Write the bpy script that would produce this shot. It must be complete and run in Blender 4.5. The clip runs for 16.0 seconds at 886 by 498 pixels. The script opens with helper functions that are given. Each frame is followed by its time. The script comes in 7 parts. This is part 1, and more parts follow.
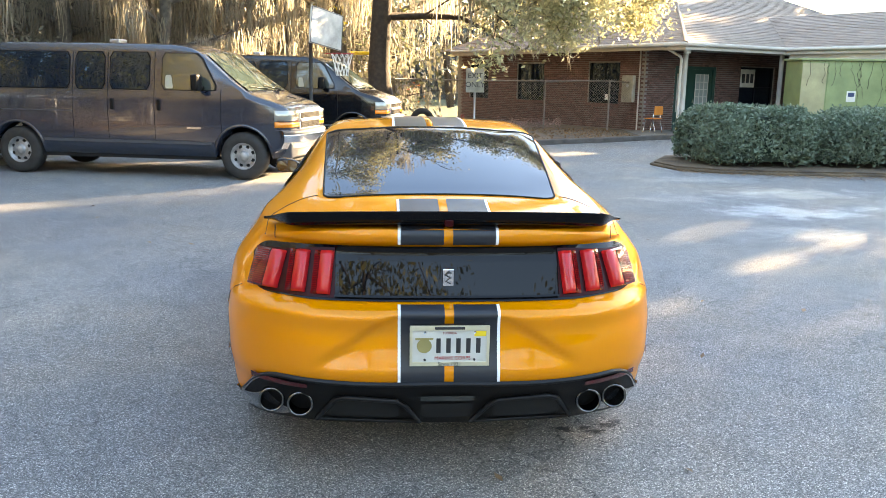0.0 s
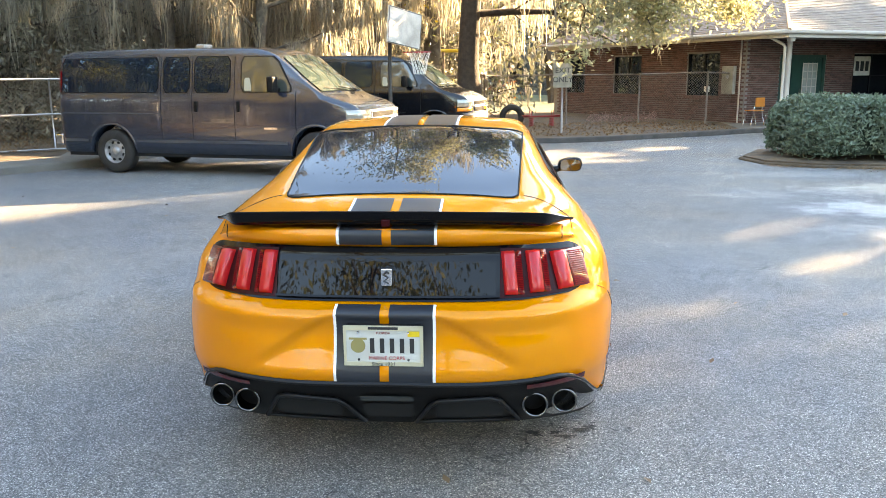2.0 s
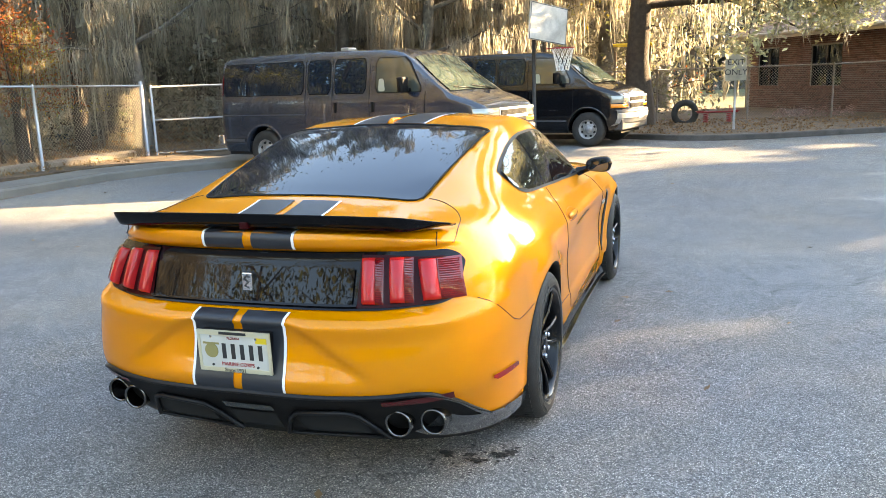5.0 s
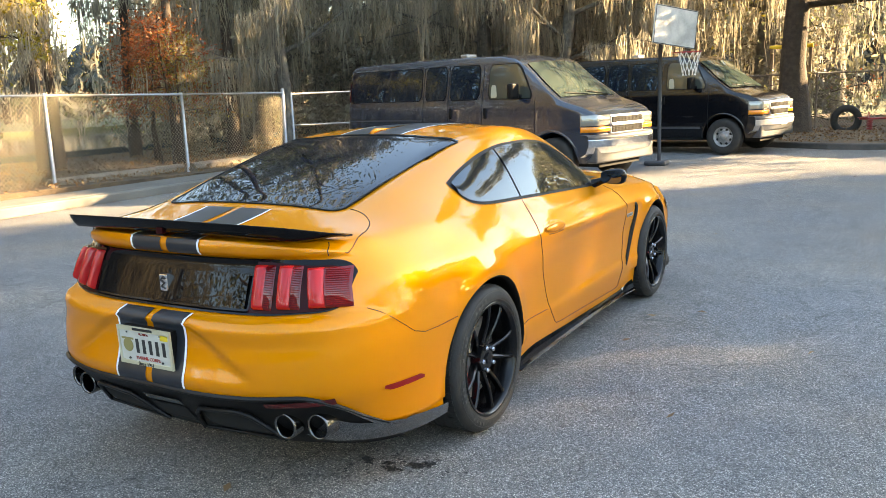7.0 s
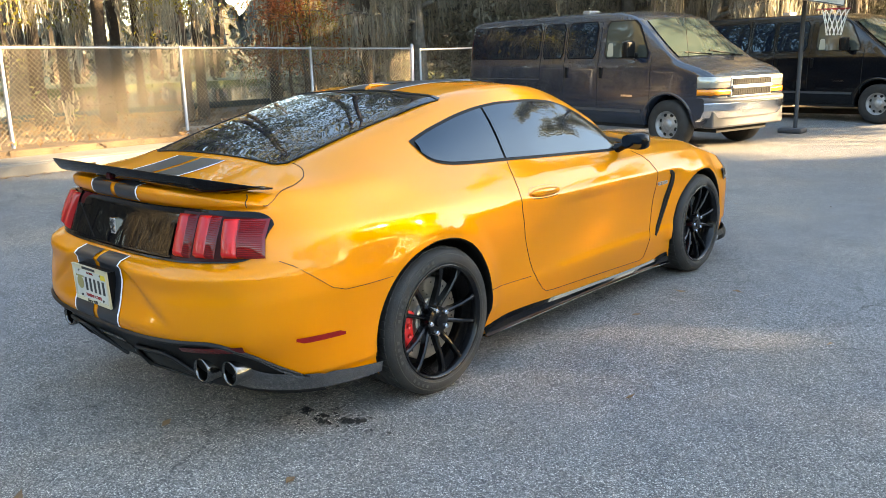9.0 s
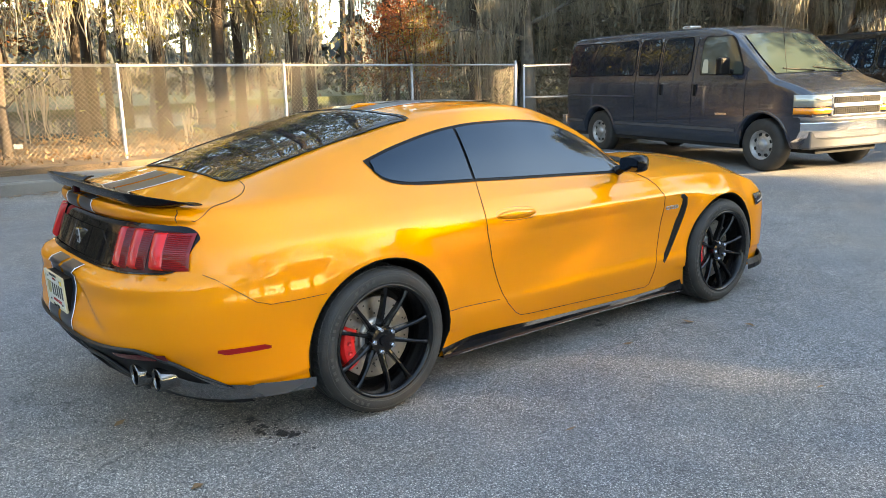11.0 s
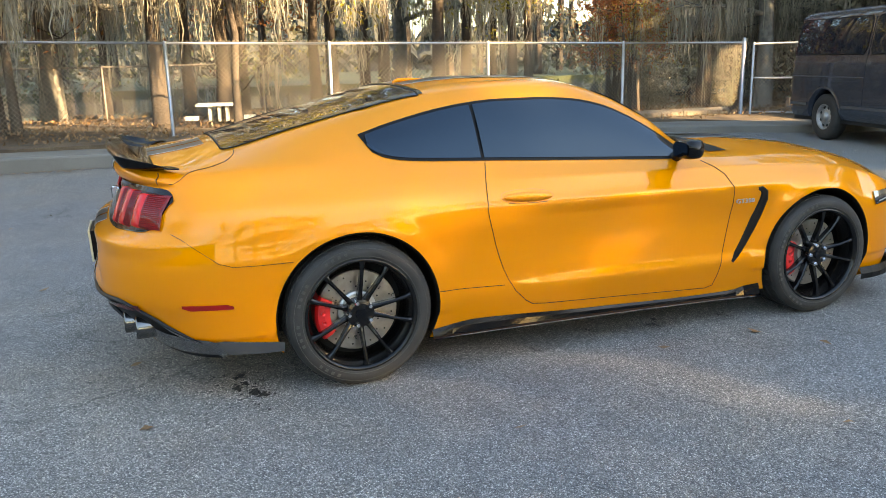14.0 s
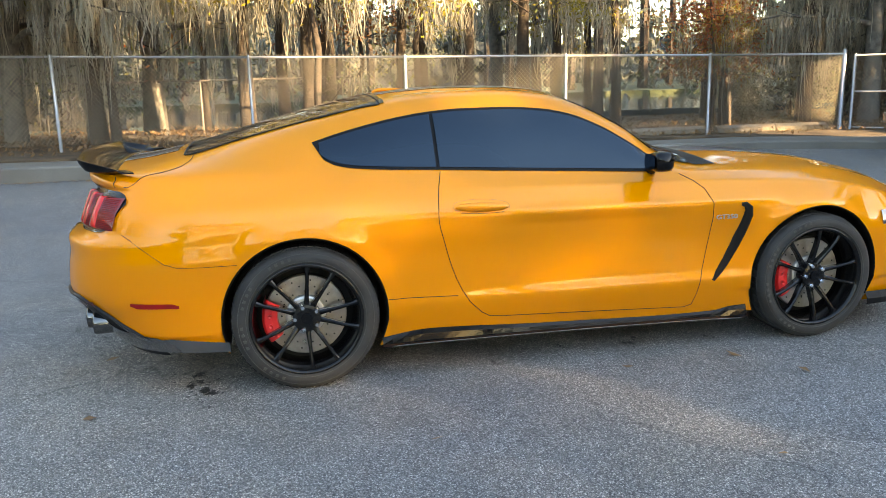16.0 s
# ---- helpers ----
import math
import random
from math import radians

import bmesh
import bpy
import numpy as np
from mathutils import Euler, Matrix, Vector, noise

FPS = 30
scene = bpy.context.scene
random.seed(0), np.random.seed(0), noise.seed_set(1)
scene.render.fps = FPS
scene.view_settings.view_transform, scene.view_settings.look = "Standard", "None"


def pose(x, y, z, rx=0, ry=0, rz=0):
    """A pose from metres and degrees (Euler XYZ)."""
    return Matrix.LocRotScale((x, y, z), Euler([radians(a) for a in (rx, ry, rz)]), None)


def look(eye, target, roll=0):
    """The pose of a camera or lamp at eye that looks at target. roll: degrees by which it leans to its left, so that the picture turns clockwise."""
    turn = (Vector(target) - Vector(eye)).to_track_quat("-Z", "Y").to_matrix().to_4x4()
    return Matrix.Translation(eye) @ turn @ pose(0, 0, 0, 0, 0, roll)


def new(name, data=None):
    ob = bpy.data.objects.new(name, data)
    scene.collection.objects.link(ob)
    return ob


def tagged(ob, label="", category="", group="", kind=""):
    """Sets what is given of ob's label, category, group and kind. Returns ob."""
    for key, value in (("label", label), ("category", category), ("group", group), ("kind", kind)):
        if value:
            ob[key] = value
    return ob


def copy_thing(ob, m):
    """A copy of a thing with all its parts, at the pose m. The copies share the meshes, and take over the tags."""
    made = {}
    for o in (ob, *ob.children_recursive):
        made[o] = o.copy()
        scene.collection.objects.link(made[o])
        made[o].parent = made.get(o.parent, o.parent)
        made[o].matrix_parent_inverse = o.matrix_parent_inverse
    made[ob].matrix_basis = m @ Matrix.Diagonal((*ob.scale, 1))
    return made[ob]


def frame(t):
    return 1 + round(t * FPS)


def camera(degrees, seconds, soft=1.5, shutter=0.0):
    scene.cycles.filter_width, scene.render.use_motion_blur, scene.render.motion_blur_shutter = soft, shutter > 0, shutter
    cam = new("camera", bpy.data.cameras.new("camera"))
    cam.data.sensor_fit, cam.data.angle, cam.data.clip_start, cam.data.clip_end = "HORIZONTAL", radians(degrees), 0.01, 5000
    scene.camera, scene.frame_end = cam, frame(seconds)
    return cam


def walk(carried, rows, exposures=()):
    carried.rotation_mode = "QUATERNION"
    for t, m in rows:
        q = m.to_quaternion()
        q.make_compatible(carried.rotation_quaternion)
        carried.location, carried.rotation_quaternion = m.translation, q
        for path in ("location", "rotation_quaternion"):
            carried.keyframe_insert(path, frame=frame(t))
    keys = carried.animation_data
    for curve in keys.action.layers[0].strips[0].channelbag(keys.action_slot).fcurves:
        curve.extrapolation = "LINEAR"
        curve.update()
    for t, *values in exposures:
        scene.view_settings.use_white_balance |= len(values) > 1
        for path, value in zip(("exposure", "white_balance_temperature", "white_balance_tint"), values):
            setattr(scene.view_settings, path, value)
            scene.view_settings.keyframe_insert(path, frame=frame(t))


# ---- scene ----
cam = camera(57.0, 16.0, soft=0.55)
PATH = [
    (0, (-0.24, -4.119, 1.617), (-0.102, -2.165, 1.213), 0.9),
    (0.5, (-0.039, -4.088, 1.645), (0.064, -2.132, 1.241), 1.0),
    (1, (0.215, -4.093, 1.643), (0.156, -2.136, 1.237), -0.1),
    (1.5, (0.345, -4.106, 1.646), (0.251, -2.152, 1.229), -0.3),
    (2, (0.43, -4.097, 1.628), (0.297, -2.145, 1.215), -0.5),
    (2.5, (0.562, -3.989, 1.611), (0.391, -2.041, 1.191), -0.9),
    (3, (0.758, -3.917, 1.617), (0.545, -1.973, 1.195), -1.4),
    (3.5, (1.074, -3.924, 1.611), (0.694, -2.005, 1.197), -1.7),
    (4, (1.277, -3.846, 1.587), (0.821, -1.943, 1.177), -1.5),
    (6.5, (2.376, -3.373, 1.591), (1.461, -1.639, 1.2), -2.7),
    (7, (2.623, -3.249, 1.587), (1.627, -1.557, 1.206), -2.3),
    (7.5, (2.773, -3.078, 1.549), (1.667, -1.454, 1.175), -2.2),
    (8, (3.003, -2.958, 1.559), (1.847, -1.386, 1.124), -2.1),
    (8.5, (3.238, -2.844, 1.565), (2.025, -1.322, 1.104), -1.5),
    (9, (3.348, -2.651, 1.549), (2.048, -1.204, 1.083), -1.5),
    (9.5, (3.492, -2.496, 1.557), (2.12, -1.109, 1.115), -1.6),
    (12, (4.139, -1.671, 1.539), (2.477, -0.645, 1.11), -1.9),
    (12.5, (4.2, -1.485, 1.508), (2.47, -0.573, 1.087), -2.1),
    (13, (4.264, -1.292, 1.513), (2.504, -0.433, 1.108), -1.8),
    (13.5, (4.414, -1.088, 1.501), (2.594, -0.384, 1.062), -1.7),
    (14, (4.476, -0.89, 1.496), (2.649, -0.218, 1.042), -1.4),
    (14.5, (4.478, -0.698, 1.486), (2.634, -0.062, 1.041), -1.7),
    (15, (4.572, -0.496, 1.484), (2.711, 0.095, 1.052), -1.8),
    (15.5, (4.701, -0.296, 1.477), (2.802, 0.173, 1.056), -1.8),
    (16, (4.697, -0.144, 1.454), (2.784, 0.268, 1.039), -1.5),
]
EXPOSURES = [(0.0, 3.74, 7600, 12), (3.0, 3.93, 7900, 12), (4.2, 3.84, 7900, 12), (7.0, 3.38, 7900, 10), (9.0, 3.36, 7800, 10), (16.0, 3.20, 7800, 10)]
walk(cam, [(t, look(eye, target, roll)) for t, eye, target, roll in PATH], EXPOSURES)

# ---- world, sun, exposure ----
SUN_AZ, SUN_EL = 40.0, 17.0          # degrees from +x towards +y, and above the horizon
world = bpy.data.worlds.new("world")
scene.world = world
world.use_nodes = True
wn = world.node_tree
sky = wn.nodes.new("ShaderNodeTexSky")
sky.sky_type = "NISHITA"
sky.sun_disc = False
sky.sun_elevation = radians(SUN_EL)
sky.sun_rotation = radians(90 - SUN_AZ)
sky.dust_density = 0.3
wn.links.new(sky.outputs[0], wn.nodes["Background"].inputs[0])
wn.nodes["Background"].inputs[1].default_value = 0.125
sun_data = bpy.data.lights.new("sun", "SUN")
sun_data.energy = 5.0
sun_data.angle = radians(0.6)
sun_data.color = (1.0, 0.78, 0.50)
sun = new("sun", sun_data)
sun_dir = Vector((math.cos(radians(SUN_AZ)) * math.cos(radians(SUN_EL)), math.sin(radians(SUN_AZ)) * math.cos(radians(SUN_EL)), math.sin(radians(SUN_EL))))
sun.matrix_world = look(sun_dir * 60, (0, 0, 0))


# ---- materials ----
def mat(name, col, rough=0.5, metal=0.0, var=0.0, scale=6.0, bump=0.0, bscale=60.0, coat=0.0, col2=None, objvar=0.0, spec=0.5, fine=0.0, island=0.0):
    """A procedural material: two scales of colour variation, fine relief, optional clear coat."""
    m = bpy.data.materials.new(name)
    m.use_nodes = True
    t = m.node_tree
    b = t.nodes["Principled BSDF"]
    b.inputs["Roughness"].default_value = rough
    b.inputs["Metallic"].default_value = metal
    b.inputs["Coat Weight"].default_value = coat
    b.inputs["Coat Roughness"].default_value = 0.03
    b.inputs["Specular IOR Level"].default_value = spec
    b.inputs["Base Color"].default_value = (*col, 1)
    out = None
    geo = t.nodes.new("ShaderNodeTexCoord")
    if var or col2:
        n1 = t.nodes.new("ShaderNodeTexNoise")
        n1.inputs["Scale"].default_value = scale
        n1.inputs["Detail"].default_value = 6
        t.links.new(geo.outputs["Object"], n1.inputs["Vector"])
        r = t.nodes.new("ShaderNodeValToRGB")
        r.color_ramp.elements[0].position = 0.33
        r.color_ramp.elements[1].position = 0.67
        c2 = col2 or tuple(min(1, c * (1 + var)) for c in col)
        c1 = col if col2 else tuple(c * (1 - var) for c in col)
        r.color_ramp.elements[0].color = (*c1, 1)
        r.color_ramp.elements[1].color = (*c2, 1)
        t.links.new(n1.outputs["Fac"], r.inputs["Fac"])
        out = r.outputs["Color"]
        rr = t.nodes.new("ShaderNodeMapRange")
        rr.inputs["To Min"].default_value = max(0.0, rough - 0.08)
        rr.inputs["To Max"].default_value = min(1.0, rough + 0.08)
        t.links.new(n1.outputs["Fac"], rr.inputs["Value"])
        t.links.new(rr.outputs[0], b.inputs["Roughness"])
    if fine:
        n3 = t.nodes.new("ShaderNodeTexNoise")
        n3.inputs["Scale"].default_value = bscale * 1.7
        n3.inputs["Detail"].default_value = 3
        t.links.new(geo.outputs["Object"], n3.inputs["Vector"])
        mr = t.nodes.new("ShaderNodeMapRange")
        mr.inputs["From Min"].default_value, mr.inputs["From Max"].default_value = 0.3, 0.7
        mr.inputs["To Min"].default_value, mr.inputs["To Max"].default_value = 1 - fine, 1 + fine
        t.links.new(n3.outputs["Fac"], mr.inputs["Value"])
        mx = t.nodes.new("ShaderNodeVectorMath")
        mx.operation = "SCALE"
        if out:
            t.links.new(out, mx.inputs[0])
        else:
            mx.inputs[0].default_value = col
        t.links.new(mr.outputs[0], mx.inputs["Scale"])
        out = mx.outputs[0]
    if objvar or island:
        src = t.nodes.new("ShaderNodeObjectInfo") if objvar else t.nodes.new("ShaderNodeNewGeometry")
        sock = src.outputs["Random"] if objvar else src.outputs["Random Per Island"]
        mr = t.nodes.new("ShaderNodeMapRange")
        k = objvar or island
        mr.inputs["To Min"].default_value, mr.inputs["To Max"].default_value = 1 - k, 1 + k
        t.links.new(sock, mr.inputs["Value"])
        mx = t.nodes.new("ShaderNodeVectorMath")
        mx.operation = "SCALE"
        if out:
            t.links.new(out, mx.inputs[0])
        else:
            mx.inputs[0].default_value = col
        t.links.new(mr.outputs[0], mx.inputs["Scale"])
        out = mx.outputs[0]
    if out:
        t.links.new(out, b.inputs["Base Color"])
    if bump:
        n2 = t.nodes.new("ShaderNodeTexNoise")
        n2.inputs["Scale"].default_value = bscale
        n2.inputs["Detail"].default_value = 4
        t.links.new(geo.outputs["Object"], n2.inputs["Vector"])
        bp = t.nodes.new("ShaderNodeBump")
        bp.inputs["Strength"].default_value = bump
        bp.inputs["Distance"].default_value = 0.02
        t.links.new(n2.outputs["Fac"], bp.inputs["Height"])
        t.links.new(bp.outputs[0], b.inputs["Normal"])
    return m


def leaf_mat(name, col, col2, trans=0.35, rough=0.5, island=0.35):
    """Thin foliage: reflects and lets light through, each leaf a little different."""
    m = mat(name, col, rough, var=0.0, col2=col2, scale=0.9, island=island)
    t = m.node_tree
    b = t.nodes["Principled BSDF"]
    src = b.inputs["Base Color"].links[0].from_socket
    tr = t.nodes.new("ShaderNodeBsdfTranslucent")
    t.links.new(src, tr.inputs["Color"])
    mix = t.nodes.new("ShaderNodeMixShader")
    mix.inputs["Fac"].default_value = trans
    t.links.new(b.outputs[0], mix.inputs[1])
    t.links.new(tr.outputs[0], mix.inputs[2])
    t.links.new(mix.outputs[0], t.nodes["Material Output"].inputs["Surface"])
    return m


M_paint = mat("orange_paint", (0.69, 0.230, 0.002), 0.42, metal=0.30, coat=0.8, spec=0.0)
M_stripe = mat("dark_stripe_vinyl", (0.020, 0.023, 0.029), 0.32, spec=0.4)
M_white = mat("white_vinyl", (0.8, 0.8, 0.8), 0.4)
M_gloss = mat("gloss_black", (0.004, 0.004, 0.005), 0.02, spec=0.24)
M_black = mat("black_plastic", (0.007, 0.0065, 0.0065), 0.45, bump=0.05, bscale=400, spec=0.14)
M_grey = mat("grey_satin_plastic", (0.009, 0.009, 0.010), 0.38, spec=0.22)
M_winglet = mat("silver_grey_winglet", (0.090, 0.092, 0.098), 0.16, metal=0.55, coat=1.0)
M_dark = mat("deep_black", (0.004, 0.004, 0.004), 0.9)
M_spoiler = mat("spoiler_black", (0.004, 0.004, 0.005), 0.06, spec=0.16)
M_cupedge = mat("shadowed_orange_edge", (0.30, 0.085, 0.003), 0.4)
M_letter = mat("satin_letter", (0.34, 0.32, 0.28), 0.35)
M_glass = mat("tinted_glass", (0.006, 0.010, 0.018), 0.015, spec=0.50)
M_glass.node_tree.nodes["Principled BSDF"].inputs["Specular Tint"].default_value = (0.56, 0.80, 1.0, 1)
M_rearglass = mat("tinted_rear_glass", (0.004, 0.007, 0.014), 0.015, spec=0.27)
M_rearglass.node_tree.nodes["Principled BSDF"].inputs["Specular Tint"].default_value = (0.38, 0.64, 1.0, 1)
M_tyre = mat("tyre_rubber", (0.028, 0.027, 0.026), 0.66, spec=0.32, var=0.25, scale=9, bump=0.15, bscale=120)
M_sidewall = mat("sidewall_lettering", (0.05, 0.048, 0.045), 0.6, spec=0.35)
M_rim = mat("black_rim", (0.004, 0.004, 0.0045), 0.24, coat=0.25, spec=0.22)
M_mirror = mat("mirror_glass", (0.14, 0.145, 0.155), 0.03, metal=1.0)
M_chrome = mat("chrome", (0.75, 0.75, 0.76), 0.12, metal=1.0)
M_tip = mat("dark_chrome", (0.16, 0.157, 0.153), 0.16, metal=1.0)
M_steel = mat("brake_steel", (0.36, 0.335, 0.30), 0.30, metal=0.95, var=0.12, scale=30)
M_alu = mat("grey_alloy", (0.45, 0.45, 0.46), 0.42, metal=0.9, var=0.1, scale=25)
M_red = mat("red_caliper", (0.62, 0.012, 0.012), 0.3, coat=0.5)
M_redlens = mat("red_lens", (0.12, 0.002, 0.004), 0.10, coat=0.5, spec=0.3)
M_redlens2 = mat("bright_red_lens", (0.46, 0.012, 0.015), 0.16, coat=0.5, spec=0.2)
M_redrefl = mat("red_reflector", (0.22, 0.005, 0.005), 0.2, coat=0.3, spec=0.3)
M_smoke = mat("smoked_red_housing", (0.030, 0.002, 0.003), 0.2, spec=0.12)
M_dimrefl = mat("dim_reflector", (0.07, 0.004, 0.005), 0.2, coat=0.3, spec=0.3)
M_amber = mat("amber_lens", (0.85, 0.26, 0.01), 0.2, coat=1.0)
M_vangrey = mat("grey_van_paint", (0.014, 0.020, 0.034), 0.24, coat=1.0)
M_vanblack = mat("black_van_paint", (0.004, 0.0045, 0.006), 0.2, coat=0.6, spec=0.3)
M_vanlamp = mat("clear_van_lamp", (0.40, 0.39, 0.33), 0.12, metal=0.5, coat=1.0)
M_headlamp = mat("dark_clear_headlamp", (0.045, 0.045, 0.05), 0.05, coat=1.0)
M_vantrim = mat("grey_van_trim", (0.055, 0.057, 0.062), 0.55)
M_vansteel = mat("van_wheel_steel", (0.30, 0.30, 0.30), 0.42, metal=0.6, var=0.2, scale=14)


def asphalt_mat():
    """Worn car-park asphalt: pale stones in dark binder, broad stains, pale worn patches and thin cracks."""
    m = bpy.data.materials.new("asphalt")
    m.use_nodes = True
    t = m.node_tree
    b = t.nodes["Principled BSDF"]
    b.inputs["Roughness"].default_value = 0.8
    geo = t.nodes.new("ShaderNodeTexCoord")

    def noise_tex(scale, detail, rough=0.5):
        n = t.nodes.new("ShaderNodeTexNoise")
        n.inputs["Scale"].default_value, n.inputs["Detail"].default_value, n.inputs["Roughness"].default_value = scale, detail, rough
        t.links.new(geo.outputs["Object"], n.inputs["Vector"])
        return n.outputs["Fac"]

    def ramp(sock, stops):
        r = t.nodes.new("ShaderNodeValToRGB")
        while len(r.color_ramp.elements) < len(stops):
            r.color_ramp.elements.new(0.5)
        for e, (p, col) in zip(r.color_ramp.elements, stops):
            e.position, e.color = p, (*col, 1)
        t.links.new(sock, r.inputs["Fac"])
        return r.outputs["Color"]

    def mul(a, c):
        x = t.nodes.new("ShaderNodeVectorMath")
        x.operation = "MULTIPLY"
        t.links.new(a, x.inputs[0])
        t.links.new(c, x.inputs[1])
        return x.outputs[0]

    vor = t.nodes.new("ShaderNodeTexVoronoi")
    vor.inputs["Scale"].default_value = 185
    t.links.new(geo.outputs["Object"], vor.inputs["Vector"])
    sep = t.nodes.new("ShaderNodeSeparateColor")
    t.links.new(vor.outputs["Color"], sep.inputs[0])
    stones = ramp(sep.outputs[0], [(0.0, (0.080, 0.080, 0.080)), (0.42, (0.186, 0.182, 0.175)), (0.80, (0.280, 0.273, 0.259)), (1.0, (0.58, 0.555, 0.515))])
    edge = ramp(vor.outputs["Distance"], [(0.22, (1.14, 1.14, 1.14)), (0.62, (0.55, 0.55, 0.55))])
    col = mul(stones, edge)
    col = mul(col, ramp(noise_tex(0.28, 5), [(0.32, (0.86, 0.86, 0.88)), (0.52, (1.02, 1.02, 1.02)), (0.70, (1.28, 1.26, 1.22))]))
    col = mul(col, ramp(noise_tex(3.2, 6, 0.65), [(0.30, (0.84, 0.84, 0.84)), (0.60, (1.06, 1.06, 1.06))]))
    col = mul(col, ramp(noise_tex(24, 4), [(0.30, (0.93, 0.93, 0.93)), (0.70, (1.07, 1.07, 1.07))]))
    col = mul(col, ramp(noise_tex(0.55, 4), [(0.36, (0.95, 0.99, 1.05)), (0.52, (1.0, 1.0, 1.0)), (0.66, (1.07, 1.0, 0.92))]))
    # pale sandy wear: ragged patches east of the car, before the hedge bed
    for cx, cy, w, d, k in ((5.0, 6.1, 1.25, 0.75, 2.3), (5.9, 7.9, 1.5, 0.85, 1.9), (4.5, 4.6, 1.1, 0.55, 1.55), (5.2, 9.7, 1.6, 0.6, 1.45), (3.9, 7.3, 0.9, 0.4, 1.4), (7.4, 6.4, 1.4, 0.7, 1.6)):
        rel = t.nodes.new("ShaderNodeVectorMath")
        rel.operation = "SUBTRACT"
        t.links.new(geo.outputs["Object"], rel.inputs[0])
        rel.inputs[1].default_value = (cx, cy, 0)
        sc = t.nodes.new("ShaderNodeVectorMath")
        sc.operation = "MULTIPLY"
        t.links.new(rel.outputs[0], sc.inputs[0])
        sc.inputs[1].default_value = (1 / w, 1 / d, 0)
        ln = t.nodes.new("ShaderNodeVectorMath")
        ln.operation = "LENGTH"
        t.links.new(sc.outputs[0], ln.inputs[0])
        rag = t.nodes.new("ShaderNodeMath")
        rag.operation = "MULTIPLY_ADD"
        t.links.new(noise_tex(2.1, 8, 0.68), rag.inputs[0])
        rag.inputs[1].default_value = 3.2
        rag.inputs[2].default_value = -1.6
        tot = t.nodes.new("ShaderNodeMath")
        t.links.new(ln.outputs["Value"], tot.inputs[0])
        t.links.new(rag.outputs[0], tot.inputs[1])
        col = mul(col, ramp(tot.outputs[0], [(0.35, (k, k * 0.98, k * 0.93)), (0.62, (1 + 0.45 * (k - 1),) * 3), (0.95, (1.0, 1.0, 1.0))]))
    cr = t.nodes.new("ShaderNodeTexVoronoi")
    cr.feature = "DISTANCE_TO_EDGE"
    cr.inputs["Scale"].default_value = 0.42
    bend = t.nodes.new("ShaderNodeVectorMath")
    bend.operation = "MULTIPLY_ADD"
    nn = t.nodes.new("ShaderNodeTexNoise")
    nn.inputs["Scale"].default_value, nn.inputs["Detail"].default_value = 1.6, 6
    t.links.new(geo.outputs["Object"], nn.inputs["Vector"])
    t.links.new(nn.outputs["Color"], bend.inputs[0])
    bend.inputs[1].default_value = (0.9, 0.9, 0.9)
    t.links.new(geo.outputs["Object"], bend.inputs[2])
    t.links.new(bend.outputs[0], cr.inputs["Vector"])
    crack = ramp(cr.outputs["Distance"], [(0.0, (0.55, 0.55, 0.55)), (0.0045, (1.0, 1.0, 1.0))])
    where = ramp(noise_tex(0.35, 3), [(0.38, (1, 1, 1)), (0.48, (0, 0, 0))])
    mix = t.nodes.new("ShaderNodeMix")
    mix.data_type = "RGBA"
    t.links.new(where, mix.inputs[0])
    t.links.new(crack, mix.inputs[6])
    mix.inputs[7].default_value = (1, 1, 1, 1)
    col = mul(col, mix.outputs[2])
    t.links.new(col, b.inputs["Base Color"])
    bp = t.nodes.new("ShaderNodeBump")
    bp.inputs["Strength"].default_value, bp.inputs["Distance"].default_value = 0.8, 0.006
    bp.invert = True
    t.links.new(vor.outputs["Distance"], bp.inputs["Height"])
    t.links.new(bp.outputs[0], b.inputs["Normal"])
    return m


M_asphalt = asphalt_mat()
M_concrete = mat("concrete", (0.150, 0.140, 0.122), 0.85, var=0.15, scale=1.4, bump=0.25, bscale=45, fine=0.12)
M_darkkerb = mat("dark_weathered_kerb", (0.075, 0.066, 0.058), 0.9, var=0.3, scale=3, bump=0.4, bscale=40, fine=0.2)
M_litter = mat("leaf_litter_soil", (0.060, 0.042, 0.027), 0.95, col2=(0.135, 0.092, 0.052), scale=2.2, bump=0.8, bscale=30, fine=0.4)
M_grass = mat("grass_ground", (0.07, 0.09, 0.03), 0.95, col2=(0.13, 0.12, 0.05), scale=0.4, bump=0.8, bscale=22, fine=0.4)
M_lawn = mat("green_bank_grass", (0.040, 0.058, 0.021), 0.95, col2=(0.075, 0.082, 0.036), scale=0.6, bump=0.8, bscale=22, fine=0.4)
M_brick = mat("red_brick", (0.112, 0.058, 0.047), 0.85, var=0.2, scale=9, objvar=0.30, bump=0.2, bscale=90)
M_brickbulk = mat("red_brick_far", (0.112, 0.058, 0.047), 0.85, var=0.2, scale=9, island=0.35, bump=0.2, bscale=90)
M_mortar = mat("mortar", (0.22, 0.20, 0.18), 0.9, var=0.12, scale=8, bump=0.3, bscale=80)
M_shingle = mat("asphalt_shingle", (0.26, 0.205, 0.165), 0.9, var=0.10, scale=1.2, island=0.12, fine=0.35, bump=0.4, bscale=30)
M_trimw = mat("cream_trim", (0.44, 0.40, 0.34), 0.6, var=0.08, scale=3)
M_green = mat("green_paint", (0.014, 0.050, 0.038), 0.4, var=0.1, scale=4)
M_cabinet = mat("olive_cabinet_paint", (0.22, 0.26, 0.11), 0.55, var=0.14, scale=2.5, fine=0.1)
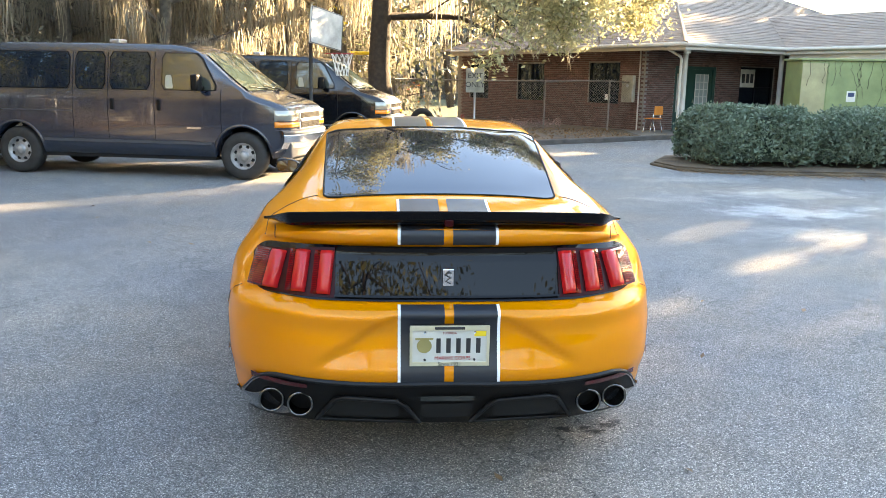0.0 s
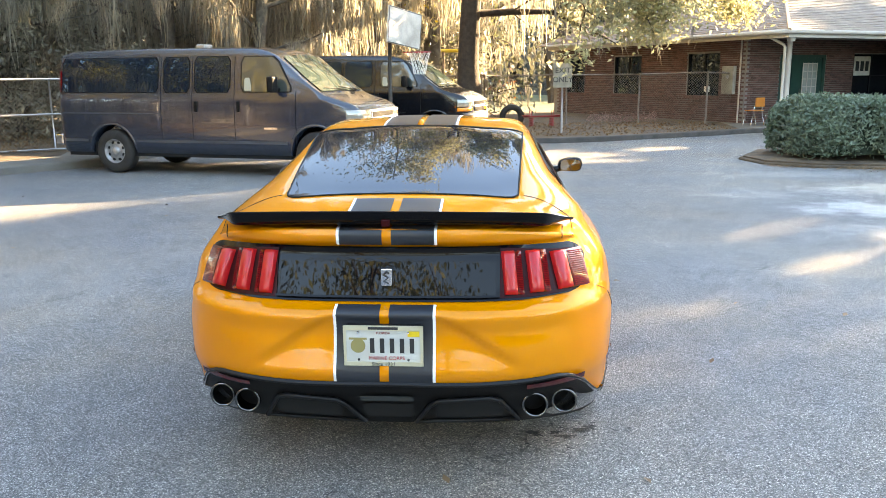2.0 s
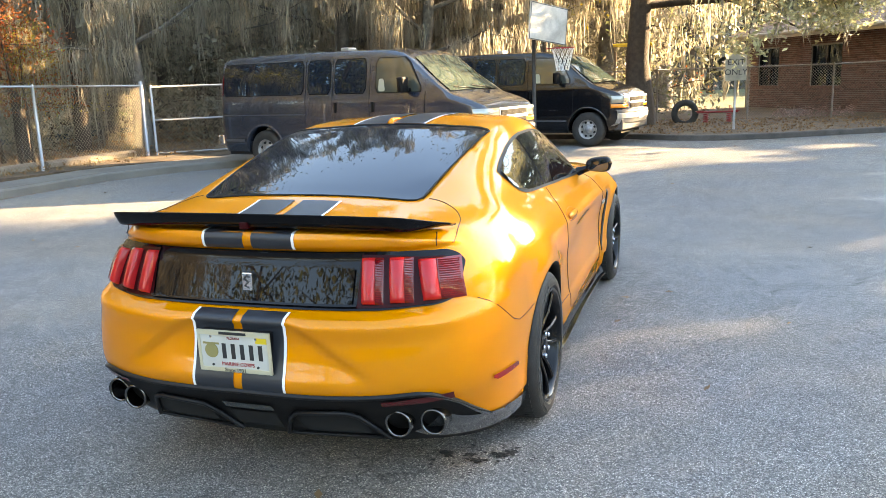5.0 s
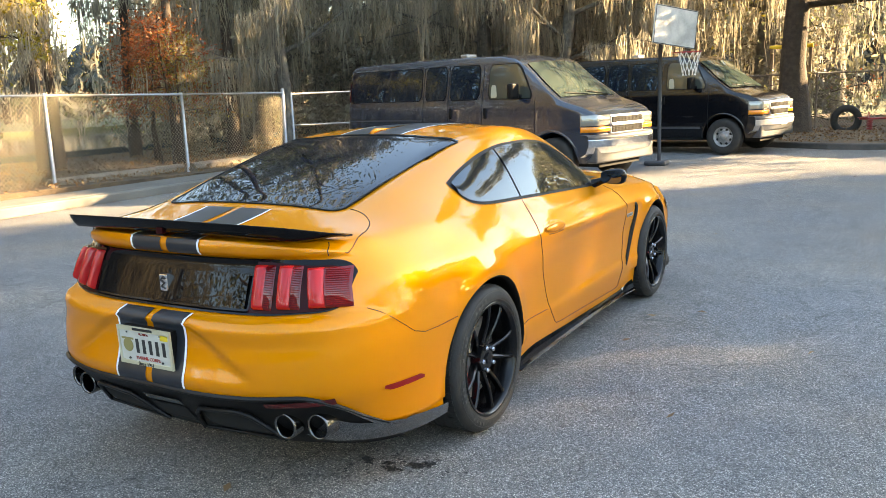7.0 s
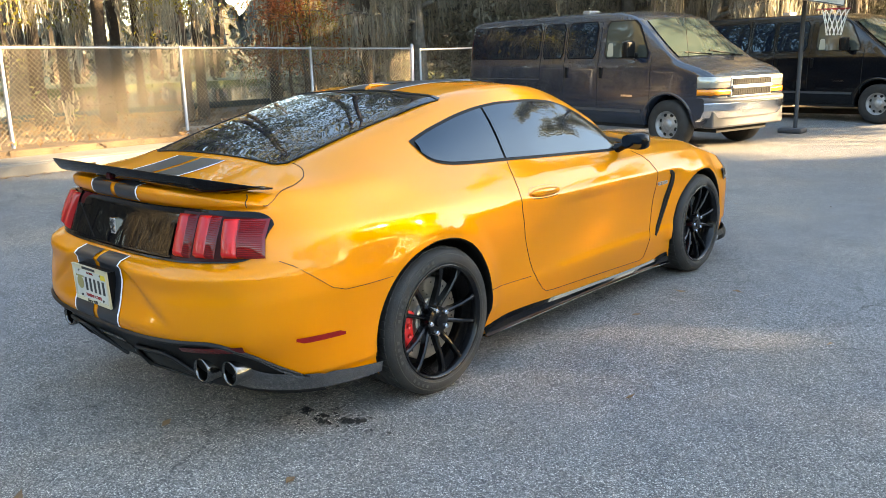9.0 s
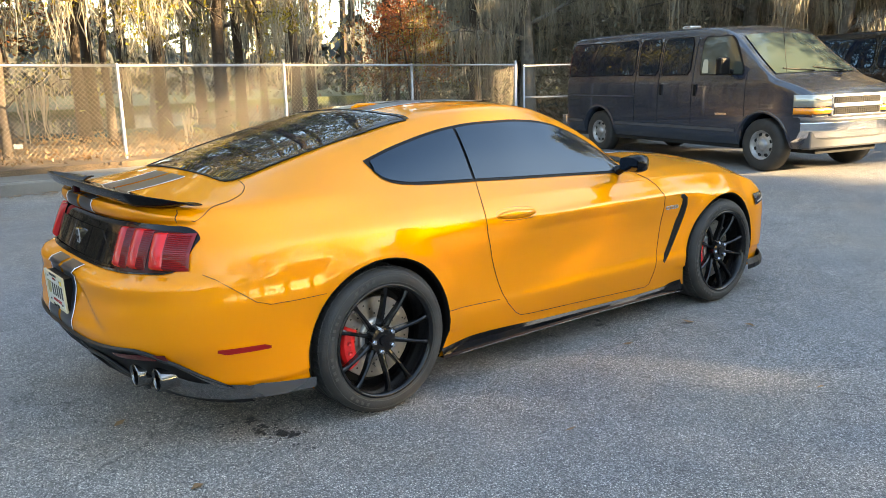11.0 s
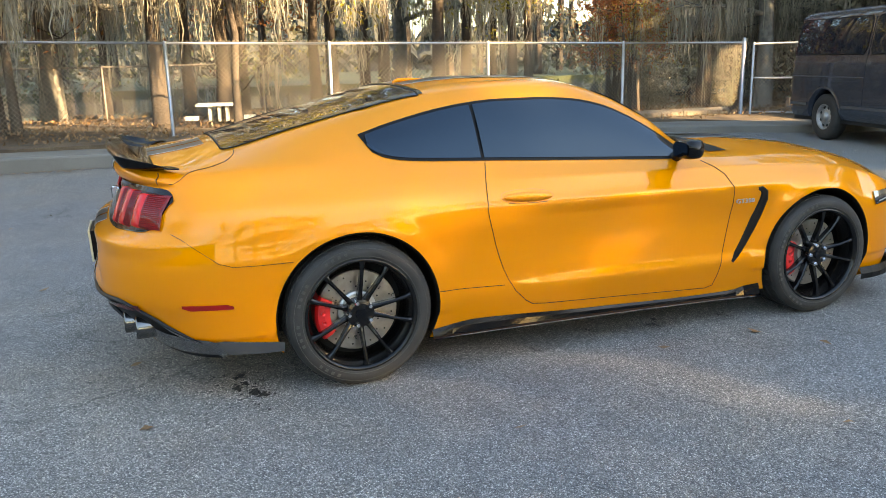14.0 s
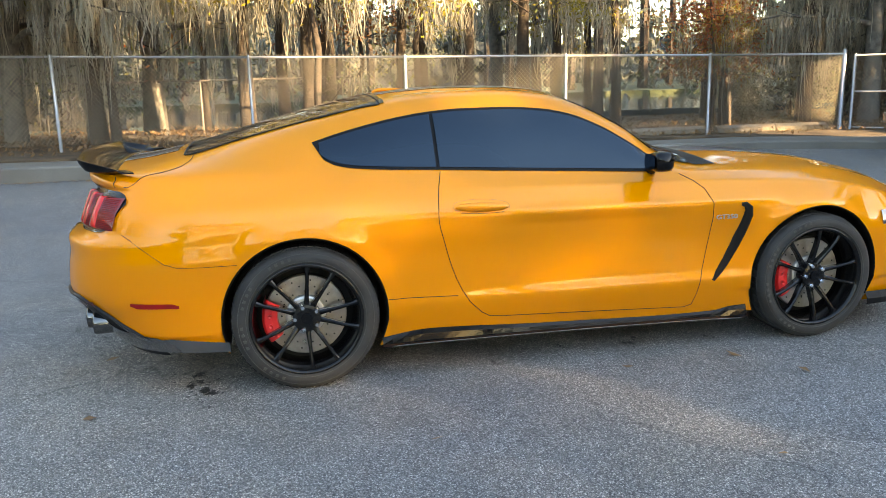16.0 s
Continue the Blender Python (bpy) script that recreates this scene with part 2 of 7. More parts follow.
M_tan = mat("yellowish_tan_paint", (0.36, 0.32, 0.17), 0.6, var=0.15, scale=2.5, fine=0.12)
M_galv = mat("galvanised_steel", (0.36, 0.365, 0.37), 0.42, metal=0.75, var=0.12, scale=12)
M_oldsteel = mat("dull_rusty_steel", (0.17, 0.145, 0.125), 0.65, metal=0.3, var=0.25, scale=14)
M_wire = mat("chain_wire", (0.29, 0.25, 0.185), 0.45, metal=0.4)
M_bark = mat("bark", (0.036, 0.026, 0.018), 0.95, col2=(0.066, 0.048, 0.035), scale=9, bump=1.0, bscale=22)
M_greybark = mat("lichen_bark", (0.070, 0.062, 0.052), 0.95, col2=(0.150, 0.135, 0.112), scale=7, bump=1.0, bscale=22)
M_timber = mat("weathered_timber", (0.24, 0.19, 0.14), 0.9, var=0.25, scale=5, bump=0.5, bscale=40)
M_oil = mat("oil_stain", (0.011, 0.011, 0.011), 0.6, var=0.4, scale=60, bump=0.5, bscale=150)
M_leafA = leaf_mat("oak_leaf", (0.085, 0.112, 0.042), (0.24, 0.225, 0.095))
# paler copy of the oak leaf: its sunlit look is put into the colour
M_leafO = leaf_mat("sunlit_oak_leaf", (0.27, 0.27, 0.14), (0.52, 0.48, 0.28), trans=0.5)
# far leaves and tree line: the shade of the far woods is in their colour
M_leafF = leaf_mat("shaded_far_leaf", (0.065, 0.068, 0.043), (0.150, 0.138, 0.084), trans=0.3)
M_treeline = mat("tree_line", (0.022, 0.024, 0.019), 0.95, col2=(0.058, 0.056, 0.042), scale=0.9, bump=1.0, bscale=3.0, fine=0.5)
M_leafB = leaf_mat("autumn_leaf", (0.20, 0.10, 0.020), (0.30, 0.055, 0.018))
M_leafC = leaf_mat("hedge_leaf", (0.105, 0.150, 0.098), (0.160, 0.205, 0.135), trans=0.3, rough=0.42)
M_leafY = leaf_mat("yellow_leaf", (0.20, 0.19, 0.02), (0.30, 0.22, 0.02))
M_scrub = leaf_mat("dry_scrub_leaf", (0.140, 0.132, 0.100), (0.250, 0.228, 0.165), trans=0.45)
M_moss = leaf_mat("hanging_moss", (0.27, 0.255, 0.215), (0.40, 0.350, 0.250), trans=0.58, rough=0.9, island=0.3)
# darker copy of M_moss: shade among the far trees is put into the colour
M_farmoss = leaf_mat("shaded_far_moss", (0.150, 0.142, 0.118), (0.250, 0.222, 0.165), trans=0.5, rough=0.9, island=0.3)
M_dryleaf = leaf_mat("dry_leaf", (0.13, 0.07, 0.028), (0.24, 0.14, 0.06), trans=0.1)
M_pinkleaf = leaf_mat("pale_flower", (0.24, 0.13, 0.12), (0.42, 0.30, 0.27), trans=0.3)
M_orange = mat("orange_plastic", (0.6, 0.2, 0.03), 0.5)
M_yellow = mat("yellow_paint", (0.7, 0.5, 0.02), 0.5)
M_redpaint = mat("red_play_paint", (0.28, 0.02, 0.025), 0.5)
M_bluebl = mat("blue_tint", (0.03, 0.05, 0.12), 0.4)
M_signw = mat("sign_white", (0.62, 0.60, 0.54), 0.55, var=0.12, scale=5)
M_signold = mat("weathered_sign", (0.30, 0.28, 0.23), 0.7, var=0.2, scale=5)
M_ink = mat("black_ink", (0.02, 0.02, 0.02), 0.6)
M_water = mat("pond_water", (0.05, 0.07, 0.08), 0.08)
M_net = mat("net_cord", (0.65, 0.63, 0.58), 0.8)
M_seat = mat("cream_upholstery", (0.36, 0.33, 0.24), 0.8)


# ---- mesh helpers ----
def mesh_from(name, verts, faces, material, smooth=True):
    me = bpy.data.meshes.new(name)
    me.from_pydata([tuple(v) for v in verts], [], faces)
    me.materials.append(material)
    if smooth:
        me.shade_smooth()
    me.update()
    return me


def part_v(name, verts, faces, material, parent=None, label="", smooth=True):
    ob = new(name, mesh_from(name, verts, faces, material, smooth))
    if parent:
        ob.parent = parent
    if label:
        ob["label"] = label
    return ob


def part(name, bm, material, parent=None, label="", smooth=False):
    me = bpy.data.meshes.new(name)
    bm.to_mesh(me)
    bm.free()
    me.materials.append(material)
    if smooth:
        me.shade_smooth()
    ob = new(name, me)
    if parent:
        ob.parent = parent
    if label:
        ob["label"] = label
    return ob


def thing(name, m, label, category, group="", kind=""):
    ob = new(name)
    ob.matrix_basis = m
    return tagged(ob, label, category, group, kind)


def grid_faces(nu, nv, flip=False, closed=False):
    out = []
    for i in range(nu - 1):
        for j in range(nv if closed else nv - 1):
            k = (j + 1) % nv
            f = (i * nv + j, (i + 1) * nv + j, (i + 1) * nv + k, i * nv + k)
            out.append(f[::-1] if flip else f)
    return out


def box(bm, x0, x1, y0, y1, z0, z1, bevel=0.0):
    r = bmesh.ops.create_cube(bm, size=1.0, matrix=Matrix.Translation(((x0 + x1) / 2, (y0 + y1) / 2, (z0 + z1) / 2)) @ Matrix.Diagonal((x1 - x0, y1 - y0, z1 - z0, 1)))
    if bevel:
        edges = {e for v in r["verts"] for e in v.link_edges}
        bmesh.ops.bevel(bm, geom=list(edges), offset=bevel, segments=2, affect="EDGES", profile=0.5)
    return bm


def boxm(x0, x1, y0, y1, z0, z1, bevel=0.0):
    return box(bmesh.new(), x0, x1, y0, y1, z0, z1, bevel)


def tube(points, radius, n=8, closed_ends=True):
    """Vertices and faces of a tube along points; radius is one number or one a point."""
    pts = [Vector(p) for p in points]
    rs = [radius] * len(pts) if isinstance(radius, (int, float)) else radius
    verts, faces = [], []
    side = None
    for i, p in enumerate(pts):
        d = (pts[min(i + 1, len(pts) - 1)] - pts[max(i - 1, 0)]).normalized()
        if side is None:
            side = d.orthogonal().normalized()
        side = (side - d * side.dot(d)).normalized()
        up = d.cross(side)
        for k in range(n):
            a = 2 * math.pi * k / n
            verts.append(p + rs[i] * (math.cos(a) * side + math.sin(a) * up))
    faces += grid_faces(len(pts), n, closed=True)
    if closed_ends:
        faces.append(tuple(range(n))[::-1])
        faces.append(tuple(range((len(pts) - 1) * n, len(pts) * n)))
    return verts, faces


class Bag:
    """Collects pieces of mesh into one."""

    def __init__(self):
        self.v, self.f = [], []

    def add(self, vf):
        n = len(self.v)
        self.v += list(vf[0])
        self.f += [tuple(i + n for i in f) for f in vf[1]]
        return self

    def box(self, x0, x1, y0, y1, z0, z1, m=None):
        c = [Vector((x, y, z)) for x in (x0, x1) for y in (y0, y1) for z in (z0, z1)]
        if m:
            c = [m @ p for p in c]
        return self.add((c, [(0, 1, 3, 2), (4, 6, 7, 5), (0, 4, 5, 1), (2, 3, 7, 6), (0, 2, 6, 4), (1, 5, 7, 3)]))

    def part(self, name, material, parent=None, label="", smooth=False):
        return part_v(name, self.v, self.f, material, parent, label, smooth)


def keyed(keys):
    """A smooth curve through keys (position, value), as a function."""
    xs, ys = [k[0] for k in keys], [k[1] for k in keys]
    n = len(xs)
    d = [(ys[i + 1] - ys[i]) / (xs[i + 1] - xs[i]) for i in range(n - 1)]
    m = [d[0]] + [0 if d[i - 1] * d[i] <= 0 else 2 * d[i - 1] * d[i] / (d[i - 1] + d[i]) for i in range(1, n - 1)] + [d[-1]]

    def f(x):
        if x <= xs[0]:
            return ys[0]
        if x >= xs[-1]:
            return ys[-1]
        i = max(k for k in range(n - 1) if xs[k] <= x)
        h = xs[i + 1] - xs[i]
        t = (x - xs[i]) / h
        return (2 * t**3 - 3 * t**2 + 1) * ys[i] + (t**3 - 2 * t**2 + t) * h * m[i] + (-2 * t**3 + 3 * t**2) * ys[i + 1] + (t**3 - t**2) * h * m[i + 1]

    return f


def step01(a, b, x):
    t = min(1, max(0, (x - a) / (b - a)))
    return t * t * (3 - 2 * t)


def text_mesh(body, size, depth=0.001):
    """Letters in Blender's own font as a mesh lying in the x-y plane, centred."""
    c = bpy.data.curves.new("letters", "FONT")
    c.body, c.size, c.extrude, c.align_x, c.align_y = body, size, depth, "CENTER", "CENTER"
    o = bpy.data.objects.new("letters", c)
    scene.collection.objects.link(o)
    me = bpy.data.meshes.new_from_object(o.evaluated_get(bpy.context.evaluated_depsgraph_get()))
    bpy.data.objects.remove(o)
    bpy.data.curves.remove(c)
    return me

# ---- ground ----
def slab(name, pts, z, material, label, cat="ground", thick=0.15):
    """A flat piece of setting with thickness over a plan outline; points may carry their own height."""
    bm = bmesh.new()
    f = bm.faces.new([bm.verts.new((p[0], p[1], p[2] if len(p) > 2 else z)) for p in pts])
    f.normal_update()
    if f.normal.z < 0:
        f.normal_flip()
    r = bmesh.ops.extrude_face_region(bm, geom=[f])
    bmesh.ops.translate(bm, verts=[g for g in r["geom"] if isinstance(g, bmesh.types.BMVert)], vec=(0, 0, -thick))
    bmesh.ops.recalc_face_normals(bm, faces=bm.faces)
    ob = part(name, bm, material)
    return tagged(ob, label, cat, kind="structure")


def strip(name, line, half, z_of, material, label, cat, thick, kind="structure"):
    """A band of even width along a plan line, with its own height along the way."""
    v, f = [], []
    n = len(line)
    for i, (x, y) in enumerate(line):
        a, b = line[max(i - 1, 0)], line[min(i + 1, n - 1)]
        d = Vector((b[0] - a[0], b[1] - a[1])).normalized()
        nx, ny = -d.y, d.x
        z = z_of(i / (n - 1))
        e = min(0.02, half * 0.3)
        for s, zz in ((1, z - thick), (1, z - e), (1 - e / half, z), (-1 + e / half, z), (-1, z - e), (-1, z - thick)):
            v.append((x + nx * half * s, y + ny * half * s, zz))
    f = grid_faces(n, 6, flip=True) + [tuple(range(6))[::-1], tuple(range((n - 1) * 6, n * 6))]
    return tagged(part_v(name, v, f, material, smooth=False), label, cat, kind=kind)


def along(pts, step):
    """Points every step metres along a polyline."""
    out = [pts[0]]
    for a, b in zip(pts, pts[1:]):
        n = max(1, round(math.dist(a, b) / step))
        out += [tuple(a[k] + (b[k] - a[k]) * i / n for k in range(len(a))) for i in range(1, n + 1)]
    return out


slab("ground", [(-900, -900), (900, -900), (900, 900), (-900, 900)], -0.03, M_grass, "dry grassy ground reaching the horizon", "ground", 0.5)
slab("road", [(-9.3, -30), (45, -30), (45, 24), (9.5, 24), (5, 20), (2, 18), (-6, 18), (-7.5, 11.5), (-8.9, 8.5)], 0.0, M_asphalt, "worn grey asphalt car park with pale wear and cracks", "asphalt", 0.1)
# west side: kerb, sidewalk, verge
WEST = along([(-9.15, -24.0), (-9.05, -6.0), (-8.95, 4.0), (-8.80, 8.4), (-8.3, 9.7), (-7.2, 11.2), (-6.7, 14.5)], 1.0)
west_z = lambda t: 0.30 - 0.16 * step01(0.3, 0.8, t)
strip("kerb", WEST, 0.09, west_z, M_concrete, "grey concrete kerb edging the asphalt", "kerb", 0.4)
strip("sidewalk", [(x - 0.86, y + 0.1) for x, y in WEST], 0.765, lambda t: west_z(t) + 0.004, M_concrete, "pale concrete sidewalk with leaf litter", "sidewalk", 0.3)
slab("ground", [(-9.9, -40, 0.32), (-9.9, 4, 0.26), (-9.7, 9, 0.16), (-8.0, 12.5, 0.14), (-7.2, 18.5, 0.12), (-7.5, 60, 0.12), (-60, 60, 0.12), (-60, -40, 0.34)], 0.15, M_litter, "brown leaf-littered woodland floor", "ground", 0.4)
# north side: kerb before the play yard and the building
NORTH = along([(-7.0, 17.3), (-0.6, 17.2), (0.9, 16.4), (1.7, 16.3), (2.9, 16.7), (4.3, 17.6), (5.9, 18.5), (7.3, 19.5), (8.4, 20.1), (9.6, 20.3), (11.6, 20.9)], 0.8)
strip("kerb", NORTH, 0.09, lambda t: 0.13, M_darkkerb, "dark weathered kerb before the play yard", "kerb", 0.4)
slab("ground", [(-7.2, 17.5), (-0.6, 17.35), (0.95, 16.55), (1.7, 16.45), (2.85, 16.85), (4.25, 17.75), (5.85, 18.65), (7.2, 19.65), (7.6, 23.2), (3.0, 31.0), (-7.2, 34)], 0.115, M_litter, "bare play yard soil strewn with leaves", "ground", 0.4)
slab("pavement", [(7.25, 19.65), (8.38, 20.25), (9.55, 20.45), (11.6, 21.05), (17.0, 24.5), (10.5, 32.0), (6.5, 26.5), (7.6, 23.2)], 0.12, M_concrete, "concrete porch slab", "pavement", 0.3)
# hedge island with its low kerb
ISLAND = [(5.2, 12.2), (5.35, 11.3), (6.0, 10.75), (7.2, 10.5), (9.0, 10.3), (14.0, 10.0), (22.0, 9.8)]
ISLAND_BACK = [(22.0, 15.0), (12.0, 14.4), (7.5, 14.2), (5.9, 13.6), (5.2, 12.2)]
strip("kerb", along(ISLAND + ISLAND_BACK, 0.6), 0.08, lambda t: 0.045, M_litter, "low earthy edge round the hedge bed", "edging", 0.3)
slab("ground", ISLAND + ISLAND_BACK[:-1], 0.075, M_litter, "leaf-littered hedge bed", "ground", 0.3)
tagged(part("water", boxm(-75, -17.5, -14, 30, 0.0, 0.355), M_water), "still grey pond behind the trees", "water", kind="structure")
slab("ground", [(-31, -6), (-30, 8), (-32, 16), (-29, 40), (-60, 58), (-75, 30), (-75, -10)], 0.55, M_lawn, "green grassy far bank of the pond", "ground", 0.4)


def oil_blot(x, y, size, seed):
    """A spatter of oil: a few ragged blots and many droplets round them."""
    rnd = random.Random(seed)
    bag = Bag()
    for k in range(60):
        big = k < 7
        cx, cy = x + rnd.gauss(0, size * (0.40 if big else 0.75)), y + rnd.gauss(0, size * (0.25 if big else 0.42))
        r = size * (rnd.uniform(0.10, 0.26) if big else rnd.uniform(0.015, 0.07))
        n = 18 if big else 7
        ph = [rnd.uniform(0.4, 1.3) for _ in range(n)]
        v = [Vector((cx, cy, 0.0045 + 0.00005 * k))] + [Vector((cx + r * ph[i] * math.cos(6.283 * i / n), cy + 0.7 * r * ph[i] * math.sin(6.283 * i / n), 0.0045 + 0.00005 * k)) for i in range(n)]
        bag.add((v, [(0, 1 + i, 1 + (i + 1) % n) for i in range(n)]))
    return tagged(bag.part("oil_stain", M_oil), "dark oil spatter soaked into the asphalt", "stain", kind="stuff")


for x, y, s, k in ((0.78, -0.53, 0.18, 1), (0.745, 1.74, 0.09, 2), (0.70, 1.35, 0.06, 3), (0.80, 2.20, 0.07, 4), (0.86, 0.95, 0.05, 5)):
    oil_blot(x, y, s, k)


# ---- chain-link fences ----
def link_panel(bag, a, b, pitch=0.078, r=0.0029):
    """Crossing wires of chain link between two posts; a, b: (x, y, bottom, top)."""
    A, B = Vector(a[:2]), Vector(b[:2])
    L = (B - A).length
    d = (B - A) / L

    def at(s, h):
        lo, hi = a[2] + (b[2] - a[2]) * s / L, a[3] + (b[3] - a[3]) * s / L
        p = A + d * s
        return Vector((p.x, p.y, lo + (hi - lo) * h))

    H = (a[3] - a[2] + b[3] - b[2]) / 2
    run = H / 1.06
    n = int((L + run) / pitch)
    for sgn in (1, -1):
        for i in range(n + 1):
            s0 = i * pitch - run
            s1 = s0 + run
            h0, h1 = 0.0, 1.0
            if s0 < 0:
                h0, s0 = -s0 / run, 0.0
            if s1 > L:
                h1 -= (s1 - L) / run
                s1 = L
            if h1 - h0 < 0.02:
                continue
            if sgn > 0:
                p, q = at(s0, h0), at(s1, h1)
            else:
                p, q = at(s0, 1 - h0), at(s1, 1 - h1)
            k = 5
            mid = [p + (q - p) * j / k for j in range(k + 1)]
            bag.add(tube(mid[:: k], r, 3, False))


def chain_fence(name, posts, label, group="", post_r=0.03, steel=M_galv, wire=M_wire):
    """Posts, top rail and wire; posts: (x, y, bottom, top)."""
    fence = thing(name, pose(0, 0, 0), label, "fence", group)
    for x, y, b, t in posts:
        v, f = tube([(x, y, b - 0.1), (x, y, t - 0.02), (x, y, t + 0.012), (x, y, t + 0.03)], [post_r, post_r, post_r * 1.15, post_r * 0.4], 10)
        part_v("post", v, f, steel, fence)
    for (x0, y0, b0, t0), (x1, y1, b1, t1) in zip(posts, posts[1:]):
        v, f = tube([(x0, y0, t0 - 0.01), (x1, y1, t1 - 0.01)], 0.021, 8)
        part_v("top_rail", v, f, steel, fence)
    for p, q in zip(posts, posts[1:]):
        bag = Bag()
        link_panel(bag, (p[0], p[1], p[2] + 0.03, p[3] + 0.045), (q[0], q[1], q[2] + 0.03, q[3] + 0.045))
        bag.part("chain_link", wire, fence)
    return fence


WEST_POSTS = [(-11.9, -13.0, 0.40, 2.12), (-11.55, -10.0, 0.40, 2.08), (-11.25, -6.9, 0.40, 2.03), (-10.95, -3.65, 0.40, 1.96), (-10.72, -0.3, 0.38, 1.88), (-10.30, 2.47, 0.28, 1.82), (-10.32, 5.57, 0.19, 1.78), (-10.29, 8.57, 0.15, 1.73), (-10.25, 11.57, 0.13, 1.69)]
chain_fence("chain_link_fence", WEST_POSTS, "tall galvanised chain-link fence along the sidewalk")


def gate():
    g = thing("chain_link_gate", pose(0, 0, 0), "closed chain-link gate with a mid rail beside the van", "gate")
    a, b = Vector((-10.12, 11.72)), Vector((-7.7, 13.6))
    for p, r, h in ((Vector((-10.25, 11.57)), 0.045, 1.76), (a, 0.028, 1.66), (b, 0.028, 1.66)):
        v, f = tube([(p.x, p.y, 0.05), (p.x, p.y, h), (p.x, p.y, h + 0.03)], [r, r, r * 0.5], 10)
        part_v("gate_post", v, f, M_galv, g)
    for z in (0.20, 0.93, 1.65):
        v, f = tube([(a.x, a.y, z), (b.x, b.y, z)], 0.021, 8)
        part_v("gate_rail", v, f, M_galv, g)
    m = (a + b) / 2
    v, f = tube([(m.x, m.y, 0.2), (m.x, m.y, 1.65)], 0.018, 8)
    part_v("gate_stile", v, f, M_galv, g)
    bag = Bag()
    link_panel(bag, (a.x, a.y, 0.2, 1.65), (b.x, b.y, 0.2, 1.65))
    bag.part("chain_link", M_wire, g)


gate()
chain_fence("chain_link_fence", [(-7.6, 13.7, 0.12, 1.66), (-6.9, 17.6, 0.12, 1.66), (-6.5, 20.5, 0.12, 1.66), (-3.4, 21.6, 0.12, 1.66), (0.0, 22.3, 0.12, 1.66), (2.6, 22.6, 0.12, 1.66), (4.9, 22.7, 0.12, 1.66), (6.9, 22.2, 0.12, 1.70), (7.95, 22.85, 0.12, 1.66)], "dull rusty chain-link fence round the play yard", steel=M_oldsteel, wire=M_oldsteel)
chain_fence("chain_link_fence", [(-16.5, -9.0, 0.36, 1.5), (-16.0, -5.0, 0.36, 1.5), (-15.6, -1.5, 0.34, 1.5), (-15.4, 2.0, 0.30, 1.5)], "lower old fence among the trees", post_r=0.025, steel=M_oldsteel, wire=M_oldsteel)


def timber(x0, y0, x1, y1, z, seed):
    """A weathered landscape timber with rounded arrises, slightly uneven."""
    rnd = random.Random(seed)
    v = []
    n = 12
    for i in range(n):
        t = i / (n - 1)
        x, y = x0 + (x1 - x0) * t, y0 + (y1 - y0) * t
        for k in range(8):
            a = math.pi * (k + 0.5) / 4
            r = 0.105 * (1 + rnd.uniform(-0.05, 0.05))
            v.append((x + r * math.cos(a) * 1.0, y + rnd.uniform(-0.003, 0.003), z + r * math.sin(a) * 0.9))
    f = grid_faces(n, 8, closed=True) + [tuple(range(8))[::-1], tuple(range((n - 1) * 8, n * 8))]
    return tagged(part_v("landscape_timber", v, f, M_timber, smooth=False), "weathered round timber laid along the fence foot", "timber", "timbers at the fence")


for k, (y0, y1) in enumerate(((5.6, 7.0), (7.05, 8.6), (8.9, 10.2), (10.25, 11.4))):
    timber(-10.55, y0, -10.52, y1, 0.25 - 0.005 * y0 + 0.02, k)


def picnic_table():
    t = thing("picnic_table", pose(-13.2, 0.75, 0.36, 0, 0, 78) @ Matrix.Diagonal((0.72, 0.72, 0.72, 1)), "small white concrete picnic table on the litter", "table")
    part("tabletop", boxm(-0.62, 0.62, -0.35, 0.35, 0.41, 0.49, 0.02), M_signw, t)
    for x in (-0.26, 0.0, 0.22):
        part("leg", boxm(x - 0.035, x + 0.035, -0.2, 0.2, -0.02, 0.41, 0.01), M_signw, t)
    for x in (-0.80, 0.80):
        part("bench", boxm(x - 0.20, x + 0.20, -0.16, 0.16, 0.02, 0.13, 0.02), M_signw, t)


picnic_table()


# ---- the sports car ----
# Local frame: x to its right, y ahead, z up; the rear axle stands over the origin.
YC, YF, PR, PF = -0.30, 3.05, 3.1, 2.4
REAR = keyed([(0.16, -0.88), (0.22, -0.93), (0.30, -1.02), (0.40, -1.09), (0.47, -1.15), (0.51, -1.160), (0.60, -1.150), (0.68, -1.137), (0.725, -1.140), (0.748, -1.128), (0.764, -1.080), (0.780, -1.050), (0.86, -1.015), (0.94, -0.985), (0.975, -0.970), (0.986, -0.995), (0.998, -1.014), (1.03, -1.020), (1.06, -1.0)])
FRONT = keyed([(0.16, 3.62), (0.35, 3.66), (0.55, 3.66), (0.68, 3.62), (0.75, 3.52), (0.9, 3.4)])
